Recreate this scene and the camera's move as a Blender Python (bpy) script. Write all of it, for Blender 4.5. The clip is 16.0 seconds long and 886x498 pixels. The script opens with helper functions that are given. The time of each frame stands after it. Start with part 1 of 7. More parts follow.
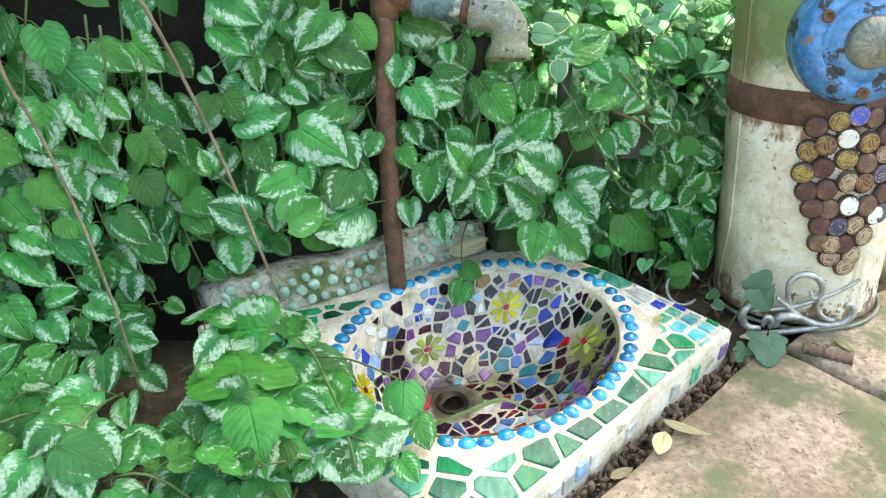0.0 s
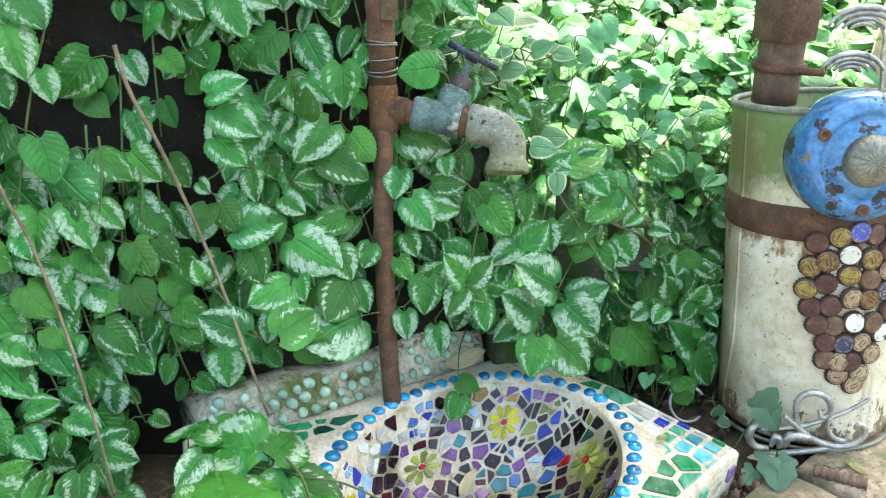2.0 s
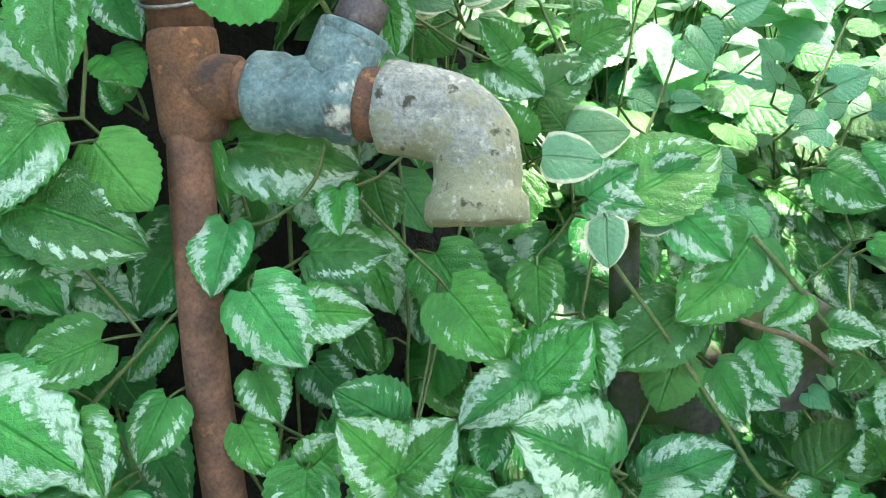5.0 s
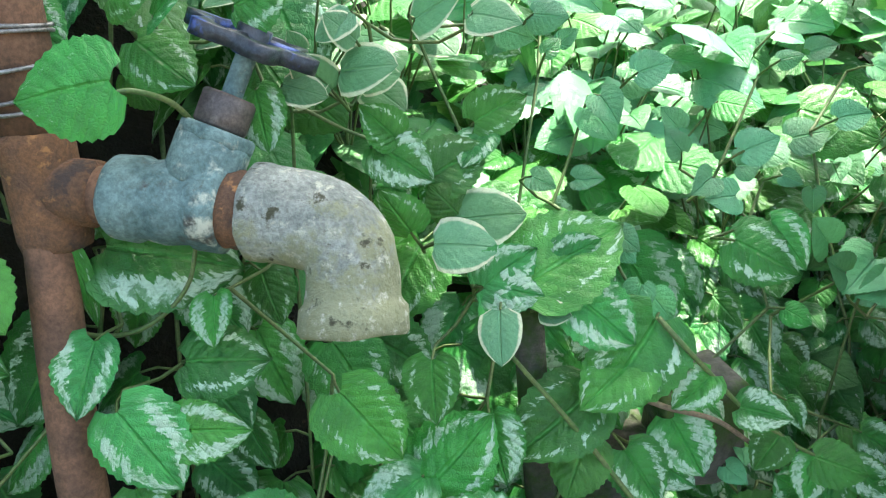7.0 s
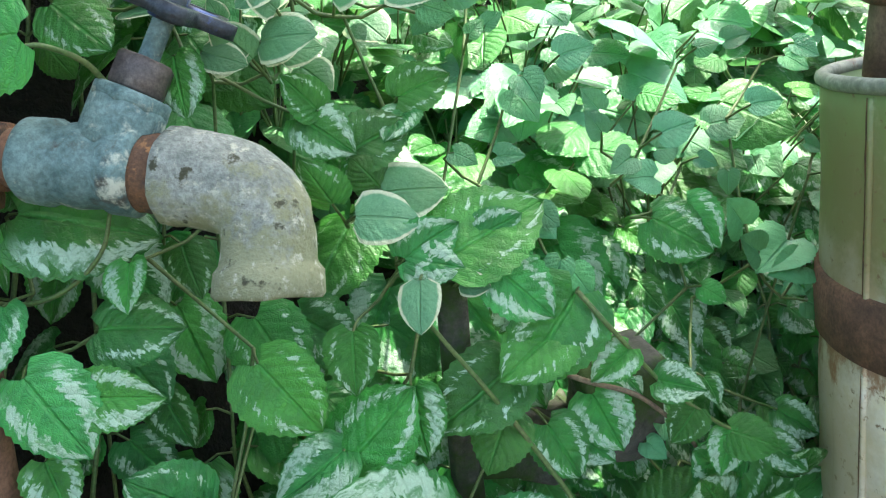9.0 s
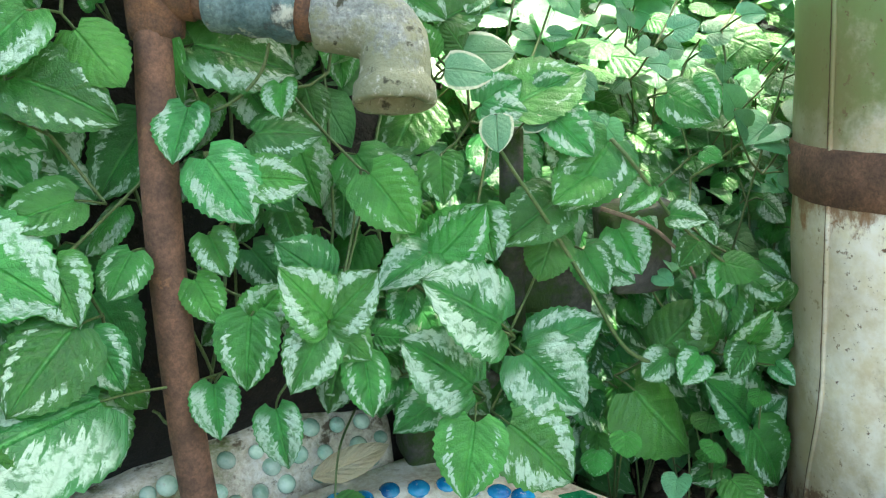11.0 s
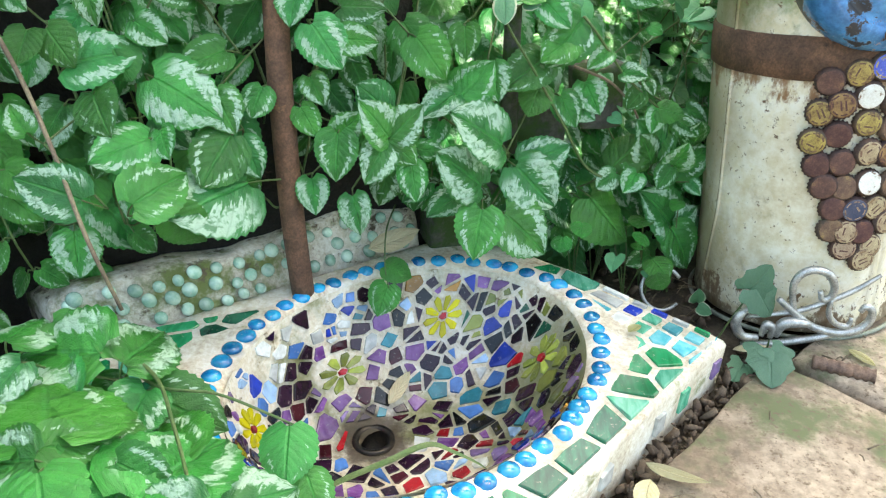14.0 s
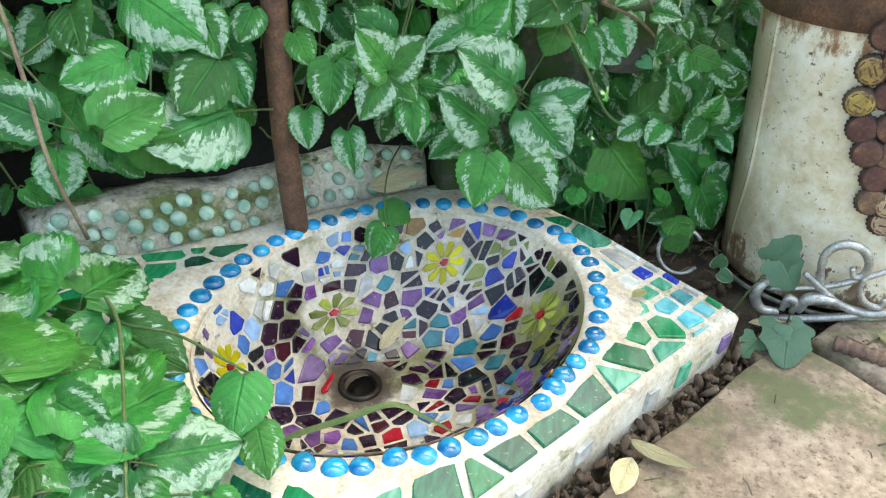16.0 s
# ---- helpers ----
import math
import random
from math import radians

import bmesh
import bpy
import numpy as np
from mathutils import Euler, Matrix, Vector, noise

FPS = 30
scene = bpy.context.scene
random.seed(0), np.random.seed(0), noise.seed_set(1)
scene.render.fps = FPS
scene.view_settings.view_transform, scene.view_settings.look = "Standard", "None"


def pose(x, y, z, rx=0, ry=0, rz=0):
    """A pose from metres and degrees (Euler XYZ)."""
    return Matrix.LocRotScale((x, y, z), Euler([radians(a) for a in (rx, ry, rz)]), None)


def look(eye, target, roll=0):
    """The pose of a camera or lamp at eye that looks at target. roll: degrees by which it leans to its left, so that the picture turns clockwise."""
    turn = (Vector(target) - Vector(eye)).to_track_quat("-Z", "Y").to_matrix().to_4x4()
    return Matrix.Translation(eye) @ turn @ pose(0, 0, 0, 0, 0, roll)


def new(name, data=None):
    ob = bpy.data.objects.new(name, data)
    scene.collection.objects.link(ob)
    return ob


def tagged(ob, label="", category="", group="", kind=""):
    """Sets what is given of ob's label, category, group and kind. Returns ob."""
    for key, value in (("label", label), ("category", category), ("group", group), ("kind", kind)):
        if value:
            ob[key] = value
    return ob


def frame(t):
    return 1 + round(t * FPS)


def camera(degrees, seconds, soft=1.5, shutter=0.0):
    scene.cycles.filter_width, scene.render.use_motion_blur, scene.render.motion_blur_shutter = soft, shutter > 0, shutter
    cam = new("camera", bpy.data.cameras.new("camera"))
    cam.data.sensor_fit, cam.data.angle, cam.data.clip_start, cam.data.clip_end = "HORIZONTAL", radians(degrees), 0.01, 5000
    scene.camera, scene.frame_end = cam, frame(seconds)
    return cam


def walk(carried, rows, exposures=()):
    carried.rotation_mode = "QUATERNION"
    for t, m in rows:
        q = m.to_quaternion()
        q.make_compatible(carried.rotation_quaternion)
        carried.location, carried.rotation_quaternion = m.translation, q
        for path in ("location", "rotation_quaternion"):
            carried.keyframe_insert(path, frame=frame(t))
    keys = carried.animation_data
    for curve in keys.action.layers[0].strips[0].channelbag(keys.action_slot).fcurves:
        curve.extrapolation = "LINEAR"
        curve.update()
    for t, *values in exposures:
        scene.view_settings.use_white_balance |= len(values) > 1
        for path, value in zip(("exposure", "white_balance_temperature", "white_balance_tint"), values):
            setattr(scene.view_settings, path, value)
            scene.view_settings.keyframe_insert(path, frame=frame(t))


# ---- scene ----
import itertools
cam = camera(59.0, 16.0, soft=1.2)
PATH = [
    (0, (0.07, -0.854, 0.594), (-0.112, 0.869, -0.406), 0.9),
    (0.5, (0.07, -0.848, 0.594), (-0.129, 0.902, -0.354), -0.0),
    (1, (0.069, -0.842, 0.595), (-0.152, 0.965, -0.234), 0.1),
    (1.5, (0.07, -0.837, 0.601), (-0.158, 0.988, -0.186), 0.4),
    (2, (0.07, -0.828, 0.602), (-0.127, 1.004, -0.176), 1.5),
    (2.5, (0.073, -0.742, 0.557), (-0.14, 1.082, -0.235), 1.3),
    (3, (0.077, -0.627, 0.518), (-0.169, 1.197, -0.265), 1.5),
    (3.5, (0.084, -0.506, 0.465), (-0.206, 1.36, -0.193), -0.4),
    (3.7, (0.087, -0.449, 0.44), (-0.23, 1.424, -0.187), -0.8),
    (5.8, (0.118, -0.246, 0.463), (-0.298, 1.544, -0.327), -3.3),
    (6, (0.119, -0.239, 0.467), (-0.248, 1.569, -0.305), -3.1),
    (6.5, (0.142, -0.231, 0.485), (-0.251, 1.572, -0.287), -4.0),
    (7, (0.154, -0.22, 0.494), (-0.202, 1.591, -0.275), -4.3),
    (7.5, (0.187, -0.208, 0.503), (-0.132, 1.605, -0.278), -4.3),
    (8, (0.194, -0.211, 0.501), (-0.06, 1.62, -0.262), -3.9),
    (8.5, (0.194, -0.214, 0.497), (-0.051, 1.62, -0.261), -3.6),
    (9, (0.172, -0.231, 0.469), (-0.067, 1.618, -0.255), -2.7),
    (9.5, (0.147, -0.251, 0.423), (-0.079, 1.608, -0.277), -1.9),
    (10, (0.143, -0.254, 0.406), (-0.101, 1.603, -0.295), -2.1),
    (10.2, (0.138, -0.269, 0.37), (-0.095, 1.621, -0.241), -1.8),
    (12.3, (0.084, -0.645, 0.475), (0.062, 1.189, -0.323), 3.2),
    (12.5, (0.082, -0.664, 0.484), (0.06, 1.159, -0.338), 3.4),
    (13, (0.083, -0.662, 0.479), (0.061, 1.146, -0.377), 3.3),
    (13.5, (0.086, -0.661, 0.47), (0.046, 1.118, -0.443), 3.2),
    (14, (0.09, -0.656, 0.464), (0.021, 1.086, -0.515), 2.2),
    (14.5, (0.094, -0.648, 0.458), (0.003, 1.06, -0.579), 1.9),
    (15, (0.097, -0.647, 0.457), (-0.017, 1.03, -0.627), 2.4),
    (15.5, (0.12, -0.631, 0.456), (-0.033, 1.021, -0.661), 2.5),
    (16, (0.147, -0.6, 0.46), (-0.054, 1.027, -0.685), 3.7),
]
walk(cam, [(t, look(eye, target, roll)) for t, eye, target, roll in PATH], exposures=((0.0, 2.35, 7300, 0), (2.5, 2.35, 7300, 0), (3.5, 2.3, 7100, 0), (5.8, 2.72, 7000, 0), (6.5, 2.5, 6900, 0), (7.3, 2.28, 6850, 0), (9.0, 2.2, 6850, 0), (10.2, 2.38, 7000, 0), (12.3, 2.6, 7600, 0), (14.5, 2.32, 7350, 0), (16.0, 2.2, 7350, 0)))

# ---- world, sun, exposure ----
world = bpy.data.worlds.new("sky")
scene.world = world
world.use_nodes = True
wn = world.node_tree
sky = wn.nodes.new("ShaderNodeTexSky")
sky.sky_type = "NISHITA"
sky.sun_disc = False
sky.dust_density, sky.ozone_density = 4.0, 0.7
sky.sun_elevation, sky.sun_rotation = radians(66), radians(37)
wn.links.new(sky.outputs[0], wn.nodes["Background"].inputs[0])
wn.nodes["Background"].inputs[1].default_value = 0.15
sun = new("sun", bpy.data.lights.new("sun", "SUN"))
sun.data.energy, sun.data.angle, sun.data.color = 4.2, radians(0.6), (1.0, 0.95, 0.86)
sun.matrix_world = look((1.2, 1.6, 4.5), (0, 0, 0))


# ---- materials ----
def nodes_of(name):
    m = bpy.data.materials.new(name)
    m.use_nodes = True
    return m, m.node_tree, m.node_tree.nodes["Principled BSDF"]


def noise_tex(nt, scale, detail=4, rough=0.6, coord=None, kind="ShaderNodeTexNoise"):
    n = nt.nodes.new(kind)
    n.inputs["Scale"].default_value = scale
    if kind == "ShaderNodeTexNoise":
        n.inputs["Detail"].default_value, n.inputs["Roughness"].default_value = detail, rough
    nt.links.new(coord, n.inputs["Vector"])
    return n


def calc(nt, op, a, b=None, clamp=False):
    n = nt.nodes.new("ShaderNodeMath")
    n.operation, n.use_clamp = op, clamp
    for i, v in enumerate((a, b)):
        if v is None:
            continue
        if isinstance(v, (int, float)):
            n.inputs[i].default_value = v
        else:
            nt.links.new(v, n.inputs[i])
    return n.outputs[0]


def blend(nt, fac, a, b, mode="MIX"):
    n = nt.nodes.new("ShaderNodeMix")
    n.data_type, n.blend_type = "RGBA", mode
    for i, v in ((0, fac), (6, a), (7, b)):
        if isinstance(v, tuple):
            n.inputs[i].default_value = (*v, 1)
        elif isinstance(v, (int, float)):
            n.inputs[i].default_value = v
        else:
            nt.links.new(v, n.inputs[i])
    return n.outputs[2]


def mask(nt, value, lo, hi):
    n = nt.nodes.new("ShaderNodeMapRange")
    n.interpolation_type = "SMOOTHSTEP"
    nt.links.new(value, n.inputs[0])
    n.inputs[1].default_value, n.inputs[2].default_value = lo, hi
    return n.outputs[0]


def surface(name, c1, c2, scale=20, rough=0.6, metal=0.0, bump=0.3, dist=0.002, spots=None, spots2=None, vary=0.0,
            world_space=False, coat=0.0, grade=None, streak=None, halo=(), bleed=()):
    """Two-colour mottled surface; spots = (colour, scale, lo, hi[, roughness]); grade = (colour, z from, z to, scale, most) is growth with height."""
    m, nt, p = nodes_of(name)
    tc = nt.nodes.new("ShaderNodeTexCoord")
    if world_space:
        geo = nt.nodes.new("ShaderNodeNewGeometry")
        co = geo.outputs["Position"]
    else:
        co = tc.outputs["Object"]
    big = noise_tex(nt, scale, 5, 0.65, co)
    fine = noise_tex(nt, scale * 9, 4, 0.7, co)
    col = blend(nt, mask(nt, big.outputs[0], 0.35, 0.65), c1, c2)
    col = blend(nt, 0.55, col, blend(nt, mask(nt, fine.outputs[0], 0.3, 0.7), (0.25, 0.25, 0.25), (0.75, 0.75, 0.75)), "OVERLAY")
    rg = calc(nt, "ADD", calc(nt, "MULTIPLY", calc(nt, "SUBTRACT", big.outputs[0], 0.5), 0.3), rough, True)
    if grade:
        z = nt.nodes.new("ShaderNodeSeparateXYZ")
        nt.links.new(co, z.inputs[0])
        t = noise_tex(nt, grade[3], 6, 0.7, co)
        h = nt.nodes.new("ShaderNodeMapRange")
        nt.links.new(z.outputs[2], h.inputs[0])
        h.inputs[1].default_value, h.inputs[2].default_value = grade[1], grade[2]
        k = mask(nt, calc(nt, "ADD", h.outputs[0], calc(nt, "MULTIPLY", calc(nt, "SUBTRACT", t.outputs[0], 0.5), 2.2)), 0.35, 0.8)
        col = blend(nt, calc(nt, "MULTIPLY", k, grade[4]), col, grade[0])
    for s in (spots, spots2):
        if s:
            t = noise_tex(nt, s[1], 6, 0.68, co)
            k = mask(nt, t.outputs[0], s[2], s[3])
            col = blend(nt, k, col, s[0])
            if len(s) > 4:
                rg = calc(nt, "ADD", calc(nt, "MULTIPLY", k, s[4] - rough), rg, True)
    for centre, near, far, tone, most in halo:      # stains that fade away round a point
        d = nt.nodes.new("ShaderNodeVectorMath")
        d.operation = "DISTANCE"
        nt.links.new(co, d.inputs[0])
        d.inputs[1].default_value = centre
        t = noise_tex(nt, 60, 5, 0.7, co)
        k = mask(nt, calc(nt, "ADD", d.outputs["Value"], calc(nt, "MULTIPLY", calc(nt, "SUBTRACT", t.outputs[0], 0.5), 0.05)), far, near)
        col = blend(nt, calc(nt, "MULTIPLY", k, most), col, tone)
    if streak:
        mp = nt.nodes.new("ShaderNodeMapping")
        mp.inputs["Scale"].default_value = (1, 1, 0.09)
        nt.links.new(co, mp.inputs["Vector"])
        t = noise_tex(nt, streak[1], 6, 0.7, mp.outputs[0])
        col = blend(nt, calc(nt, "MULTIPLY", mask(nt, t.outputs[0], streak[2], streak[3]), 0.75), col, streak[0])
    for top, run, tone in bleed:            # rust in tongues from an edge at height top, down it or (run below 0) up
        z = nt.nodes.new("ShaderNodeSeparateXYZ")
        nt.links.new(co, z.inputs[0])
        mp = nt.nodes.new("ShaderNodeMapping")
        mp.inputs["Scale"].default_value = (1, 1, 0.6)
        nt.links.new(co, mp.inputs["Vector"])
        t = noise_tex(nt, 60, 6, 0.72, mp.outputs[0])
        reach = calc(nt, "MULTIPLY", mask(nt, t.outputs[0], 0.34, 0.72), abs(run))
        d = calc(nt, "SUBTRACT", top, z.outputs[2]) if run > 0 else calc(nt, "SUBTRACT", z.outputs[2], top)
        k = calc(nt, "MULTIPLY", mask(nt, calc(nt, "SUBTRACT", reach, d), -0.008, 0.010), mask(nt, d, -0.004, 0.0))
        col = blend(nt, calc(nt, "MULTIPLY", k, calc(nt, "MULTIPLY", t.outputs[0], 1.6), True), col, tone)
    if vary:
        oi = nt.nodes.new("ShaderNodeObjectInfo")
        hs = nt.nodes.new("ShaderNodeHueSaturation")
        nt.links.new(col, hs.inputs["Color"])
        nt.links.new(calc(nt, "ADD", calc(nt, "MULTIPLY", oi.outputs["Random"], 2 * vary), 1 - vary), hs.inputs["Value"])
        nt.links.new(calc(nt, "ADD", calc(nt, "MULTIPLY", oi.outputs["Random"], 0.05), 0.475), hs.inputs["Hue"])
        col = hs.outputs[0]
    nt.links.new(col, p.inputs["Base Color"])
    nt.links.new(rg, p.inputs["Roughness"])
    p.inputs["Metallic"].default_value = metal
    p.inputs["Coat Weight"].default_value = coat
    b = nt.nodes.new("ShaderNodeBump")
    b.inputs["Strength"].default_value, b.inputs["Distance"].default_value = bump, dist
    nt.links.new(calc(nt, "ADD", big.outputs[0], calc(nt, "MULTIPLY", fine.outputs[0], 0.5)), b.inputs["Height"])
    nt.links.new(b.outputs[0], p.inputs["Normal"])
    return m


def leaf_material(name, green, dark, silver=None, amount=0.5, margin=None, rough=0.42, island=False, glow=(0.2, 0.5, 0.08), quilt=0.32):
    """A thin leaf: veins and silver blotches follow the leaf's own uv (u across, v along)."""
    m, nt, p = nodes_of(name)
    uv = nt.nodes.new("ShaderNodeUVMap")
    sep = nt.nodes.new("ShaderNodeSeparateXYZ")
    nt.links.new(uv.outputs[0], sep.inputs[0])
    if island:
        geo = nt.nodes.new("ShaderNodeNewGeometry")
        rnd = geo.outputs["Random Per Island"]
    else:
        oi = nt.nodes.new("ShaderNodeObjectInfo")
        rnd = oi.outputs["Random"]
    au = calc(nt, "ABSOLUTE", calc(nt, "MULTIPLY", calc(nt, "SUBTRACT", sep.outputs[0], 0.5), 2.0))
    v = sep.outputs[1]
    shift = nt.nodes.new("ShaderNodeVectorMath")
    shift.operation = "ADD"
    nt.links.new(uv.outputs[0], shift.inputs[0])
    cmb = nt.nodes.new("ShaderNodeCombineXYZ")
    for i, k in enumerate((17.0, 9.0, 5.0)):
        nt.links.new(calc(nt, "MULTIPLY", rnd, k), cmb.inputs[i])
    nt.links.new(cmb.outputs[0], shift.inputs[1])
    big = noise_tex(nt, 3.0, 3, 0.6, shift.outputs[0])
    fine = noise_tex(nt, 9, 5, 0.66, shift.outputs[0])
    grain = noise_tex(nt, 60, 3, 0.6, shift.outputs[0])
    net = noise_tex(nt, 24.0, coord=shift.outputs[0], kind="ShaderNodeTexVoronoi")
    net.feature = "DISTANCE_TO_EDGE"
    crease = calc(nt, "SUBTRACT", 1.0, mask(nt, net.outputs["Distance"], 0.0, 0.16))
    # side veins run outward and towards the tip
    ph = calc(nt, "SUBTRACT", calc(nt, "MULTIPLY", v, 7.0), calc(nt, "MULTIPLY", au, 2.6))
    vein = calc(nt, "ABSOLUTE", calc(nt, "SUBTRACT", calc(nt, "FRACT", calc(nt, "ADD", ph, calc(nt, "MULTIPLY", big.outputs[0], 0.35))), 0.5))
    veinline = calc(nt, "SUBTRACT", 1.0, mask(nt, vein, 0.02, 0.14))
    rib = calc(nt, "SUBTRACT", 1.0, mask(nt, au, 0.015, 0.08))
    col = blend(nt, mask(nt, big.outputs[0], 0.3, 0.7), dark, green)
    col = blend(nt, calc(nt, "MULTIPLY", grain.outputs[0], 0.4), col, tuple(min(1, c * 1.7) for c in green))
    hs = nt.nodes.new("ShaderNodeHueSaturation")
    nt.links.new(col, hs.inputs["Color"])
    nt.links.new(calc(nt, "ADD", calc(nt, "MULTIPLY", rnd, 0.75), 0.65), hs.inputs["Value"])
    nt.links.new(calc(nt, "ADD", calc(nt, "MULTIPLY", calc(nt, "FRACT", calc(nt, "MULTIPLY", rnd, 7.3)), 0.035), 0.48), hs.inputs["Hue"])
    col = hs.outputs[0]
    if silver:                              # feathered blotches that run along the side veins
        cell = nt.nodes.new("ShaderNodeCombineXYZ")
        nt.links.new(calc(nt, "ADD", calc(nt, "MULTIPLY", ph, 0.8), calc(nt, "MULTIPLY", rnd, 40.0)), cell.inputs[0])
        nt.links.new(calc(nt, "MULTIPLY", sep.outputs[0], 2.6), cell.inputs[1])
        nt.links.new(calc(nt, "MULTIPLY", rnd, 11.0), cell.inputs[2])
        feather = noise_tex(nt, 2.1, 6, 0.68, cell.outputs[0])
        hump = calc(nt, "MULTIPLY", calc(nt, "SUBTRACT", 1.0, calc(nt, "DIVIDE", calc(nt, "ABSOLUTE", calc(nt, "SUBTRACT", au, 0.64)), 0.36)), 0.42)
        score = calc(nt, "ADD", calc(nt, "MULTIPLY", feather.outputs[0], 1.25), hump)
        score = calc(nt, "ADD", score, calc(nt, "MULTIPLY", calc(nt, "SUBTRACT", v, 0.45), 0.18))
        score = calc(nt, "ADD", score, calc(nt, "MULTIPLY", calc(nt, "SUBTRACT", calc(nt, "FRACT", calc(nt, "MULTIPLY", rnd, 3.7)), 0.5), 0.42))
        score = calc(nt, "SUBTRACT", score, calc(nt, "MULTIPLY", veinline, 0.10))
        k = calc(nt, "MULTIPLY", mask(nt, score, 1.16 - 0.36 * amount, 1.23 - 0.36 * amount), calc(nt, "SUBTRACT", 1.0, mask(nt, au, 0.90, 0.99)))
        k = calc(nt, "MULTIPLY", k, calc(nt, "MULTIPLY", mask(nt, v, 0.03, 0.2), calc(nt, "SUBTRACT", 1.0, mask(nt, v, 0.93, 0.99))))
        k = calc(nt, "MULTIPLY", k, calc(nt, "ADD", 0.72, calc(nt, "MULTIPLY", grain.outputs[0], 0.45)), True)
        k = calc(nt, "MULTIPLY", k, calc(nt, "ADD", 0.22, calc(nt, "MULTIPLY", mask(nt, fine.outputs[0], 0.38, 0.52), 0.78)))
        col = blend(nt, k, col, silver)
    if margin:
        edge = mask(nt, calc(nt, "ADD", au, calc(nt, "MULTIPLY", calc(nt, "SUBTRACT", big.outputs[0], 0.5), 0.25)), 0.8, 0.9)
        col = blend(nt, edge, col, margin)
    col = blend(nt, calc(nt, "MULTIPLY", calc(nt, "MAXIMUM", rib, calc(nt, "MULTIPLY", veinline, 0.25)), 0.35), col, tuple(min(1, c * 1.6 + 0.02) for c in green))
    dim = calc(nt, "SUBTRACT", 1.0, calc(nt, "MULTIPLY", calc(nt, "MAXIMUM", calc(nt, "MULTIPLY", crease, 0.45), calc(nt, "MULTIPLY", veinline, 0.8)), 0.6 * quilt))
    col = blend(nt, 1.0, col, dim, "MULTIPLY")
    nt.links.new(col, p.inputs["Base Color"])
    p.inputs["Roughness"].default_value = rough
    p.inputs["Specular IOR Level"].default_value = 0.5
    b = nt.nodes.new("ShaderNodeBump")
    b.inputs["Strength"].default_value, b.inputs["Distance"].default_value = 0.75, 0.0021
    hgt = calc(nt, "SUBTRACT", calc(nt, "ADD", calc(nt, "MULTIPLY", mask(nt, vein, 0.0, 0.4), quilt), calc(nt, "SUBTRACT", calc(nt, "MULTIPLY", fine.outputs[0], 0.9), calc(nt, "MULTIPLY", crease, 0.5 * quilt))), rib)
    nt.links.new(hgt, b.inputs["Height"])
    nt.links.new(b.outputs[0], p.inputs["Normal"])
    tr = nt.nodes.new("ShaderNodeBsdfTranslucent")
    nt.links.new(blend(nt, 0.5, col, glow), tr.inputs[0])
    mx = nt.nodes.new("ShaderNodeMixShader")
    mx.inputs[0].default_value = 0.2
    out = nt.nodes["Material Output"]
    nt.links.new(p.outputs[0], mx.inputs[1])
    nt.links.new(tr.outputs[0], mx.inputs[2])
    nt.links.new(mx.outputs[0], out.inputs[0])
    return m


def glass(name, c, c2=None, rough=0.08, streak=False, coat=0.1):
    """Opaque stained glass: glossy, faintly streaked and pitted."""
    m, nt, p = nodes_of(name)
    tc = nt.nodes.new("ShaderNodeTexCoord")
    oi = nt.nodes.new("ShaderNodeObjectInfo")
    sh = nt.nodes.new("ShaderNodeVectorMath")
    sh.operation = "ADD"
    nt.links.new(tc.outputs["Object"], sh.inputs[0])
    nt.links.new(oi.outputs["Random"], sh.inputs[1])
    mp = nt.nodes.new("ShaderNodeMapping")
    mp.inputs["Scale"].default_value = (160, 35, 60) if streak else (60, 60, 60)
    nt.links.new(sh.outputs[0], mp.inputs["Vector"])
    n = noise_tex(nt, 1.0, 4, 0.6, mp.outputs[0])
    p.inputs["Specular IOR Level"].default_value = 0.4
    hs = nt.nodes.new("ShaderNodeHueSaturation")
    nt.links.new(blend(nt, mask(nt, n.outputs[0], 0.3, 0.7), c, c2 or tuple(x * 0.6 for x in c)), hs.inputs["Color"])
    nt.links.new(calc(nt, "ADD", calc(nt, "MULTIPLY", oi.outputs["Random"], 0.7), 0.65), hs.inputs["Value"])
    dirt = noise_tex(nt, 220, 4, 0.7, sh.outputs[0])
    k = mask(nt, dirt.outputs[0], 0.60, 0.72)
    nt.links.new(blend(nt, calc(nt, "MULTIPLY", k, 0.6), hs.outputs[0], (0.42, 0.38, 0.3)), p.inputs["Base Color"])
    nt.links.new(calc(nt, "ADD", calc(nt, "MULTIPLY", k, 0.45), rough, True), p.inputs["Roughness"])
    p.inputs["Coat Weight"].default_value = coat
    b = nt.nodes.new("ShaderNodeBump")
    b.inputs["Strength"].default_value, b.inputs["Distance"].default_value = 0.25, 0.001
    nt.links.new(n.outputs[0], b.inputs["Height"])
    nt.links.new(b.outputs[0], p.inputs["Normal"])
    return m


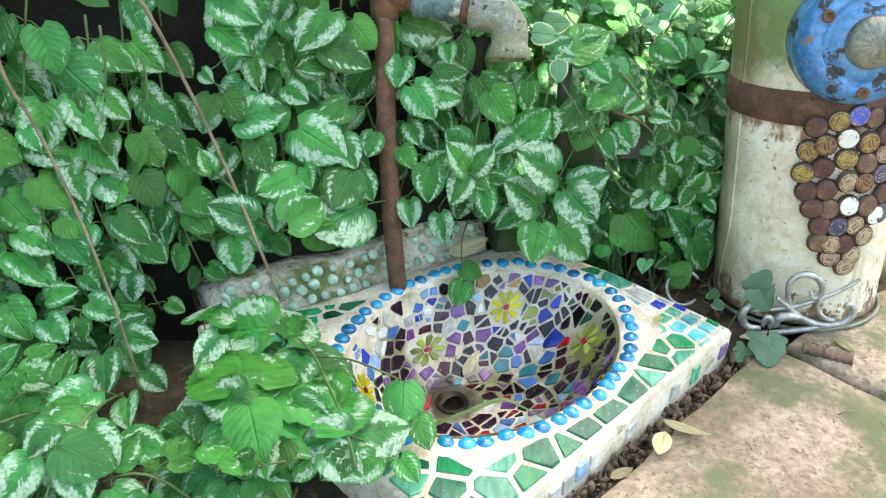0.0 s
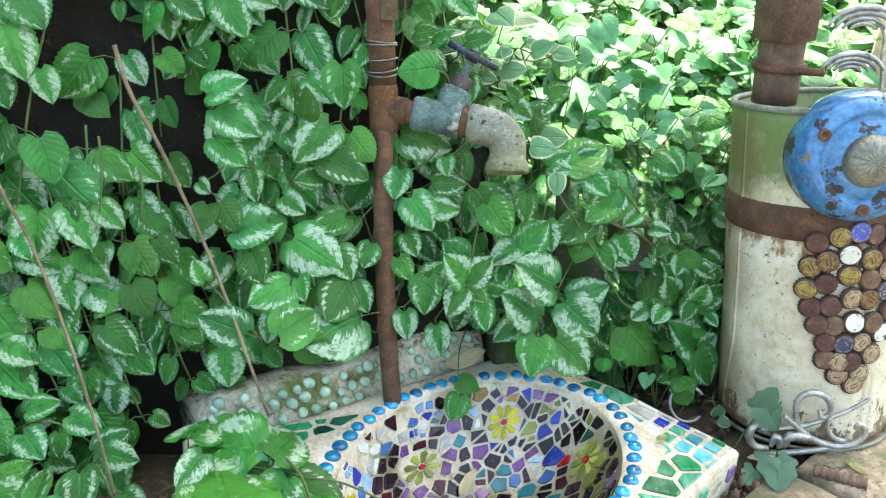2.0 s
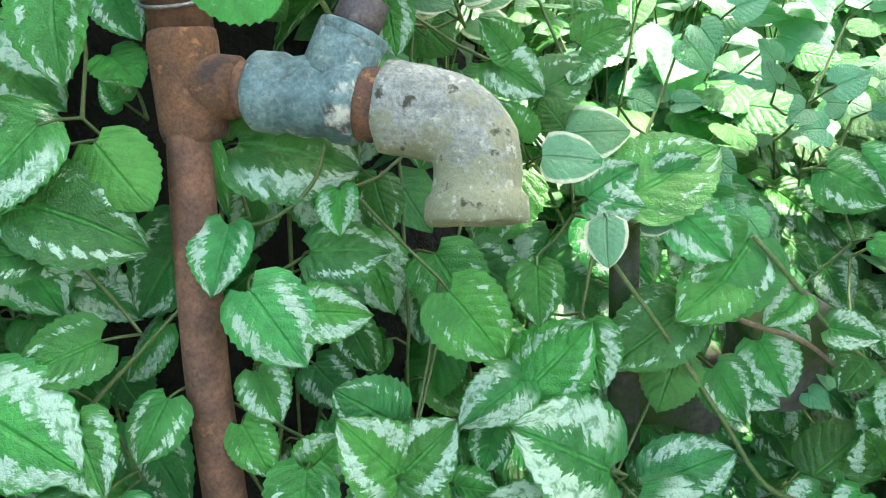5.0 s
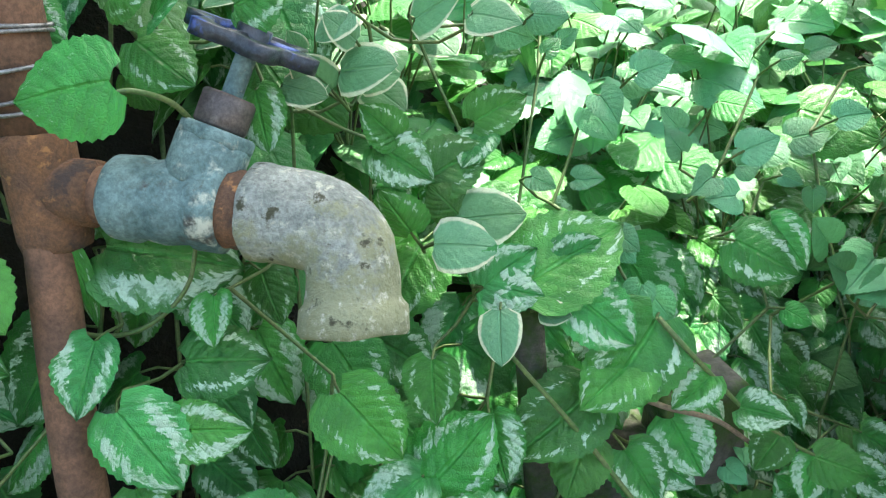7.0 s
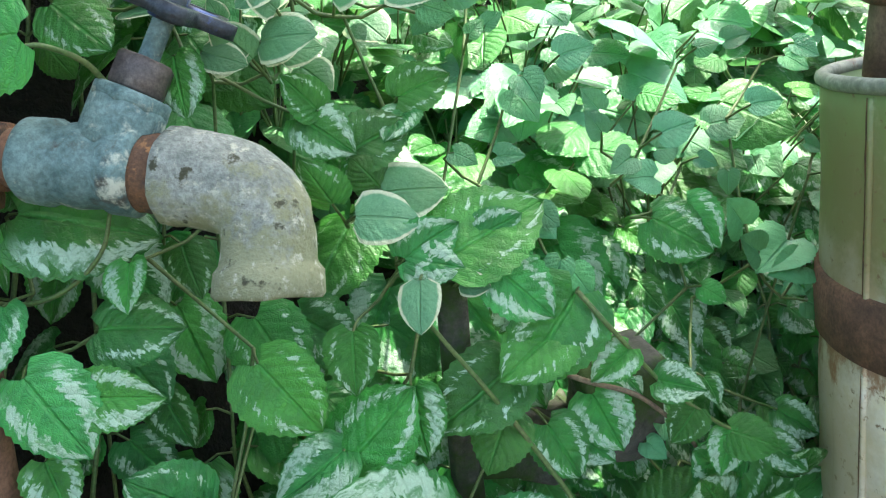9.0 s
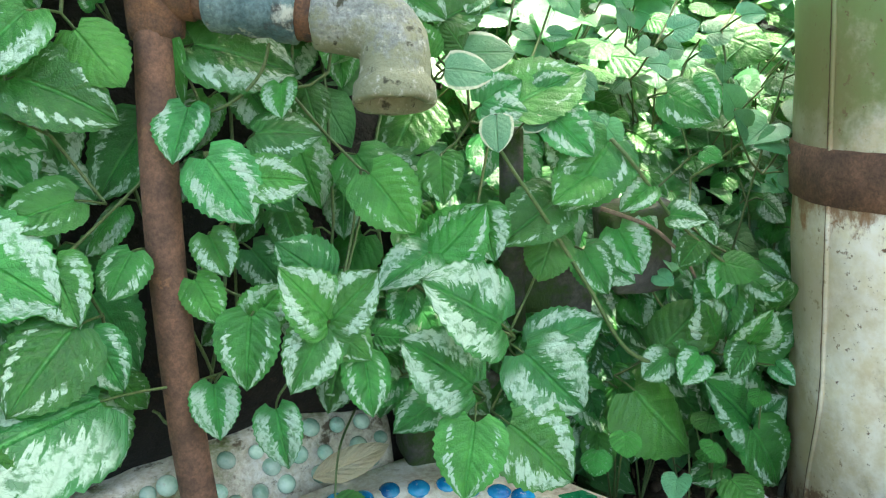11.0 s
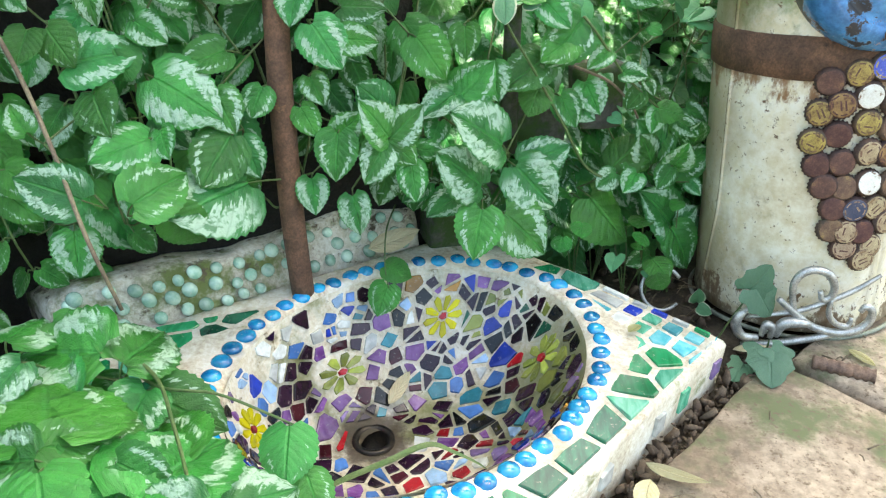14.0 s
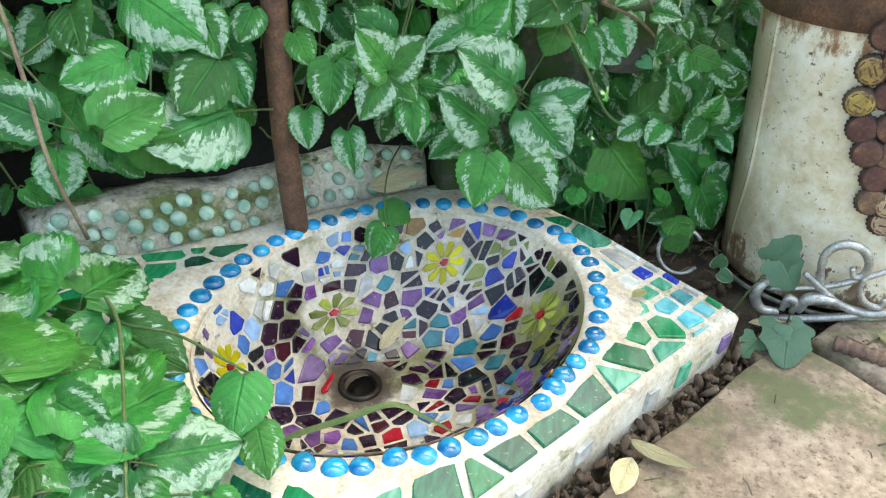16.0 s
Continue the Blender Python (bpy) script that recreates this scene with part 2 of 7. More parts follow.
# Soil darkened to near black: shade between the leaves is put into its colour.
M_SOIL = surface("shade_dark_soil", (0.006, 0.005, 0.003), (0.014, 0.011, 0.007), 14, 0.95, bump=0.9, dist=0.01, spots=((0.05, 0.035, 0.02), 60, 0.62, 0.7), world_space=True)
M_LITTER = surface("leaf_litter", (0.04, 0.028, 0.018), (0.1, 0.075, 0.05), 30, 0.95, bump=0.9, dist=0.006, spots=((0.2, 0.15, 0.09), 80, 0.6, 0.66), world_space=True)
M_ROCK = surface("mossy_rock", (0.05, 0.05, 0.042), (0.11, 0.105, 0.09), 18, 0.9, bump=0.7, dist=0.004, spots=((0.035, 0.07, 0.012), 24, 0.42, 0.58), world_space=True)
M_FLAG = surface("sandstone_flag", (0.25, 0.185, 0.13), (0.41, 0.325, 0.245), 10, 0.92, bump=0.9, dist=0.003, spots=((0.15, 0.165, 0.08), 8, 0.47, 0.62), spots2=((0.17, 0.125, 0.085), 150, 0.52, 0.66), world_space=True)
M_GROUT = surface("white_grout", (0.76, 0.72, 0.62), (0.58, 0.50, 0.37), 22, 0.85, bump=0.8, dist=0.002, spots=((0.30, 0.23, 0.14), 34, 0.58, 0.74), spots2=((0.24, 0.25, 0.11), 18, 0.58, 0.7), world_space=True)
M_BASIN = surface("stained_grout", (0.80, 0.74, 0.62), (0.62, 0.53, 0.38), 26, 0.6, bump=0.8, dist=0.002, spots=((0.2, 0.2, 0.07), 9, 0.48, 0.68), spots2=((0.16, 0.11, 0.035), 45, 0.58, 0.68), halo=(((-0.045, 0.024, -0.126), 0.026, 0.052, (0.05, 0.03, 0.018), 0.9), ((0.165, 0.02, -0.06), 0.06, 0.15, (0.13, 0.14, 0.04), 0.85)))
M_DRAIN = surface("dark_drain_metal", (0.025, 0.022, 0.02), (0.07, 0.055, 0.04), 60, 0.35, 0.6, bump=0.4, dist=0.001)
M_MORTAR = surface("rough_mortar", (0.48, 0.42, 0.32), (0.70, 0.65, 0.55), 20, 0.95, bump=1.0, dist=0.005, spots=((0.16, 0.19, 0.06), 13, 0.48, 0.62), spots2=((0.13, 0.1, 0.065), 50, 0.56, 0.66), world_space=True)
M_RUST = surface("brown_rust", (0.1, 0.055, 0.035), (0.19, 0.1, 0.06), 40, 0.85, 0.15, bump=0.5, dist=0.0012, spots=((0.25, 0.135, 0.07), 55, 0.6, 0.72), spots2=((0.035, 0.025, 0.02), 30, 0.58, 0.7))
M_ORANGE_RUST = surface("orange_rust", (0.10, 0.055, 0.035), (0.18, 0.09, 0.045), 60, 0.9, 0.1, bump=0.9, dist=0.0018, spots=((0.34, 0.17, 0.07), 90, 0.58, 0.68), spots2=((0.05, 0.035, 0.03), 40, 0.54, 0.66))
M_VERDIGRIS = surface("verdigris_brass", (0.06, 0.115, 0.12), (0.17, 0.255, 0.25), 40, 0.75, 0.2, bump=0.7, dist=0.0015, spots=((0.06, 0.055, 0.045), 34, 0.52, 0.66), spots2=((0.48, 0.5, 0.42), 55, 0.55, 0.68))
M_ZINC = surface("weathered_zinc", (0.18, 0.20, 0.18), (0.34, 0.36, 0.325), 40, 0.8, 0.2, bump=1.0, dist=0.003, spots=((0.44, 0.44, 0.36), 130, 0.56, 0.66), spots2=((0.06, 0.06, 0.035), 80, 0.57, 0.66), grade=((0.235, 0.245, 0.13), 0.40, 0.335, 60, 0.8))
M_DARKBRASS = surface("dark_brass", (0.09, 0.075, 0.07), (0.17, 0.14, 0.13), 60, 0.5, 0.5, bump=0.3, dist=0.0008)
M_WHEEL = surface("worn_blue_wheel", (0.018, 0.024, 0.035), (0.06, 0.07, 0.085), 60, 0.38, 0.3, bump=0.6, dist=0.001, spots=((0.05, 0.09, 0.30), 40, 0.52, 0.62))
M_WIRE = surface("grey_wire", (0.3, 0.3, 0.3), (0.2, 0.19, 0.18), 80, 0.5, 0.7)
M_DRUM = surface("cream_drum_paint", (0.70, 0.62, 0.45), (0.83, 0.77, 0.61), 7, 0.5, bump=0.3, dist=0.001, spots=((0.36, 0.29, 0.17), 22, 0.58, 0.78), spots2=((0.15, 0.085, 0.045), 130, 0.60, 0.67), grade=((0.15, 0.25, 0.065), 0.29, 0.43, 11, 0.92), streak=((0.3, 0.24, 0.14), 26, 0.55, 0.74),
                 bleed=((0.293, 0.034, (0.27, 0.13, 0.055)), (0.003, -0.075, (0.17, 0.10, 0.05))),
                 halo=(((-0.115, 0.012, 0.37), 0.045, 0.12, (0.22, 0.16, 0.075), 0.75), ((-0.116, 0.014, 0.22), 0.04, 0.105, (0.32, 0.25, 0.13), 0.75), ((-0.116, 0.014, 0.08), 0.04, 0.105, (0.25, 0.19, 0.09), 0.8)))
M_RIMGREEN = surface("grey_green_rim", (0.15, 0.165, 0.13), (0.27, 0.29, 0.23), 30, 0.55, bump=0.3, spots=((0.16, 0.1, 0.06), 40, 0.6, 0.7))
M_BLUE = surface("chipped_blue_enamel", (0.05, 0.19, 0.44), (0.10, 0.31, 0.58), 11, 0.25, bump=0.4, dist=0.0012, spots=((0.04, 0.04, 0.045), 20, 0.545, 0.575, 0.8), spots2=((0.24, 0.16, 0.09), 34, 0.62, 0.66, 0.8), coat=0.4)
M_PEWTER = surface("tarnished_pewter", (0.2, 0.2, 0.16), (0.34, 0.34, 0.29), 30, 0.45, 0.6, bump=0.3)
M_SILVER = surface("worn_silver_iron", (0.60, 0.60, 0.58), (0.36, 0.36, 0.35), 60, 0.4, 0.7, bump=0.3, dist=0.0008, spots=((0.12, 0.11, 0.1), 50, 0.6, 0.7))
M_BRICK = surface("brown_ceramic", (0.13, 0.08, 0.06), (0.22, 0.14, 0.1), 40, 0.8, bump=0.5)
M_STEM = surface("green_stem", (0.06, 0.12, 0.03), (0.11, 0.15, 0.05), 60, 0.6, bump=0.1)
M_DRYSTEM = surface("dry_stem", (0.22, 0.18, 0.11), (0.14, 0.1, 0.07), 60, 0.8, bump=0.2)
M_YELLOW = leaf_material("yellow_petal", (0.62, 0.6, 0.22), (0.66, 0.62, 0.35), glow=(0.6, 0.55, 0.2))
M_CREAM = leaf_material("cream_dry_leaf", (0.62, 0.56, 0.36), (0.55, 0.45, 0.25), glow=(0.5, 0.42, 0.2))
M_LAMIUM = leaf_material("silver_nettle_leaf", (0.042, 0.25, 0.044), (0.017, 0.12, 0.022), (0.48, 0.67, 0.50), 1.0, rough=0.3)
M_LAMIUM_PLAIN = leaf_material("plain_nettle_leaf", (0.042, 0.23, 0.036), (0.025, 0.14, 0.022), (0.44, 0.62, 0.46), 0.2, rough=0.32)
M_VIOLA = leaf_material("blue_green_leaf", (0.105, 0.32, 0.15), (0.075, 0.235, 0.11), rough=0.26, quilt=0.12)
M_IVY = leaf_material("grey_green_lobed_leaf", (0.10, 0.20, 0.125), (0.075, 0.155, 0.10), rough=0.5, quilt=0.15)
M_PERI = leaf_material("cream_edged_leaf", (0.1, 0.25, 0.12), (0.07, 0.19, 0.09), margin=(0.62, 0.66, 0.45), rough=0.36, quilt=0.1)
M_BACK = leaf_material("far_leaf", (0.08, 0.27, 0.08), (0.04, 0.16, 0.055), (0.5, 0.62, 0.48), 0.05, island=True, rough=0.3, quilt=0.2)
M_CROWN = leaf_material("tree_leaf", (0.06, 0.16, 0.04), (0.04, 0.11, 0.03), island=True)
M_BARK = surface("bark", (0.1, 0.08, 0.06), (0.17, 0.14, 0.11), 8, 0.95, bump=1.0, dist=0.02)

G = {
    "plum": glass("plum_glass", (0.03, 0.008, 0.026)), "violet": glass("violet_glass", (0.12, 0.035, 0.17), (0.25, 0.11, 0.33)),
    "lilac": glass("lilac_glass", (0.28, 0.18, 0.4)), "sky": glass("sky_glass", (0.09, 0.24, 0.62)), "cobalt": glass("cobalt_glass", (0.02, 0.05, 0.42)),
    "pale": glass("pale_blue_glass", (0.34, 0.52, 0.76)), "teal": glass("teal_glass", (0.04, 0.24, 0.3)), "olive": glass("olive_glass", (0.17, 0.19, 0.035), (0.27, 0.29, 0.07)),
    "lemon": glass("yellow_glass", (0.70, 0.64, 0.005), (0.6, 0.5, 0.005), 0.25, coat=0.0), "red": glass("red_glass", (0.45, 0.01, 0.02)), "maroon": glass("maroon_glass", (0.075, 0.008, 0.018)), "black": glass("black_glass", (0.008, 0.008, 0.01)),
    "amber": glass("amber_glass", (0.5, 0.25, 0.05)), "green": glass("green_glass", (0.006, 0.15, 0.05), (0.02, 0.26, 0.10), streak=True),
    "sea": glass("sea_green_glass", (0.04, 0.28, 0.16), (0.16, 0.46, 0.32), streak=True), "forest": glass("dark_green_glass", (0.006, 0.06, 0.035), (0.015, 0.14, 0.07), streak=True),
    "white": glass("white_glass", (0.75, 0.76, 0.72)), "aqua": glass("aqua_glass", (0.06, 0.36, 0.42), (0.2, 0.52, 0.55)), "lime": glass("olive_lime_glass", (0.4, 0.46, 0.08)),
}
M_GEM = glass("turquoise_gem", (0.0, 0.12, 0.36), (0.015, 0.36, 0.62), 0.04, coat=0.8)
M_STUD = glass("pale_green_gem", (0.22, 0.42, 0.30), (0.55, 0.70, 0.57), 0.04, coat=0.8)
M_CREAMBOARD = surface("pale_board", (0.5, 0.46, 0.34), (0.38, 0.34, 0.24), 6, 0.85, bump=0.5, spots=((0.2, 0.2, 0.12), 12, 0.56, 0.7))


# ---- building helpers ----
def link(ob, parent):
    if parent:
        ob.parent = parent
    return ob


def part(name, bm, material, parent=None, label="", smooth=True):
    """Links a bmesh as one mesh object under a thing or a part."""
    me = bpy.data.meshes.new(name)
    bm.to_mesh(me)
    bm.free()
    if smooth:
        me.polygons.foreach_set("use_smooth", [True] * len(me.polygons))
    for m in material if isinstance(material, (list, tuple)) else [material]:
        me.materials.append(m)
    ob = link(new(name, me), parent)
    return tagged(ob, label) if label else ob


def thing(name, label, category, group="", kind="", at=None):
    ob = new(name)
    ob.empty_display_size = 0.05
    if at is not None:
        ob.location = at
    return tagged(ob, label, category, group, kind)


def frames_along(pts):
    """Tangent and two normals at each point of a path."""
    n, out, ref = len(pts), [], None
    for i in range(n):
        t = (pts[min(i + 1, n - 1)] - pts[max(i - 1, 0)]).normalized()
        if ref is None:
            ref = Vector((0, 0, 1)) if abs(t.z) < 0.9 else Vector((0, 1, 0))
        a = (ref - t * ref.dot(t)).normalized()
        ref = a
        out.append((t, a, t.cross(a)))
    return out


def tube(bm, pts, radii, sides=8, cap=True):
    pts = [Vector(p) for p in pts]
    if isinstance(radii, (int, float)):
        radii = [radii] * len(pts)
    rings = []
    for p, r, (t, a, b) in zip(pts, radii, frames_along(pts)):
        rings.append([bm.verts.new(p + (a * math.cos(k) + b * math.sin(k)) * r) for k in (2 * math.pi * j / sides for j in range(sides))])
    for r0, r1 in zip(rings, rings[1:]):
        for j in range(sides):
            bm.faces.new((r0[j], r1[j], r1[(j + 1) % sides], r0[(j + 1) % sides]))
    if cap:
        bm.faces.new(rings[0])
        bm.faces.new(rings[-1][::-1])
    return bm


def lathe(profile, axis_m, sides=32, close=False):
    """A turned shape: profile of (radius, height) about the z axis of axis_m."""
    bm = bmesh.new()
    rings = []
    for r, h in profile:
        if r < 1e-6:
            rings.append([bm.verts.new(axis_m @ Vector((0, 0, h)))])
        else:
            rings.append([bm.verts.new(axis_m @ Vector((r * math.cos(a), r * math.sin(a), h))) for a in (2 * math.pi * j / sides for j in range(sides))])
    pairs = list(zip(rings, rings[1:]))
    if close:
        pairs.append((rings[-1], rings[0]))
    for r0, r1 in pairs:
        for j in range(sides):
            k = (j + 1) % sides
            if len(r0) == 1 and len(r1) == 1:
                continue
            if len(r0) == 1:
                bm.faces.new((r0[0], r1[k], r1[j]))
            elif len(r1) == 1:
                bm.faces.new((r0[j], r0[k], r1[0]))
            else:
                bm.faces.new((r0[j], r0[k], r1[k], r1[j]))
    return bm


def axis_to(origin, direction):
    """A pose whose z axis points along direction."""
    q = Vector((0, 0, 1)).rotation_difference(Vector(direction).normalized())
    return Matrix.Translation(origin) @ q.to_matrix().to_4x4()


def roughen(bm, amount, scale):
    for v in bm.verts:
        v.co += noise.noise_vector(v.co * scale) * amount
    return bm


def smoother(bm):
    bmesh.ops.recalc_face_normals(bm, faces=bm.faces)
    return bm


def bezier(p0, p1, p2, p3, n):
    p0, p1, p2, p3 = Vector(p0), Vector(p1), Vector(p2), Vector(p3)
    return [p0 * (1 - t) ** 3 + p1 * 3 * t * (1 - t) ** 2 + p2 * 3 * t * t * (1 - t) + p3 * t ** 3 for t in (i / n for i in range(n + 1))]


def spline(points, per=6):
    """A smooth path through points."""
    P = [Vector(p) for p in points]
    P = [2 * P[0] - P[1]] + P + [2 * P[-1] - P[-2]]
    out = []
    for a, b, c, d in zip(P, P[1:], P[2:], P[3:]):
        for i in range(per):
            t = i / per
            out.append(0.5 * ((2 * b) + (c - a) * t + (2 * a - 5 * b + 4 * c - d) * t * t + (3 * b - a - 3 * c + d) * t ** 3))
    return out + [P[-2]]


# ---- leaves ----
OUTLINES = {
    # half-widths along the leaf from stalk to tip
    "nettle": [(0, 0.34), (0.03, 0.66), (0.1, 0.88), (0.2, 0.98), (0.34, 1.0), (0.47, 0.95), (0.58, 0.86), (0.69, 0.71), (0.79, 0.53), (0.88, 0.33), (0.95, 0.15), (1, 0.0)],
    "heart": [(0, 0.34), (0.03, 0.7), (0.1, 0.92), (0.22, 1.0), (0.35, 0.98), (0.48, 0.88), (0.6, 0.74), (0.72, 0.55), (0.84, 0.33), (0.93, 0.15), (1, 0.0)],
    "round": [(0, 0.42), (0.03, 0.74), (0.12, 0.95), (0.28, 1.0), (0.45, 0.98), (0.6, 0.88), (0.74, 0.7), (0.86, 0.46), (0.95, 0.22), (1, 0.0)],
    "ivy": [(0, 0.55), (0.05, 0.9), (0.14, 1.0), (0.24, 0.78), (0.33, 0.82), (0.45, 0.9), (0.55, 0.72), (0.64, 0.56), (0.75, 0.52), (0.88, 0.34), (0.96, 0.14), (1, 0.0)],
    "oval": [(0, 0.05), (0.06, 0.4), (0.16, 0.72), (0.3, 0.95), (0.45, 1.0), (0.6, 0.94), (0.75, 0.74), (0.87, 0.46), (0.95, 0.22), (1, 0.0)],
}


def leaf_grid(kind, width, fold, curl, teeth, lobe, seed, across=(-1, -0.62, -0.28, 0, 0.28, 0.62, 1), rows=None):
    """Points, faces and uvs of one leaf of length 1, stalk at the origin, tip towards +y, face up."""
    rnd = random.Random(seed)
    prof = OUTLINES[kind]
    vs = [i / rows for i in range(rows + 1)] if rows else [p[0] for p in prof]
    if teeth:
        vs = [i / (2 * teeth + 1) for i in range(2 * teeth + 2)]
    pts, uvs, faces = [], [], []
    n = len(across)
    bend, twist = rnd.uniform(-0.08, 0.08), rnd.uniform(-0.25, 0.25)
    for i, v in enumerate(vs):
        w = float(np.interp(v, [p[0] for p in prof], [p[1] for p in prof])) * width * 0.5
        if teeth and 0 < i < len(vs) - 1:
            w *= 1.03 if i % 2 else 0.97
        for u in across:
            a = abs(u)
            y = v - lobe * (a ** 1.6) * (1 - v) ** 4 + (0.012 if (teeth and i % 2 and a == 1) else 0)
            x = u * w + bend * v * v
            z = fold * a * w * 1.6 - curl * v * v - 0.09 * (a ** 2.5) * (w / (0.5 * width)) + twist * u * w * v
            z += (0.02 if teeth == 10 else 0.005) * math.sin(v * 22 - a * 8) * (a > 0) * (a < 1)
            pts.append((x, y, z))
            uvs.append((0.5 + 0.5 * u, v))
    for i in range(len(vs) - 1):
        for j in range(n - 1):
            a = i * n + j
            faces.append((a, a + 1, a + n + 1, a + n))
    return pts, faces, uvs


def leaf_mesh(name, material, *spec, **more):
    pts, faces, uvs = leaf_grid(*spec, **more)
    me = bpy.data.meshes.new(name)
    me.from_pydata(pts, [], faces)
    lay = me.uv_layers.new(name="UVMap")
    for lp in me.loops:
        lay.data[lp.index].uv = uvs[lp.vertex_index]
    me.polygons.foreach_set("use_smooth", [True] * len(me.polygons))
    me.materials.append(material)
    return me


def leaf_pose(base, tip_dir, normal, size):
    y = Vector(tip_dir).normalized()
    z = Vector(normal)
    z = (z - y * z.dot(y)).normalized()
    x = y.cross(z)
    m = Matrix((x, y, z)).transposed().to_4x4()
    return Matrix.Translation(base) @ m @ Matrix.Diagonal((size, size, size, 1))


def add_leaf(mesh, base, tip_dir, normal, size, parent):
    ob = new("leaf", mesh)
    ob.parent = parent
    ob.matrix_basis = leaf_pose(base, tip_dir, normal, size) if parent is None else parent.matrix_basis.inverted() @ leaf_pose(base, tip_dir, normal, size)
    return ob


NETTLE = [leaf_mesh("nettle_leaf", M_LAMIUM, "nettle", random.uniform(0.82, 1.02), random.uniform(-0.1, 0.28), random.uniform(0.0, 0.24), 10, 0.14, 10 + i) for i in range(10)]
NETTLE_PLAIN = [leaf_mesh("plain_leaf", M_LAMIUM_PLAIN, "nettle", random.uniform(0.84, 1.04), random.uniform(-0.1, 0.28), random.uniform(0.0, 0.2), 10, 0.13, 40 + i) for i in range(6)]
VIOLA = [leaf_mesh("heart_leaf", M_VIOLA, "heart", random.uniform(0.95, 1.1), random.uniform(-0.1, 0.3), random.uniform(0.0, 0.25), 12, 0.2, 60 + i) for i in range(6)]
IVY = [leaf_mesh("lobed_leaf", M_IVY, "ivy", 1.15, 0.1, 0.15, 0, 0.22, 75 + i, rows=18) for i in range(3)]
PERI = [leaf_mesh("cream_edged_leaf", M_PERI, "heart" if i < 2 else "round", random.uniform(0.8, 0.95), 0.12, random.uniform(0.05, 0.2), 0, 0.12 if i < 2 else 0.03, 80 + i, rows=10) for i in range(4)]


# ---- ground and bank ----
N_BANK = Vector((-0.41, 0.912, 0))          # into the bank
T_BANK = Vector((0.912, 0.41, 0))           # along its foot
FOOT = Vector((-0.02, 0.15, 0))


def ease(a, b, x):
    t = max(0.0, min(1.0, (x - a) / (b - a)))
    return t * t * (3 - 2 * t)


def bank_depth(s, z):
    """How far behind its foot the bank's face lies at height z."""
    left = np.interp(z, (-0.1, 0.1, 0.3, 0.8, 1.4, 2.6), (0, 0.02, 0.06, 0.2, 0.45, 1.2))
    right = np.interp(z, (-0.1, 0.05, 0.2, 0.3, 0.4, 0.7, 1.5, 3.4, 6), (0, 0.03, 0.1, 0.22, 0.5, 1.15, 2.4, 5.0, 9))
    k = ease(0.0, 0.34, s + 0.12 * min(1, max(0, z)))
    return float(left * (1 - k) + right * k)


def bank_point(s, z, out=0.0):
    return FOOT + T_BANK * s + N_BANK * (bank_depth(s, z) - out) + Vector((0, 0, z))


bm = bmesh.new()
zs = [-0.1, -0.04, 0.0, 0.04, 0.08, 0.12, 0.16, 0.2, 0.24, 0.28, 0.32, 0.36, 0.4, 0.45, 0.5, 0.56, 0.62, 0.7, 0.8, 0.95, 1.15, 1.4, 1.8, 2.4, 3.2, 4.2, 5.2, 6.0]
ss = [-6, -4, -2.5, -1.6, -1.1] + [-0.9 + 0.06 * i for i in range(36)] + [1.4, 1.8, 2.4, 3.2, 4.2, 5.5, 7]
grid = []
for s in ss:
    row = []
    for z in zs:
        p = bank_point(s, z)
        k = min(1.0, 0.3 + abs(s) * 0.3 + z * 0.3)
        p += noise.noise_vector(p * 6) * 0.022 + noise.noise_vector(p * 17) * 0.009 * k
        row.append(bm.verts.new(p))
    grid.append(row)
for a, b in zip(grid, grid[1:]):
    for j in range(len(zs) - 1):
        bm.faces.new((a[j], b[j], b[j + 1], a[j + 1]))
tagged(part("bank", bm, M_SOIL), "steep overgrown earth bank, coloured near black for shade behind leaves", "bank", kind="structure")

bm = bmesh.new()
rows = []
xs = [-300, -60, -15, -5, -2, -1, -0.6, -0.3, 0, 0.2, 0.3, 0.4, 0.5, 0.6, 0.7, 0.9, 1.3, 2, 5, 15, 60, 300]
ys = [-300, -60, -15, -5, -2, -1, -0.5, -0.3, -0.15, 0, 0.1, 0.2, 0.3, 0.5, 1, 3, 12, 60, 300]
xs = sorted(set(xs) | {round(-0.3 + 0.04 * i, 3) for i in range(26)})
ys = sorted(set(ys) | {round(-0.36 + 0.04 * i, 3) for i in range(20)})
for x in xs:
    rows.append([bm.verts.new((x, y, (-0.30 if math.hypot((x - 0.04) / 0.2, (y + 0.05) / 0.2) < 1 else -0.068) + 0.008 * noise.noise(Vector((x * 9, y * 9, 0))))) for y in ys])
for a, b in zip(rows, rows[1:]):
    for j in range(len(ys) - 1):
        bm.faces.new((a[j], b[j], b[j + 1], a[j + 1]))
tagged(part("ground", bm, M_LITTER), "dark damp soil with brown leaf litter", "ground", kind="structure")

# ---- paving: sandstone flags beside the sink ----
U = Vector((0.633, 0.774, 0))               # along the sink's front edge
V = Vector((0.774, -0.633, 0))              # from the bank towards the paving
SINK = Vector((0.0436, -0.052, 0))


def at(u, v, z=0.0):
    return SINK + U * u + V * v + Vector((0, 0, z))


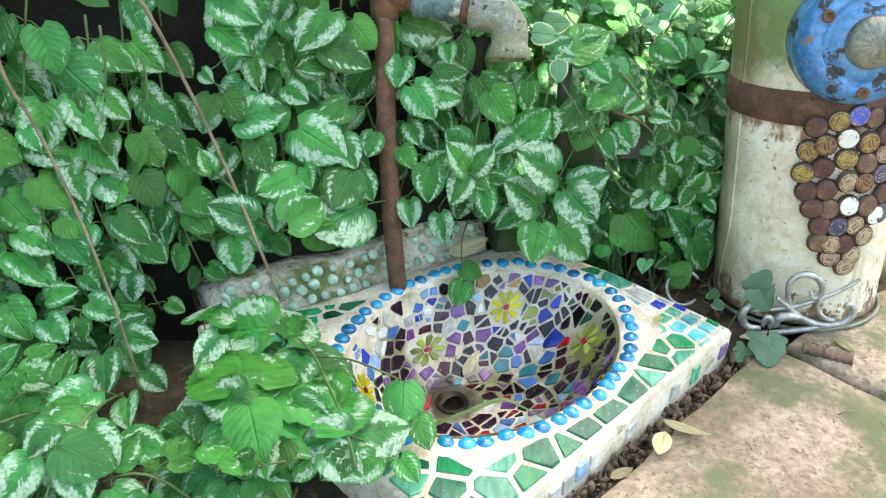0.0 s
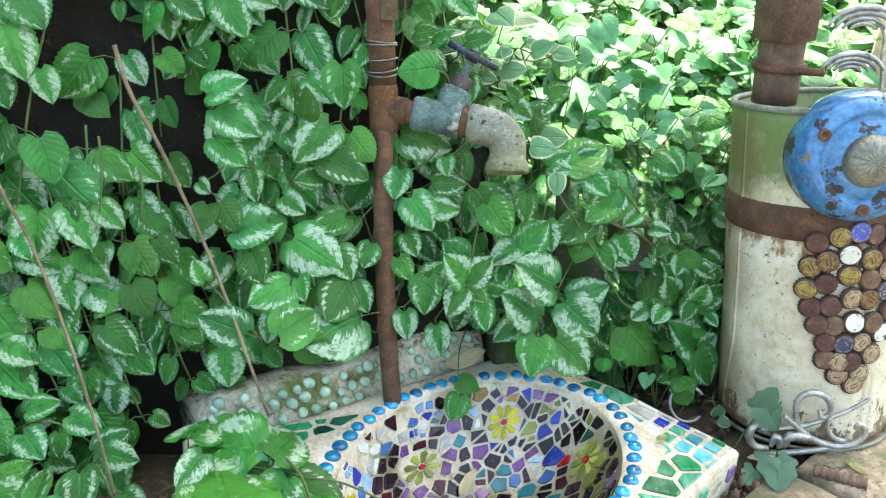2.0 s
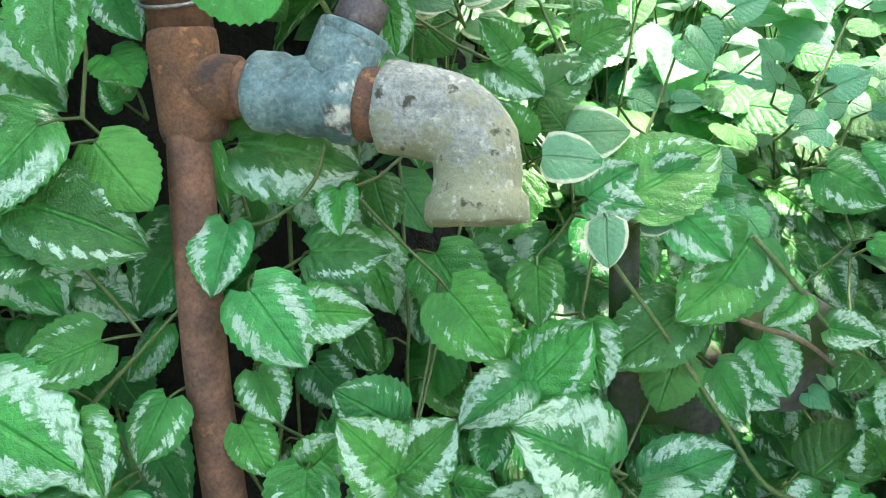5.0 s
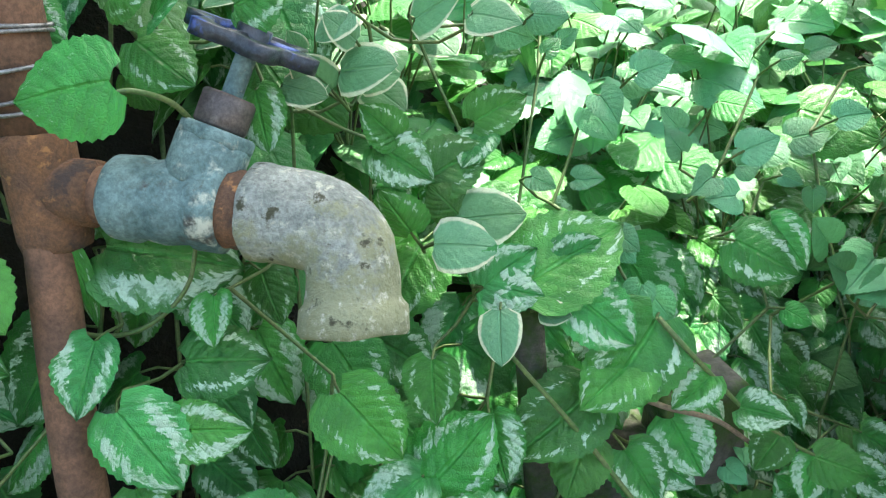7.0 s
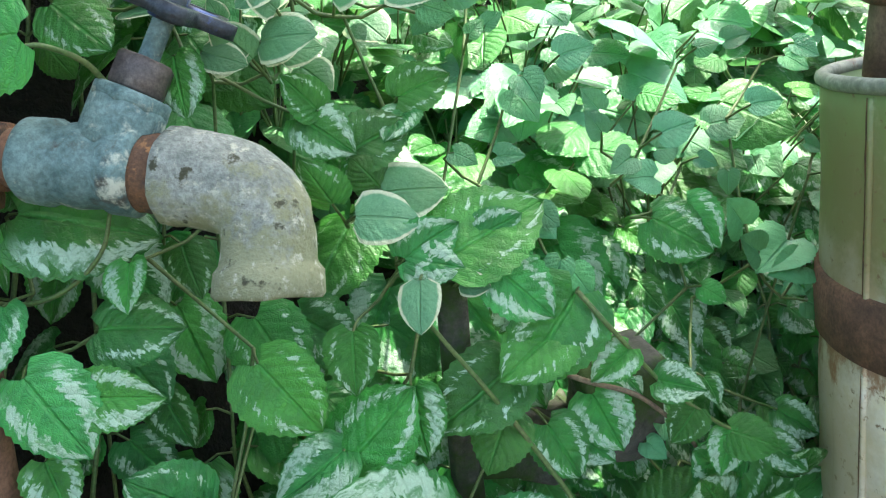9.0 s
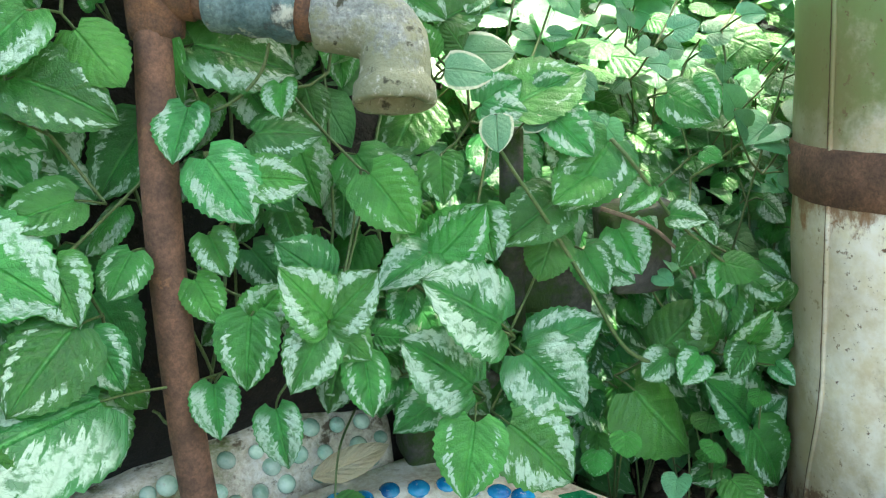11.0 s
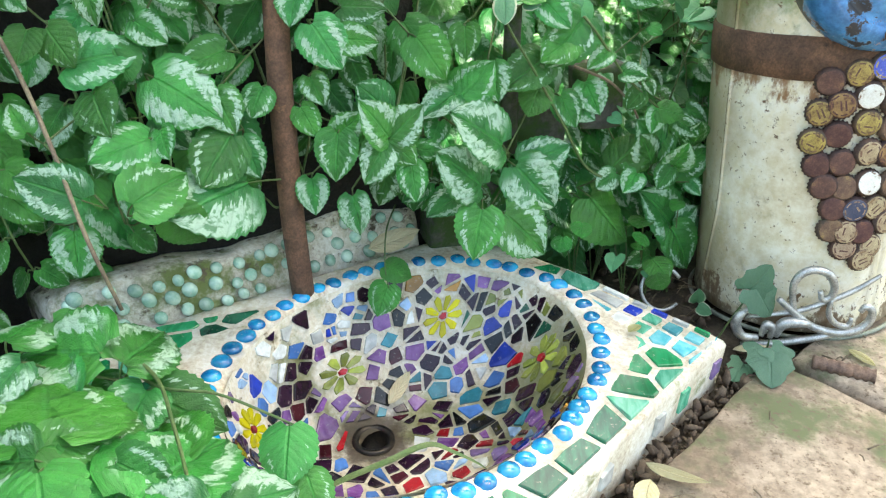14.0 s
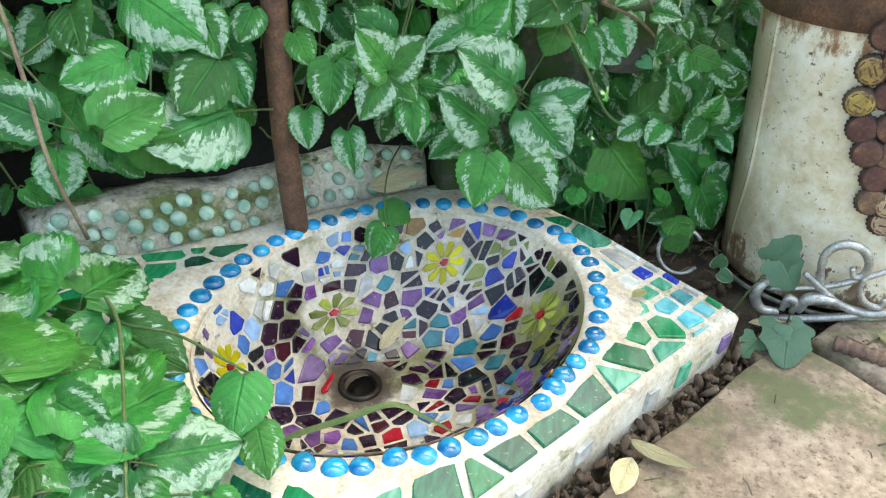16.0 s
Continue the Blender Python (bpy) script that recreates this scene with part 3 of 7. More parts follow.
def flag(pts, top, thick=0.04):
    """A worn stone slab from its corners (u, v), edges rounded and uneven."""
    bm = bmesh.new()
    ring = []
    for (u0, v0), (u1, v1) in zip(pts, pts[1:] + pts[:1]):
        n = max(3, int(math.hypot(u1 - u0, v1 - v0) / 0.03))
        for i in range(n):
            t = i / n
            p = at(u0 + (u1 - u0) * t, v0 + (v1 - v0) * t)
            ring.append(p + noise.noise_vector(p * 25) * 0.006)
    mid = sum(ring, Vector()) / len(ring)
    layers = []
    for k, z in ((1.0, top - thick), (1.0, top - 0.012), (0.992, top - 0.004), (0.975, top)):
        layers.append([bm.verts.new(Vector((*(mid + (p - mid) * k).xy, z + 0.003 * noise.noise(p * 8)))) for p in ring])
    for k in (0.8, 0.5, 0.2):
        layers.append([bm.verts.new(Vector((*(mid + (p - mid) * k).xy, top + 0.004 * noise.noise((mid + (p - mid) * k) * 9)))) for p in ring])
    n = len(ring)
    for a, b in zip(layers, layers[1:]):
        for i in range(n):
            bm.faces.new((a[i], a[(i + 1) % n], b[(i + 1) % n], b[i]))
    bm.faces.new(layers[-1])
    return smoother(bm)


pave = thing("pavement", "worn tan sandstone flags beside the sink", "paving", kind="structure")
for pts in ([(0.318, 0.226), (-0.25, 0.232), (-0.27, 0.64), (0.305, 0.62)],
            [(0.332, 0.245), (0.318, 0.63), (0.75, 0.64), (0.75, 0.40), (0.60, 0.29), (0.46, 0.255)],
            [(-0.262, 0.232), (-0.8, 0.24), (-0.8, 0.66), (-0.282, 0.65)],
            [(0.762, 0.41), (0.762, 0.65), (1.3, 0.65), (1.3, 0.26), (0.95, 0.24)],
            [(0.30, 0.632), (-0.35, 0.652), (-0.35, 1.2), (0.30, 1.2)], [(0.315, 0.642), (0.315, 1.2), (0.9, 1.2), (0.9, 0.66)],
            [(-0.362, 0.662), (-1.2, 0.662), (-1.2, 1.2), (-0.362, 1.2)]):
    part("flagstone", flag(pts, -0.042), M_FLAG, pave)

# ---- the mosaic sink ----
RU, RV = 0.209, 0.161                       # ring of gems
DRAIN = (-0.010, -0.050)
DEPTH = 0.126
SLAB = [(-0.25, 0.203), (0.252, 0.2), (0.254, 0.03), (0.242, -0.09), (0.2, -0.15), (0.0, -0.195), (-0.14, -0.225), (-0.21, -0.262), (-0.25, -0.28)]
sink = thing("mosaic_sink", "oval sink covered in colourful broken glass mosaic and turquoise gems", "sink", at=SINK)
LIP = 0.925


def bowl(r, th, lift=0.0):
    """A point of the bowl: r from 0 at the drain to 1 at the lip; ovals that shrink towards the drain."""
    dev = (math.degrees(th) + 65 + 180) % 360 - 180
    steep = 3.5 - 1.6 * math.exp(-(dev / 52) ** 2)

    def raw(q):
        return Vector((DRAIN[0] * (1 - q) + RU * LIP * math.cos(th) * q, DRAIN[1] * (1 - q) + RV * LIP * math.sin(th) * q, -DEPTH * (1 - q ** steep) - 0.004 + 0.004 * q ** 8))
    p = raw(r)
    if lift:
        e = 0.02
        t1 = raw(min(1, r + e)) - raw(max(0.001, r - e))
        n = t1.cross(Vector((-RU * math.sin(th), RV * math.cos(th), 0)))
        n = n if n.z > 0 else -n
        p = p + n.normalized() * lift
    return U * p.x + V * p.y + Vector((0, 0, p.z))


def arc_table(th, n=40):
    pts = [bowl(i / n, th) for i in range(n + 1)]
    acc = [0.0]
    for a, b in zip(pts, pts[1:]):
        acc.append(acc[-1] + (b - a).length)
    return np.array(acc) / acc[-1]


ARC_R = np.linspace(0, 1, 41)
ARC = [arc_table(2 * math.pi * i / 36) for i in range(36)]


def on_bowl(q, lift):
    rho, th = min(1.0, math.hypot(*q)), math.atan2(q[1], q[0])
    k = th / (2 * math.pi) * 36 % 36
    i = int(k)
    table = ARC[i % 36] * (1 - k + i) + ARC[(i + 1) % 36] * (k - i)
    return bowl(float(np.interp(rho, table, ARC_R)), th, lift)


def to_disc(u, v):
    """Plan position in the bowl to the unfolded disc."""
    r = 0.8
    for i in range(30):
        x, y = (u - DRAIN[0] * (1 - r)) / (RU * LIP), (v - DRAIN[1] * (1 - r)) / (RV * LIP)
        r = 0.5 * r + 0.5 * math.hypot(x, y)
    th = math.atan2(y, x)
    rho = float(np.interp(r, ARC_R, ARC[int(round(th / (2 * math.pi) * 36)) % 36]))
    return rho * math.cos(th), rho * math.sin(th)


# bowl shell
bm = bmesh.new()
nth, nr = 72, 18
rings = [[bm.verts.new(bowl(0.10 + 0.90 * i / nr, 2 * math.pi * j / nth) + noise.noise_vector(Vector((i, j, 3)) * 0.9) * 0.0006) for j in range(nth)] for i in range(nr + 1)]
for a, b in zip(rings, rings[1:]):
    for j in range(nth):
        bm.faces.new((a[j], b[j], b[(j + 1) % nth], a[(j + 1) % nth]))
part("basin", smoother(bm), M_BASIN, sink, "beige grouted basin with rust and algae stains")


def slab_edge(th):
    """Where the ray at angle th from the middle leaves the slab."""
    best = 9.0
    dx, dy = math.cos(th), math.sin(th)
    for (x0, y0), (x1, y1) in zip(SLAB, SLAB[1:] + SLAB[:1]):
        ex, ey = x1 - x0, y1 - y0
        den = dx * ey - dy * ex
        if abs(den) < 1e-9:
            continue
        t = (x0 * ey - y0 * ex) / den
        s = (x0 * dy - y0 * dx) / den
        if t > 0 and -1e-6 <= s <= 1 + 1e-6:
            best = min(best, t)
    return best


def local(u, v, z):
    return U * u + V * v + Vector((0, 0, z))


bm = bmesh.new()
angles = sorted({2 * math.pi * j / 144 for j in range(144)} | {math.atan2(v, u) % (2 * math.pi) for u, v in SLAB})
loops = []
for mode in range(9):
    ring = []
    for th in angles:
        e = slab_edge(th)
        a, b = RU * LIP, RV * LIP
        lip = 1 / math.sqrt((math.cos(th) / a) ** 2 + (math.sin(th) / b) ** 2)
        k, z = ((0.0, -0.004), (0.06, 0.002), (0.22, 0.005), (0.5, 0.001), (0.8, -0.001), (0.975, -0.001), (1.0, -0.006), (1.004, -0.05), (0.99, -0.1))[mode]
        r = lip + (e - lip) * k
        p = local(r * math.cos(th), r * math.sin(th), z)
        if mode > 0:
            p += noise.noise_vector((p + SINK) * 30) * (0.0012 if mode < 6 else 0.003)
        ring.append(bm.verts.new(p))
    loops.append(ring)
for a, b in zip(loops, loops[1:]):
    for j in range(len(angles)):
        k = (j + 1) % len(angles)
        bm.faces.new((a[j], b[j], b[k], a[k]))
part("slab", smoother(bm), M_GROUT, sink, "white grouted slab with rough edges")


# drain
bm = lathe([(0.0, -0.03), (0.0155, -0.03), (0.0155, -0.004), (0.0165, 0.0005), (0.019, 0.002), (0.0225, 0.0015), (0.0235, -0.004)], Matrix.Translation(local(*DRAIN, -DEPTH - 0.0015)), 28)
part("drain", bm, M_DRAIN, sink, "dark metal drain ring")


# broken pieces
def cut(poly, n, d):
    """Keeps the side of the polygon where n.p <= d."""
    out = []
    for a, b in zip(poly, poly[1:] + poly[:1]):
        da, db = n[0] * a[0] + n[1] * a[1] - d, n[0] * b[0] + n[1] * b[1] - d
        if da <= 0:
            out.append(a)
        if (da < 0 < db) or (db < 0 < da):
            t = da / (da - db)
            out.append((a[0] + (b[0] - a[0]) * t, a[1] + (b[1] - a[1]) * t))
    return out


def cells(seeds, gap, box):
    """The broken piece round each seed, with a joint of width gap between neighbours."""
    P = np.array(seeds)
    out = []
    for i, p in enumerate(P):
        d = ((P - p) ** 2).sum(1)
        poly = [(p[0] - box, p[1] - box), (p[0] + box, p[1] - box), (p[0] + box, p[1] + box), (p[0] - box, p[1] + box)]
        for j in np.argsort(d)[1:22]:
            n = (P[j] - p) / math.sqrt(d[j])
            m = (P[j] + p) / 2
            poly = cut(poly, n, float(n @ m) - gap / 2)
            if len(poly) < 3:
                break
        out.append(poly)
    return out


def piece(name, low, high, material, parent):
    """One tile: outline below and a slightly smaller one above."""
    n = len(low)
    mid = sum(high, Vector()) / n
    o = sum(low, Vector()) / n
    me = bpy.data.meshes.new(name)
    top = [mid + (p - mid) * 0.93 + (p - q) * 0.12 for p, q in zip(high, low)]
    pts = [p - o for p in low + high + top]
    faces = [(i, (i + 1) % n, n + (i + 1) % n, n + i) for i in range(n)] + [(n + i, n + (i + 1) % n, 2 * n + (i + 1) % n, 2 * n + i) for i in range(n)] + [tuple(range(2 * n, 3 * n))]
    me.from_pydata(pts, [], faces)
    me.materials.append(material)
    ob = new(name, me)
    ob.parent, ob.location = parent, o
    return ob


rnd = random.Random(5)
FLOWERS = [(0.128, -0.08, 0.098, "lemon"), (0.003, -0.115, 0.098, "olive"), (-0.136, -0.082, 0.098, "lemon"), (0.15, 0.047, 0.098, "olive")]
fl = [to_disc(u, v) for u, v, s, c in FLOWERS]


def area(poly):
    return 0.5 * sum(a[0] * b[1] - b[0] * a[1] for a, b in zip(poly, poly[1:] + poly[:1]))


def shatter(poly, rnd, most):
    """Breaks a convex shape across its long axis until the bits are small."""
    if abs(area(poly)) < most:
        return [poly]
    a, b = max(itertools.combinations(poly, 2), key=lambda w: math.dist(*w))
    th = math.atan2(b[1] - a[1], b[0] - a[0]) + rnd.choice((-0.55, -0.4, 0.4, 0.55)) + rnd.uniform(-0.12, 0.12)
    k = rnd.uniform(0.38, 0.62)
    n = (math.cos(th), math.sin(th))
    d = n[0] * (a[0] + (b[0] - a[0]) * k) + n[1] * (a[1] + (b[1] - a[1]) * k)
    out = []
    for m, e in ((n, d), ((-n[0], -n[1]), -d)):
        half = cut(poly, m, e)
        if len(half) > 2 and abs(area(half)) > 1e-5:
            out += shatter(half, rnd, most)
    return out


def inset(poly, gap):
    """Draws every side of the piece in by gap."""
    sg = 1 if area(poly) > 0 else -1
    out = poly
    for a, b in zip(poly, poly[1:] + poly[:1]):
        ln = math.dist(a, b)
        if ln < 1e-6 or len(out) < 3:
            continue
        n = (sg * (b[1] - a[1]) / ln, -sg * (b[0] - a[0]) / ln)
        out = cut(out, n, n[0] * a[0] + n[1] * a[1] - gap)
    return out


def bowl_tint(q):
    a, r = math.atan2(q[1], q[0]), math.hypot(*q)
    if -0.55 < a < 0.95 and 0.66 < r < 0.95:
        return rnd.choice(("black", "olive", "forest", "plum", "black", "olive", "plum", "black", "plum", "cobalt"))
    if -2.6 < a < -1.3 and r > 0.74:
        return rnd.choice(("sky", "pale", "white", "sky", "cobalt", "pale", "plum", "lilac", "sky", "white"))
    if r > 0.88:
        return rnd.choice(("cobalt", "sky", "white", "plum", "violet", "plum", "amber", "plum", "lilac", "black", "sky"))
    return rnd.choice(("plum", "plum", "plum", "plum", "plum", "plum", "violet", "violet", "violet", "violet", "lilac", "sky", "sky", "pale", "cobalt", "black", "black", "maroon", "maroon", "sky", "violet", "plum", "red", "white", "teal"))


def keep_off(poly, q, centre, r):
    """Trims a piece back to a clear circle round a flower."""
    d = (centre[0] - q[0], centre[1] - q[1])
    ln = math.hypot(*d)
    if ln > 0.3:
        return poly
    n = (d[0] / ln, d[1] / ln)
    return cut(poly, n, n[0] * q[0] + n[1] * q[1] + ln - r)


for f, (u, v, size, col) in zip(fl, FLOWERS):
    petals = rnd.choice((8, 9))
    turn = rnd.uniform(0, 1)
    heart = [(f[0] + 0.024 * math.cos(a) * rnd.uniform(0.8, 1.1), f[1] + 0.024 * math.sin(a) * rnd.uniform(0.8, 1.1)) for a in np.linspace(0, 2 * math.pi, 6)[:-1]]
    piece("tessera", [on_bowl(p, -0.001) for p in heart], [on_bowl(p, 0.003) for p in heart], G["red"], sink)
    for k in range(petals):
        a = 2 * math.pi * k / petals + turn
        w = 0.68 * math.pi / petals
        poly = [(f[0] + r * math.cos(a + o), f[1] + r * math.sin(a + o)) for r, o in ((0.032, -0.3), (0.075, -w), (size * 1.08, -w * 0.75), (size * rnd.uniform(1.15, 1.28), w * 0.3), (size * 0.98, w), (0.032, 0.3))]
        piece("petal_tile", [on_bowl(p, -0.001) for p in poly], [on_bowl(p, rnd.uniform(0.0014, 0.0024)) for p in poly], G[rnd.choice((col, col, col, "lemon" if col == "lemon" else "lime"))], sink)
STEP = 0.102
seeds = []
for i in range(-11, 12):
    for j in range(-11, 12):
        x, y = (i + 0.5 * (j % 2) * 0.7) * STEP, j * STEP
        x, y = x * 0.92 - y * 0.39 + rnd.uniform(-0.36, 0.36) * STEP, x * 0.39 + y * 0.92 + rnd.uniform(-0.36, 0.36) * STEP
        if math.hypot(x, y) < 1.08 and all(math.dist((x, y), f) > 0.115 for f in fl) and math.hypot(x, y) > 0.12:
            seeds.append((x, y))
for f in fl:                                # the flowers keep their room
    seeds.append(f)
for q, poly in zip(seeds, cells(seeds, 0.0, 0.09)):
    ln = math.hypot(*q)
    if q in fl or len(poly) < 3 or ln > 1.02:
        continue
    high = -2.6 < math.atan2(q[1], q[0]) < -1.3 and ln > 0.8
    if high and rnd.random() < 0.4:         # bare grout high on the wall
        continue
    poly = cut(poly, (q[0] / ln, q[1] / ln), 0.985)
    poly = cut(poly, (-q[0] / ln, -q[1] / ln), -0.15) if len(poly) > 2 else poly          # clear of the drain
    for f in fl:
        if len(poly) > 2:
            poly = keep_off(poly, q, f, 0.125)
    bits = [poly]
    if len(poly) > 3 and rnd.random() < 0.34:
        bits = shatter(poly, rnd, 0.6 * abs(area(poly)))
    for bit in bits:
        bit = inset(bit, rnd.uniform(0.006, 0.014)) if len(bit) > 2 else bit
        if len(bits) == 1 and rnd.random() < 0.45:              # cut squares among the shards
            w, h, a = rnd.uniform(0.03, 0.043), rnd.uniform(0.034, 0.052), rnd.uniform(0, math.pi)
            for k in range(4):
                n = (math.cos(a + k * math.pi / 2), math.sin(a + k * math.pi / 2))
                bit = cut(bit, n, n[0] * q[0] + n[1] * q[1] + (w, h)[k % 2]) if len(bit) > 2 else bit
        if len(bit) < 3 or abs(area(bit)) < 0.0007:
            continue
        t = rnd.uniform(0.0014, 0.0026)
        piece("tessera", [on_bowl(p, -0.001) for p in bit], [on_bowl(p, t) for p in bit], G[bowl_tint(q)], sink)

# flat shards on the slab
seeds, tint = [], []
tries = 0
while len(seeds) < 105 and tries < 30000:
    tries += 1
    u, v = rnd.uniform(-0.26, 0.26), rnd.uniform(-0.29, 0.21)
    th = math.atan2(v, u)
    r, e = math.hypot(u, v), slab_edge(th)
    ring = 1 / math.sqrt((math.cos(th) / RU) ** 2 + (math.sin(th) / RV) ** 2)
    if u > 0.195 and v > 0.07:                  # small square tiles in rows at the far corner
        u, v = round((u - 0.205) / 0.022) * 0.022 + 0.205 + rnd.uniform(-0.002, 0.002), round((v - 0.08) / 0.024) * 0.024 + 0.08 + rnd.uniform(-0.002, 0.002)
    if r > e - 0.006 or r < ring + 0.02 or any(math.hypot(u - a, v - b) < (0.018 if u > 0.195 and v > 0.07 else rnd.choice((0.03, 0.042, 0.055))) for a, b in seeds):
        continue
    seeds.append((u, v))
    tint.append(rnd.choice(("green", "green", "forest", "green", "sea", "forest", "sea", "green", "sea", "forest", "green", "forest", "sea", "forest") if not (u > 0.19 and v > 0.07) else ("cobalt", "white", "aqua", "green", "white", "sea", "white", "aqua")))
for (u, v), col, poly in zip(seeds, tint, cells(seeds, 0.0075, 0.06)):
    th = math.atan2(v, u)
    for k in (-0.12, 0, 0.12):
        g = th + k
        r = 1 / math.sqrt((math.cos(g) / (RU + 0.0125)) ** 2 + (math.sin(g) / (RV + 0.0125)) ** 2)
        n = (-math.cos(g) / (RU + 0.0125) ** 2, -math.sin(g) / (RV + 0.0125) ** 2)
        ln = math.hypot(*n)
        n = (n[0] / ln, n[1] / ln)
        poly = cut(poly, n, n[0] * r * math.cos(g) + n[1] * r * math.sin(g))
    for (x0, y0), (x1, y1) in zip(SLAB, SLAB[1:] + SLAB[:1]):
        n = (-(y1 - y0), x1 - x0)
        ln = math.hypot(*n)
        n = (n[0] / ln, n[1] / ln)
        if n[0] * x0 + n[1] * y0 < 0:
            n = (-n[0], -n[1])
        poly = cut(poly, n, n[0] * x0 + n[1] * y0 - 0.007)
    if len(poly) < 3:
        continue
    t = rnd.uniform(0.0014, 0.0026)
    piece("glass_shard", [local(x, y, -0.003) for x, y in poly], [local(x, y, t) for x, y in poly], G[col], sink)

# thin tiles along the front and far sides
for (a, b, n) in (((-0.245, 0.2045), (0.25, 0.2015), 21), ((0.2535, 0.19), (0.2545, 0.03), 5)):
    out = Vector((b[1] - a[1], -(b[0] - a[0]))).normalized()
    out = out if out.dot(Vector(a)) > 0 else -out
    for i in range(n):
        if rnd.random() < 0.5:
            continue
        t0, t1 = (i + 0.1) / n, (i + rnd.uniform(0.75, 0.93)) / n
        z0, z1 = rnd.uniform(-0.044, -0.036), rnd.uniform(-0.022, -0.017)
        p = [(a[0] + (b[0] - a[0]) * t, a[1] + (b[1] - a[1]) * t) for t in (t0, t1)]
        corner = [(p[0], z0), (p[1], z0 + rnd.uniform(-0.004, 0.004)), (p[1], z1), (p[0], z1 + rnd.uniform(-0.004, 0.004))]
        piece("side_tile", [local(q[0] - out[0] * 0.004, q[1] - out[1] * 0.004, z) for q, z in corner], [local(q[0] + out[0] * 0.0012, q[1] + out[1] * 0.0012, z) for q, z in corner],
              G[rnd.choice(("cobalt", "white", "sea", "pale", "pale", "lilac", "white"))], sink)

# gems round the rim
gem_me = bpy.data.meshes.new("gem")
bm = lathe([(0.0098, 0.0), (0.0102, 0.0016), (0.0092, 0.0036), (0.0066, 0.0056), (0.0034, 0.0066), (0.0, 0.0069)], Matrix(), 14)
bm.to_mesh(gem_me)
bm.free()
gem_me.polygons.foreach_set("use_smooth", [True] * len(gem_me.polygons))
gem_me.materials.append(M_GEM)
path = [(RU * math.cos(a), RV * math.sin(a)) for a in np.linspace(0, 2 * math.pi, 721)]
acc = np.concatenate([[0], np.cumsum([math.dist(a, b) for a, b in zip(path, path[1:])])])
N_GEM = 54
for i in range(N_GEM):
    d = acc[-1] * (i + rnd.uniform(-0.12, 0.12)) / N_GEM % acc[-1]
    u, v = float(np.interp(d, acc, [p[0] for p in path])), float(np.interp(d, acc, [p[1] for p in path]))
    ob = new("gem", gem_me)
    ob.parent = sink
    k = 1 + rnd.uniform(-0.003, 0.003) / 0.2
    ob.matrix_basis = Matrix.Translation(local(u * k, v * k, 0.0015)) @ pose(0, 0, 0, rnd.uniform(-6, 6), rnd.uniform(-6, 6), rnd.uniform(0, 360)) @ Matrix.Diagonal((rnd.uniform(0.9, 1.06), rnd.uniform(0.88, 1.05), 1, 1))

# ---- low mortar wall with pale green glass studs ----
FACE = [(-0.222, -0.268), (-0.2, -0.256), (-0.137, -0.224), (-0.06, -0.206), (0.01, -0.194), (0.094, -0.185), (0.17, -0.158)]


def wall_line(t):
    i = min(len(FACE) - 2, int(t * (len(FACE) - 1)))
    k = t * (len(FACE) - 1) - i
    return Vector(FACE[i]).lerp(Vector(FACE[i + 1]), k)


def wall_point(t, h, lift=0.0):
    """Height h from 0 at the foot to 1 at the top; the face leans back towards the bank."""
    u, v = wall_line(t)
    top = 0.034 + 0.02 * ease(0, 0.45, t) + 0.006 * math.sin(t * 9) - 0.012 * ease(0.75, 1, t)
    back = Vector((0.42, -0.907))
    lean = 0.02 * h
    p = local(u + back[0] * lean * 0.5, v - abs(back[1]) * lean, -0.004 + top * h)
    n = (V * 0.9 + Vector((0, 0, 0.42))).normalized()
    return SINK + p + n * lift


low_wall = thing("stud_wall", "low rough mortar wall set with pale green glass gems", "wall")
bm = bmesh.new()
cols = []
NT = 60
for i in range(NT + 1):
    t = i / NT
    col = []
    for h in (-0.7, 0.0, 0.2, 0.4, 0.6, 0.8, 0.96):
        p = wall_point(t, h)
        col.append(p + noise.noise_vector(p * 30) * 0.004)
    top = wall_point(t, 1.0)
    for k in (0.012, 0.035, 0.06):
        p = top - V * k + Vector((0, 0, 0.003 - k * 0.25))
        col.append(p + noise.noise_vector(p * 25) * 0.006)
    p = top - V * 0.075
    col.append(Vector((p.x, p.y, -0.1)))
    cols.append([bm.verts.new(p) for p in col])
for a, b in zip(cols, cols[1:]):
    for j in range(len(a) - 1):
        bm.faces.new((a[j], b[j], b[j + 1], a[j + 1]))
bm.faces.new(cols[0])
bm.faces.new(cols[-1][::-1])
part("wall_body", smoother(bm), M_MORTAR, low_wall)
stud_me = bpy.data.meshes.new("glass_stud")
bm = lathe([(0.0086, -0.001), (0.009, 0.0015), (0.0078, 0.0042), (0.0048, 0.0062), (0.0, 0.007)], Matrix(), 14)
bm.to_mesh(stud_me)
bm.free()
stud_me.polygons.foreach_set("use_smooth", [True] * len(stud_me.polygons))
stud_me.materials.append(M_STUD)
n_dir = (V * 0.9 + Vector((0, 0, 0.42))).normalized()
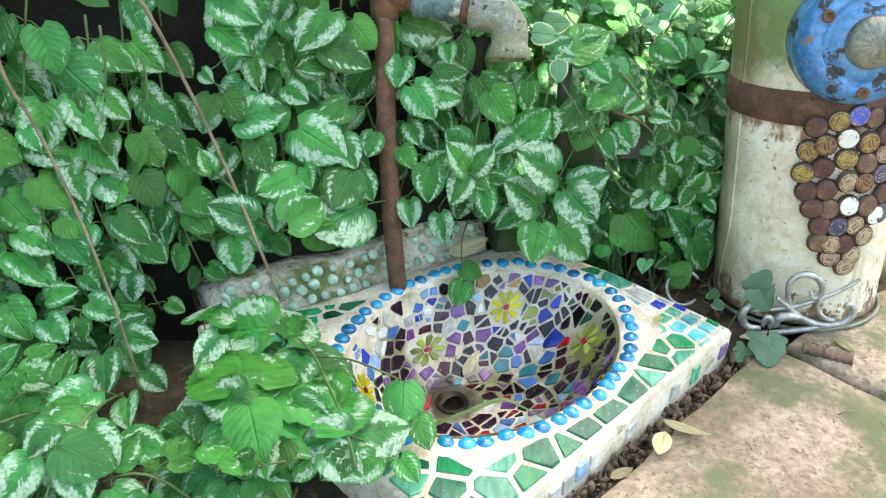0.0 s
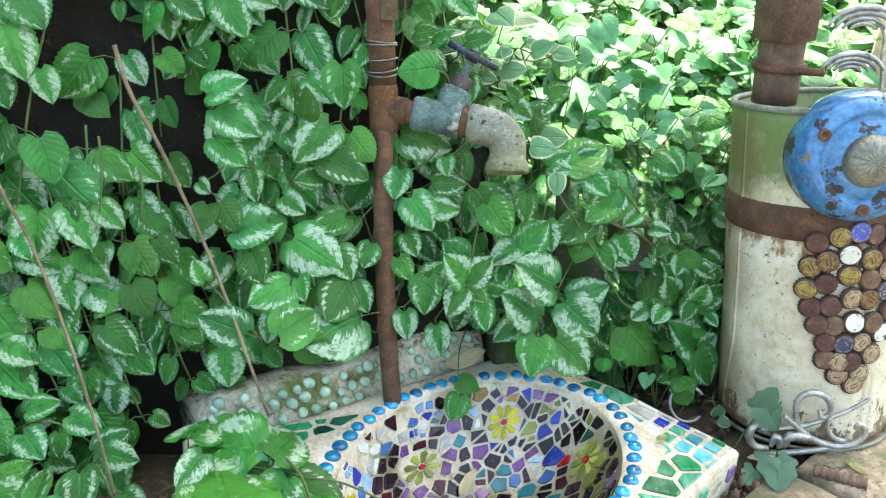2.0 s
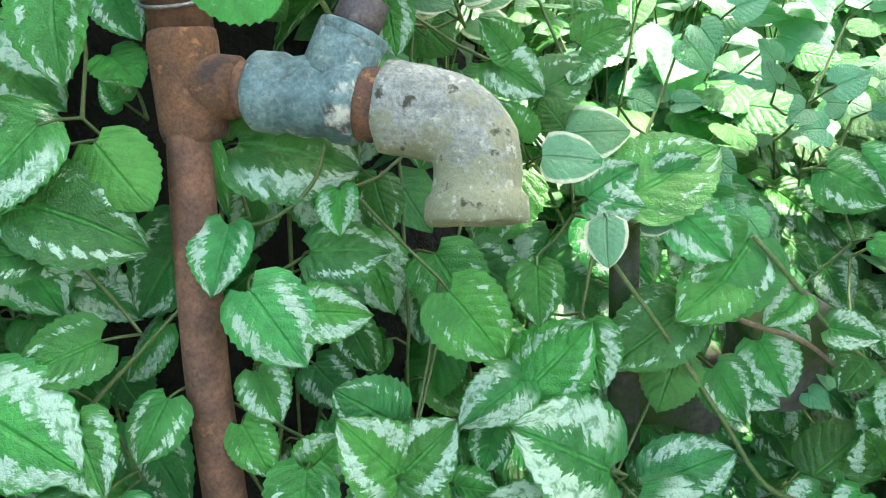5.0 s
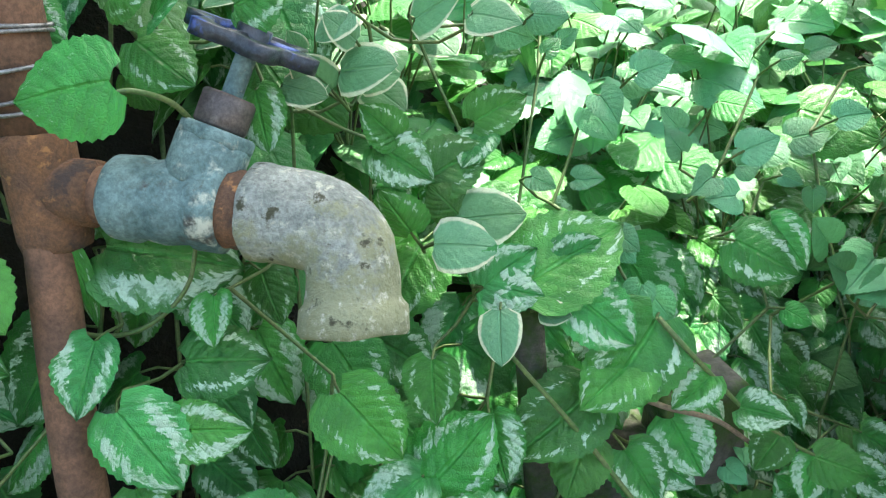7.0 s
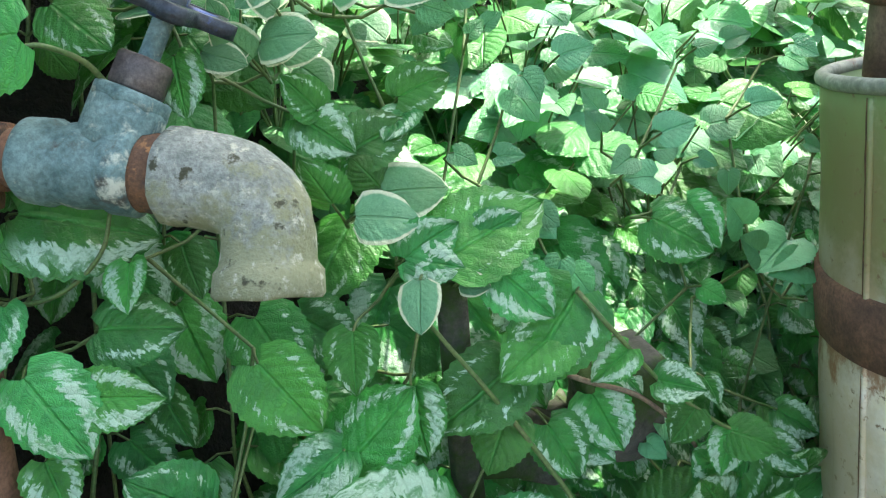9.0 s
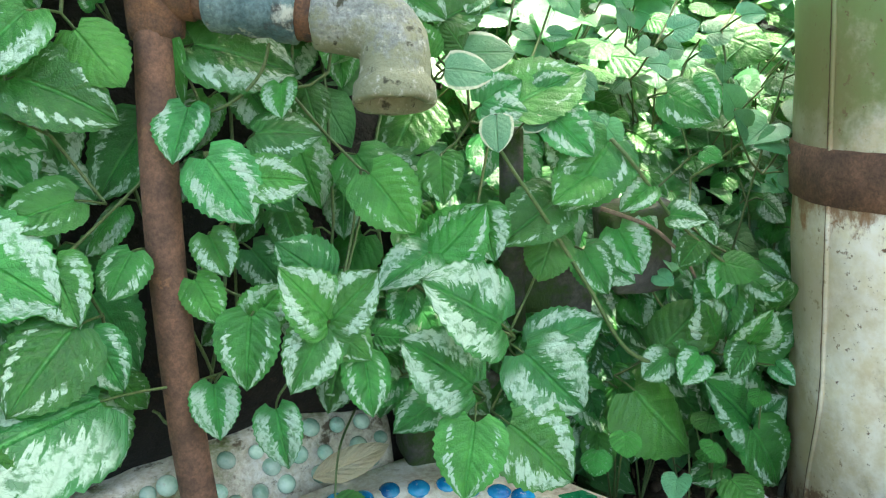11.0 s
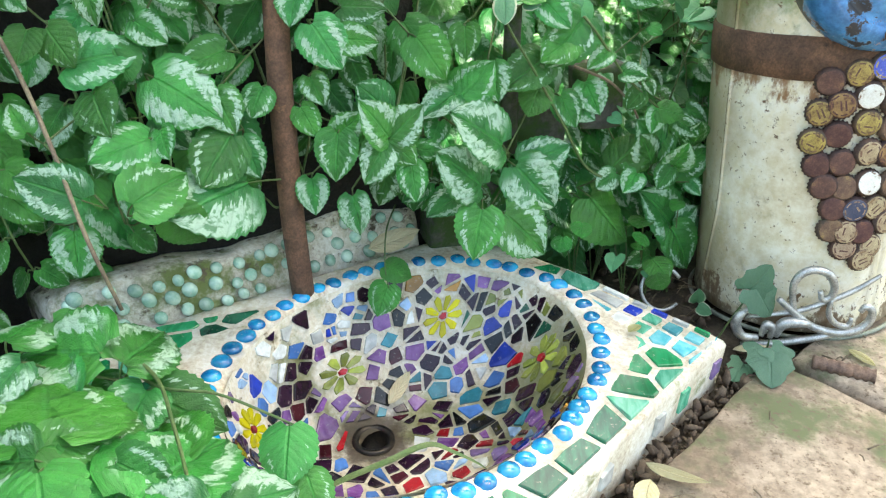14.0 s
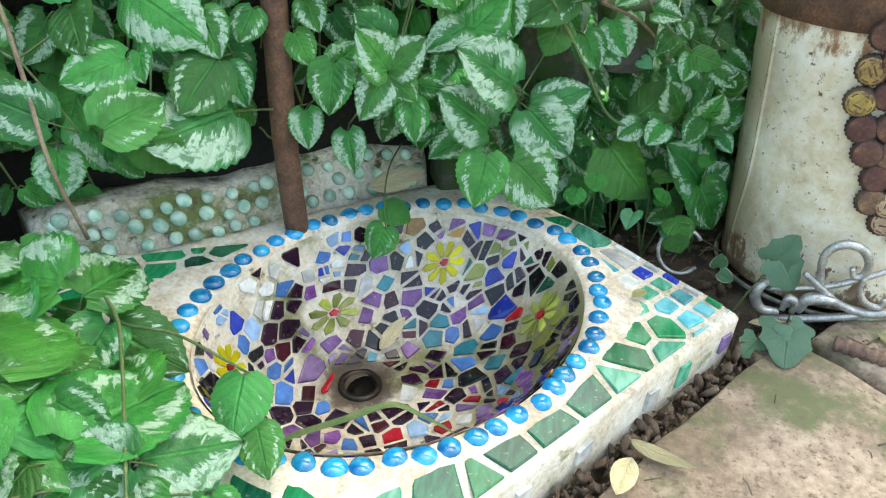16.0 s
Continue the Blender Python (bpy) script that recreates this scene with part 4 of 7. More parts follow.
for i in range(21):
    for j in range(3):
        t, h = (i + 0.5 * (j % 2) + rnd.uniform(-0.2, 0.2)) / 21, (j + 0.55 + rnd.uniform(-0.18, 0.18)) / 3.2
        if not 0 < t < 1 or rnd.random() < 0.12:
            continue
        ob = new("glass_stud", stud_me)
        ob.parent = low_wall
        k = rnd.uniform(0.72, 0.98)
        ob.matrix_basis = axis_to(wall_point(t, h, 0.001), n_dir + Vector((rnd.uniform(-0.2, 0.2), rnd.uniform(-0.2, 0.2), rnd.uniform(-0.2, 0.2)))) @ Matrix.Diagonal((k, k * rnd.uniform(0.85, 1), k, 1))


# ---- the old drum with bottle caps and a blue lid ----
DC = Vector((0.494, 0.206, 0))
DRUM_UP = Vector((-0.081, 0.09, 1.0)).normalized()       # it leans a little
drum = thing("metal_drum", "old cream drum with rust band, bottle caps and blue lid", "drum")
drum.matrix_basis = axis_to((DC.x, DC.y, -0.055), DRUM_UP)
LIFT = Vector((0, 0, 0.055))


def drum_radius(z):
    """The drum narrows a very little towards its foot."""
    return float(np.interp(z, (-0.06, 0.42), (0.1135, 0.118)))




def drum_point(deg, z, off=0.0):
    a, r = radians(deg), drum_radius(z) + off
    return Vector((r * math.cos(a), r * math.sin(a), z)) + LIFT


D0 = Matrix.Translation(LIFT)
RIM = 0.398
zs = [-0.046 + (RIM + 0.046) * i / 26 for i in range(27)]
prof = [(0.0, -0.05), (drum_radius(-0.05) - 0.004, -0.05)] + [(drum_radius(z) + 0.0006 * math.sin(z * 70), z) for z in zs] + [(drum_radius(RIM) - 0.004, RIM), (drum_radius(0.3) - 0.004, RIM - 0.09), (0.0, RIM - 0.09)]
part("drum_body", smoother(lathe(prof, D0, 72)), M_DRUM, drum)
rr = drum_radius(RIM)
part("top_rim", smoother(lathe([(rr - 0.001 + 0.0046 * math.cos(a), RIM + 0.0046 * math.sin(a)) for a in (2 * math.pi * i / 10 for i in range(10))], D0, 72, close=True)), M_RIMGREEN, drum, "grey-green rolled rim")
part("rust_band", roughen(smoother(lathe([(drum_radius(z) + o, z) for z, o in ((0.236, -0.001), (0.238, 0.003), (0.258, 0.004), (0.279, 0.003), (0.281, -0.001))], D0, 96)), 0.0008, 60), M_RUST, drum, "rusty brown steel band")
part("base_ring", smoother(lathe([(drum_radius(-0.05) + 0.005 + 0.0026 * math.cos(a), -0.052 + 0.0026 * math.sin(a)) for a in (2 * math.pi * i / 8 for i in range(8))], D0, 72, close=True)), M_RIMGREEN, drum, "dull metal foot ring")
bm = tube(bmesh.new(), [drum_point(-160 - 10 * ease(0.1, -0.05, z), z, 0.0003) for z in np.linspace(-0.045, RIM - 0.006, 20)], 0.002, 8)
part("seam", bm, M_DRUM, drum, "painted vertical seam")
bm = tube(bmesh.new(), [drum_point(-161.3 - 10 * ease(0.1, -0.05, z), z, 0.0004) for z in np.linspace(-0.045, RIM - 0.006, 40)], [0.0008 + 0.0007 * noise.noise(Vector((0, 0, 1.9 * i))) for i in range(40)], 6)
part("seam_rust", bm, M_ORANGE_RUST, drum, "thin rusty line along the seam")
# soil in the top
bm = lathe([(0.0, RIM - 0.02), (0.08, RIM - 0.018), (rr - 0.007, RIM - 0.025)], D0, 24)
part("soil_fill", roughen(bm, 0.008, 30), M_LITTER, drum, "dark soil inside the drum")

# blue lid, dished, with a shell-shaped knob
LID_DEG = -90.0
ld = Vector((math.cos(radians(LID_DEG)), math.sin(radians(LID_DEG)), 0))
lid_m = axis_to(drum_point(LID_DEG, 0.345, -0.004), ld + Vector((0.02, 0, 0.04)))
prof = [(r * 0.95, h) for r, h in ((0.077, -0.026), (0.082, -0.024), (0.083, -0.012), (0.0825, 0.006), (0.080, 0.016), (0.075, 0.024), (0.067, 0.030), (0.058, 0.033), (0.055, 0.0300), (0.052, 0.0285), (0.048, 0.0305), (0.043, 0.035), (0.034, 0.037), (0.02, 0.038), (0.0, 0.038))]
lid = part("lid", smoother(lathe(prof, lid_m, 64)), M_BLUE, drum, "chipped blue enamel lid")
prof = [(0.031, 0.036), (0.031, 0.04), (0.028, 0.045), (0.022, 0.050), (0.015, 0.053), (0.007, 0.0545), (0.0, 0.0545)]
bm = lathe(prof, lid_m, 48)
for v in bm.verts:
    q = lid_m.inverted() @ v.co
    r = math.hypot(q.x, q.y)
    v.co += (lid_m.to_3x3() @ Vector((0, 0, 1))) * (0.0012 * math.cos(math.atan2(q.y, q.x) * 16) * (0.004 < r < 0.024))
knob = part("knob", bm, M_PEWTER, lid, "tarnished knob with a fluted shell")
for a in (150, 30, 270):
    bm = lathe([(0.0075, 0.0), (0.0075, 0.002), (0.004, 0.003), (0.003, 0.0005), (0, 0.0005)], lid_m @ Matrix.Translation((0.0595 * math.cos(radians(a)), 0.0595 * math.sin(radians(a)), 0.032)), 14)
    part("screw", bm, M_RUST, lid, "rusty screw head")

# bottle caps in the shape of a bunch of grapes
def cap_mesh(face, mark, seed):
    """A crimped crown cap, its painted face with a worn plain mark."""
    r_ = random.Random(seed)
    me = bpy.data.meshes.new("bottle_cap")
    bm = bmesh.new()
    n = 42
    rings = []
    for r, h, w in ((0.0146, -0.001, 0.0008), (0.0148, 0.0005, 0.0007), (0.0136, 0.0042, 0.0003), (0.0122, 0.0056, 0), (0.0106, 0.006, 0), (0.0092, 0.0061, 0), (0.006, 0.0062, 0)):
        rings.append([bm.verts.new(((r + w * math.cos(j * math.pi)) * math.cos(2 * math.pi * j / n), (r + w * math.cos(j * math.pi)) * math.sin(2 * math.pi * j / n), h)) for j in range(n)])
    for i, (a, b) in enumerate(zip(rings, rings[1:])):
        for j in range(n):
            f = bm.faces.new((a[j], a[(j + 1) % n], b[(j + 1) % n], b[j]))
            f.material_index = 0 if i < 3 else 2 if i == 4 and (j // 2 + seed) % 3 else 1
    bm.faces.new(rings[-1]).material_index = 1
    w = r_.uniform(0.003, 0.0055)
    for k in range(r_.choice((1, 2, 3))):
        y = -0.004 + 0.0034 * k + r_.uniform(-0.0006, 0.0006)
        lo, hi = -w * r_.uniform(0.7, 1.1), w * r_.uniform(0.7, 1.1)
        base = [(lo, y), (hi, y + r_.uniform(-0.001, 0.001)), (hi, y + 0.0022), (lo, y + 0.002)]
        f = bm.faces.new([bm.verts.new((p[0], p[1], 0.0064)) for p in base])
        f.material_index = 2
    bm.to_mesh(me)
    bm.free()
    me.polygons.foreach_set("use_smooth", [True] * len(me.polygons))
    for m in (M_CAPSIDE, face, mark):
        me.materials.append(m)
    return me


M_CAPSIDE = surface("rusted_cap_side", (0.13, 0.07, 0.05), (0.07, 0.045, 0.04), 90, 0.75, 0.3, vary=0.3)
CAP_KINDS = {
    "rust": surface("rusted_cap", (0.11, 0.055, 0.045), (0.19, 0.1, 0.07), 110, 0.7, 0.3, vary=0.3, spots=((0.3, 0.17, 0.08), 130, 0.58, 0.68)),
    "gold": surface("gold_cap", (0.38, 0.26, 0.09), (0.2, 0.12, 0.055), 130, 0.45, 0.4, vary=0.25, spots=((0.1, 0.05, 0.04), 140, 0.56, 0.64)),
    "white": surface("white_cap", (0.82, 0.8, 0.74), (0.7, 0.66, 0.58), 80, 0.45, vary=0.08, spots=((0.25, 0.15, 0.09), 150, 0.58, 0.64)),
    "navy": surface("navy_cap", (0.04, 0.05, 0.12), (0.08, 0.08, 0.13), 90, 0.5, vary=0.2, spots=((0.3, 0.28, 0.26), 150, 0.6, 0.68)),
    "tan": surface("tan_cap", (0.42, 0.31, 0.19), (0.3, 0.2, 0.12), 90, 0.55, vary=0.2, spots=((0.14, 0.08, 0.05), 110, 0.56, 0.64)),
}
CAP_KINDS["blue"] = surface("blue_cap", (0.05, 0.13, 0.42), (0.08, 0.18, 0.5), 90, 0.45, vary=0.15, spots=((0.5, 0.36, 0.16), 120, 0.58, 0.64))
MARKS = {"rust": "rust", "gold": "rust", "white": "white", "navy": "tan", "tan": "rust", "blue": "gold"}
CAP_MESH = {k: [cap_mesh(m, CAP_KINDS[MARKS[k]], i) for i in range(3)] for k, m in CAP_KINDS.items()}
# columns of the bunch: angle and height of each cap with its kind, from the top down
BUNCH = [
    "-107.8 .292 rust, -109.6 .263 gold, -111.2 .233 gold, -108 .208 rust, -104 .185 rust, -98 .160 rust, -97.4 .137 rust",
    "-95.6 .302 gold, -100.3 .272 gold, -100 .240 rust, -97 .210 rust, -93.6 .185 rust, -87 .159 navy, -89.6 .134 tan, -88.8 .114 tan",
    "-84.7 .308 blue, -89.5 .281 white, -87.4 .251 gold, -86 .222 tan, -82 .189 white, -76 .160 tan, -81.6 .133 rust, -78.5 .100 tan",
    "-75 .304 rust, -77.4 .273 gold, -76 .244 rust, -75.6 .218 gold, -70.8 .187 rust, -64 .170 white, -70 .142 tan, -74.7 .115 tan",
    "-64 .307 tan, -66 .280 rust, -65.4 .254 tan, -64 .228 navy, -60 .200 rust, -58 .172 navy",
    "-53 .300 rust, -54 .272 navy, -53 .244 tan, -52 .216 rust, -49 .190 tan",
    "-42 .292 gold, -42 .264 tan, -41 .237 rust",
]
for column in BUNCH:
    for entry in column.split(", "):
        deg, h, kind = entry.split()
        d2, z2 = float(deg) + rnd.uniform(-0.8, 0.8), float(h) - LIFT.z + rnd.uniform(-0.0015, 0.0015)
        a = radians(d2)
        ob = new("bottle_cap", rnd.choice(CAP_MESH[kind]))
        ob.parent = drum
        out = Vector((math.cos(a), math.sin(a), rnd.uniform(-0.10, 0.14)))
        ob.matrix_basis = axis_to(drum_point(d2, z2, rnd.uniform(0.001, 0.005)), out) @ pose(0, 0, 0, rnd.uniform(-5, 5), rnd.uniform(-5, 5), rnd.uniform(0, 360))

# ---- the tap ----
tap = thing("garden_tap", "old garden tap with grey elbow on a rusty standpipe", "tap", at=(-0.079, 0.04, 0))
TO = Vector((0.079, -0.04, 0))
BASE, TEE = Vector((-0.0865, 0.052, -0.012)), Vector((-0.109, 0.111, 0.386))


def tap_part(name, bm, m, parent=None, label=""):
    bmesh.ops.translate(bm, verts=bm.verts, vec=TO)
    return part(name, bm, m, parent or tap, label)


BOW = Vector((-0.001, -0.022, 0))            # the old pipe has bent forward
bm = tube(bmesh.new(), [BASE.lerp(TEE, k / 14) + BOW * (4 * k / 14 * (1 - k / 14)) + noise.noise_vector(Vector((0, 0, k * 0.7))) * 0.0006 for k in range(15)], 0.0122, 20)
tap_part("standpipe", bm, M_RUST)
up = (TEE - BASE).normalized()
E_ = Vector((0.044, 0.114, 0.366))
AX = (E_ - TEE).normalized()
bm = tube(bmesh.new(), [TEE - up * 0.032, TEE - up * 0.03, TEE - up * 0.024, TEE + up * 0.02, TEE + up * 0.026, TEE + up * 0.03], [0.0125, 0.017, 0.0182, 0.0182, 0.0175, 0.014], 24)
bm2 = tube(bmesh.new(), [TEE, TEE + AX * 0.028, TEE + AX * 0.03], [0.0165, 0.0168, 0.013], 22)
me = bpy.data.meshes.new("tmp")
bm2.to_mesh(me)
bm.from_mesh(me)
tap_part("tee", roughen(bm, 0.0008, 60), M_ORANGE_RUST, None, "rusty pipe tee")
bm = tube(bmesh.new(), [TEE + up * 0.02, TEE + up * 0.1, TEE + up * 0.16, TEE + up * 0.34], [0.0165, 0.0165, 0.0175, 0.018], 18)
tap_part("upper_pipe", roughen(bm, 0.001, 50), M_RUST, None, "thicker rusty upper pipe")
bm = tube(bmesh.new(), [TEE + up * 0.105 + Vector((0.012, -0.012, 0)), TEE + up * 0.36 + Vector((0.014, -0.012, 0))], 0.011, 10)
tap_part("split_stake", roughen(bm, 0.002, 40), M_DRYSTEM, None, "grey wooden stake tied to the pipe")
for k, h in enumerate((0.042, 0.046, 0.058, 0.075, 0.079)):
    c = TEE + up * h
    pts = [c + Vector((math.cos(a), math.sin(a), 0.12 * math.sin(a + k))) * 0.0185 for a in np.linspace(0, 2 * math.pi, 25)]
    tap_part("wire", tube(bmesh.new(), pts, 0.0011, 5), M_WIRE, None, "grey binding wire")
bm = tube(bmesh.new(), [TEE + AX * 0.026, TEE + AX * 0.042], 0.0145, 20)
tap_part("nipple", bm, M_RUST, None, "rusty threaded nipple")
V0, V1 = TEE + AX * 0.036, TEE + AX * 0.096
bm = tube(bmesh.new(), [V0, V0 + AX * 0.003, V0 + AX * 0.016, V0 + AX * 0.02, V0 + AX * 0.03, V0 + AX * 0.042, V0 + AX * 0.046, V1 - AX * 0.002, V1], [0.018, 0.021, 0.0215, 0.0195, 0.0215, 0.0195, 0.022, 0.0225, 0.019], 28)
tap_part("valve_body", roughen(bm, 0.0008, 70), M_VERDIGRIS)
ST = Vector((0.36, 0.40, 0.86)).normalized()
VC = TEE + AX * 0.076
for name, a, b, r, m, sides, label in (("bonnet_base", 0.01, 0.034, 0.0185, M_VERDIGRIS, 24, ""), ("bonnet_flange", 0.031, 0.039, 0.0195, M_VERDIGRIS, 8, "green bronze flange"), ("gland_nut", 0.039, 0.056, 0.0145, M_DARKBRASS, 6, "dark six-sided gland nut"), ("stem", 0.05, 0.086, 0.0052, M_VERDIGRIS, 12, "thin bronze stem")):
    tap_part(name, tube(bmesh.new(), [VC + ST * a, VC + ST * (a + 0.0015), VC + ST * (b - 0.0015), VC + ST * b], [r * 0.93, r, r, r * 0.9], sides), m, None, label)
# hand wheel with six lobes
wm = axis_to(VC + ST * 0.084, (ST + Vector((0.04, -0.24, 0))).normalized())
bm = bmesh.new()
n = 60
ring = []
for r_in, h in ((0, -0.0026), (0, 0.0026), (1, 0.003), (1, -0.003)):
    ring.append([])
    for j in range(n):
        a = 2 * math.pi * j / n
        r = 0.0295 + 0.0052 * math.cos(6 * a) if r_in == 0 else 0.0205 + 0.0015 * math.cos(6 * a)
        ring[-1].append(bm.verts.new(wm @ Vector((r * math.cos(a), r * math.sin(a), h * (1.4 if r_in == 0 else 1.25)))))
for a, b in zip(ring, ring[1:] + ring[:1]):
    for j in range(n):
        bm.faces.new((a[j], b[j], b[(j + 1) % n], a[(j + 1) % n]))
wheel = tap_part("hand_wheel", smoother(bm), M_WHEEL, None, "worn blue cast hand wheel")
for k in range(3):
    a = 2 * math.pi * k / 3 + 0.3
    d = Vector((math.cos(a), math.sin(a), 0))
    tap_part("spoke", tube(bmesh.new(), [wm @ (d * 0.004), wm @ (d * 0.024)], 0.0042, 8), M_WHEEL, wheel)
tap_part("hub", tube(bmesh.new(), [wm @ Vector((0, 0, -0.007)), wm @ Vector((0, 0, 0.007))], 0.0085, 14), M_WHEEL, wheel)
R0 = TEE + AX * 0.095
tap_part("rust_ring", tube(bmesh.new(), [R0, R0 + AX * 0.003, R0 + AX * 0.006, R0 + AX * 0.009, R0 + AX * 0.012], [0.0195, 0.0188, 0.0195, 0.0188, 0.0192], 28), M_ORANGE_RUST, None, "flaking orange rust ring")
# elbow
MOUTH = Vector((0.0467, 0.093, 0.317))
E0 = TEE + AX * 0.105
down = (MOUTH - E_).normalized()
A0, A1 = E0 + AX * 0.012, MOUTH - down * 0.019
arc = bezier(A0, A0.lerp(E_ + AX * 0.004, 0.8), A1.lerp(E_ + AX * 0.004, 0.72), A1, 12)
pts = [E0, E0 + AX * 0.002, E0 + AX * 0.009] + arc + [arc[-1] + down * 0.003, arc[-1] + down * 0.006, arc[-1] + down * 0.017, arc[-1] + down * 0.019]
rad = [0.02, 0.0235, 0.0242] + [0.0236] * 5 + [0.023] * 4 + [0.0225] * 4 + [0.0232, 0.0258, 0.0268, 0.0252]
bm = tube(bmesh.new(), pts, rad, 32, cap=False)
end = [v for v in bm.verts][-32:]
c = sum((v.co for v in end), Vector()) / 32
inner = [bm.verts.new(c + (v.co - c) * 0.78) for v in end]
deep = [bm.verts.new(c + (v.co - c) * 0.76 - down * 0.02) for v in end]
for a, b in ((end, inner), (inner, deep)):
    for j in range(32):
        bm.faces.new((a[j], a[(j + 1) % 32], b[(j + 1) % 32], b[j]))
bm.faces.new(deep)
tap_part("elbow", roughen(smoother(bm), 0.0012, 75), M_ZINC, None, "pale crusted galvanised elbow")


# ---- plants on the bank ----
def stalk(bm, a, b, sag, r=0.0011):
    mid = (Vector(a) + Vector(b)) / 2 + Vector(sag)
    r *= 0.72
    tube(bm, [a, Vector(a).lerp(mid, 0.6), mid, Vector(b).lerp(mid, 0.4), b], [r * 1.2, r, r, r, r * 0.9], 5, cap=False)


def trailing_plant(path, step, size, rnd, plain=0.2, face=Vector((0.05, -0.62, 0.78)), name="silver_nettle"):
    """A trailing stem with pairs of toothed, silver-marked leaves."""
    origin = path[0].copy()
    plant = thing(name, "trailing plant with toothed dark green leaves blotched silver", "plant", "silver nettles on the bank", at=origin)
    bm = bmesh.new()
    tube(bm, [p - origin for p in path], [0.0016 - 0.0006 * i / len(path) for i in range(len(path))], 6)
    acc = [0.0]
    for a, b in zip(path, path[1:]):
        acc.append(acc[-1] + (b - a).length)
    d, k = rnd.uniform(0.0, step), 0
    while d <= acc[-1] + 1e-6:
        p = Vector([float(np.interp(d, acc, [q[i] for q in path])) for i in range(3)])
        q = Vector([float(np.interp(min(d + 0.01, acc[-1]), acc, [w[i] for w in path])) for i in range(3)])
        t = (q - p).normalized() if (q - p).length > 1e-5 else (path[-1] - path[-2]).normalized()
        side = t.cross(face).normalized()
        grow = 1.0 - 0.45 * (d / max(acc[-1], 1e-3)) ** 3
        for sgn in (-1, 1):
            if rnd.random() < 0.1:
                continue
            s = size * rnd.uniform(0.72, 1.2) * grow
            ang = rnd.uniform(0.4, 1.25)
            tip = side * sgn * math.sin(ang) + t * math.cos(ang) + Vector((rnd.uniform(-0.2, 0.2), rnd.uniform(-0.3, 0.0), -0.4))
            base = p + (side * sgn * 0.75 + t * 0.3 + face * rnd.uniform(0.1, 0.8)) * s * rnd.uniform(0.3, 0.6)
            nrm = face + Vector((rnd.uniform(-0.5, 0.5), rnd.uniform(-0.35, 0.35), rnd.uniform(-0.3, 0.45)))
            if base.y < 0.12 and abs(base.x + 0.095) < 0.045 and base.z < 0.5:      # clear of the standpipe
                continue
            add_leaf(rnd.choice(NETTLE_PLAIN if rnd.random() < plain else NETTLE), base, tip, nrm, s, plant)
            stalk(bm, p - origin, base - origin, (0, -0.002, 0.004))
        d += step * rnd.uniform(0.8, 1.25)
        k += 1
    tagged(part("stem", bm, M_STEM, plant), kind="stuff")
    return plant


LEAF_SETS = {"N": NETTLE, "G": NETTLE_PLAIN + NETTLE[:2], "P": PERI, "V": VIOLA, "I": IVY}


def grown(leaves, rnd, face, name, label, group, root, scale=1.0):
    """A plant whose leaves (kind, stalk end, tip) stand where they grow, on one branching stem."""
    plant = thing(name, label, "plant", group, at=root)
    bm = bmesh.new()
    nodes = []
    for kind, a, b in leaves:
        a, b = Vector(a), Vector(b)
        nrm = face + Vector((rnd.uniform(-0.3, 0.3), rnd.uniform(-0.2, 0.2), rnd.uniform(-0.2, 0.25)))
        if kind == "V":
            w = a + Vector((rnd.uniform(-0.025, 0.025), rnd.uniform(0.0, 0.02), rnd.uniform(-0.02, 0.02)))
            add_leaf(rnd.choice(VIOLA), w, b - a + Vector((rnd.uniform(-0.03, 0.03), 0, rnd.uniform(-0.03, 0.02))), nrm, (b - a).length * rnd.uniform(0.5, 0.7), plant)
        add_leaf(rnd.choice(LEAF_SETS[kind]), a, b - a, nrm, (b - a).length * (rnd.uniform(0.5, 0.62) if kind == "V" else rnd.uniform(1.0, 1.06) * scale), plant)
        nodes.append((a, a - face * 0.022 - (b - a) * 0.25))
    nodes.sort(key=lambda q: (q[1] - root).length)
    path = [root] + [n for _, n in nodes]
    for a, n in nodes:
        stalk(bm, n - root, a - root, face * 0.003, 0.0012)
    for p, q in zip(path, path[1:]):
        near = min((w for w in path[:path.index(q)]), key=lambda w: (w - q).length)
        stalk(bm, near - root, q - root, (0, 0.004, -0.004), 0.0015)
    tagged(part("stem", bm, M_STEM, plant), kind="stuff")
    return plant


rnd = random.Random(21)


def shoot(leaves):
    mid = sum((Vector(a) for _, a, _ in leaves), Vector()) / len(leaves)
    grown(leaves, rnd, Vector((0.08, -0.82, 0.5)), "silver_nettle", "trailing plant with toothed green leaves blotched silver", "silver nettles on the bank", mid + N_BANK * 0.055)


def sprawl(leaves):
    mid = sum((Vector(a) for _, a, _ in leaves), Vector()) / len(leaves)
    grown(leaves, rnd, Vector((0.04, -0.48, 0.86)), "sprawling_nettle", "sprawling shoot with toothed leaves over the sink's corner", "silver nettles beside the sink", Vector((mid.x, mid.y, 0.01)), 1.25)


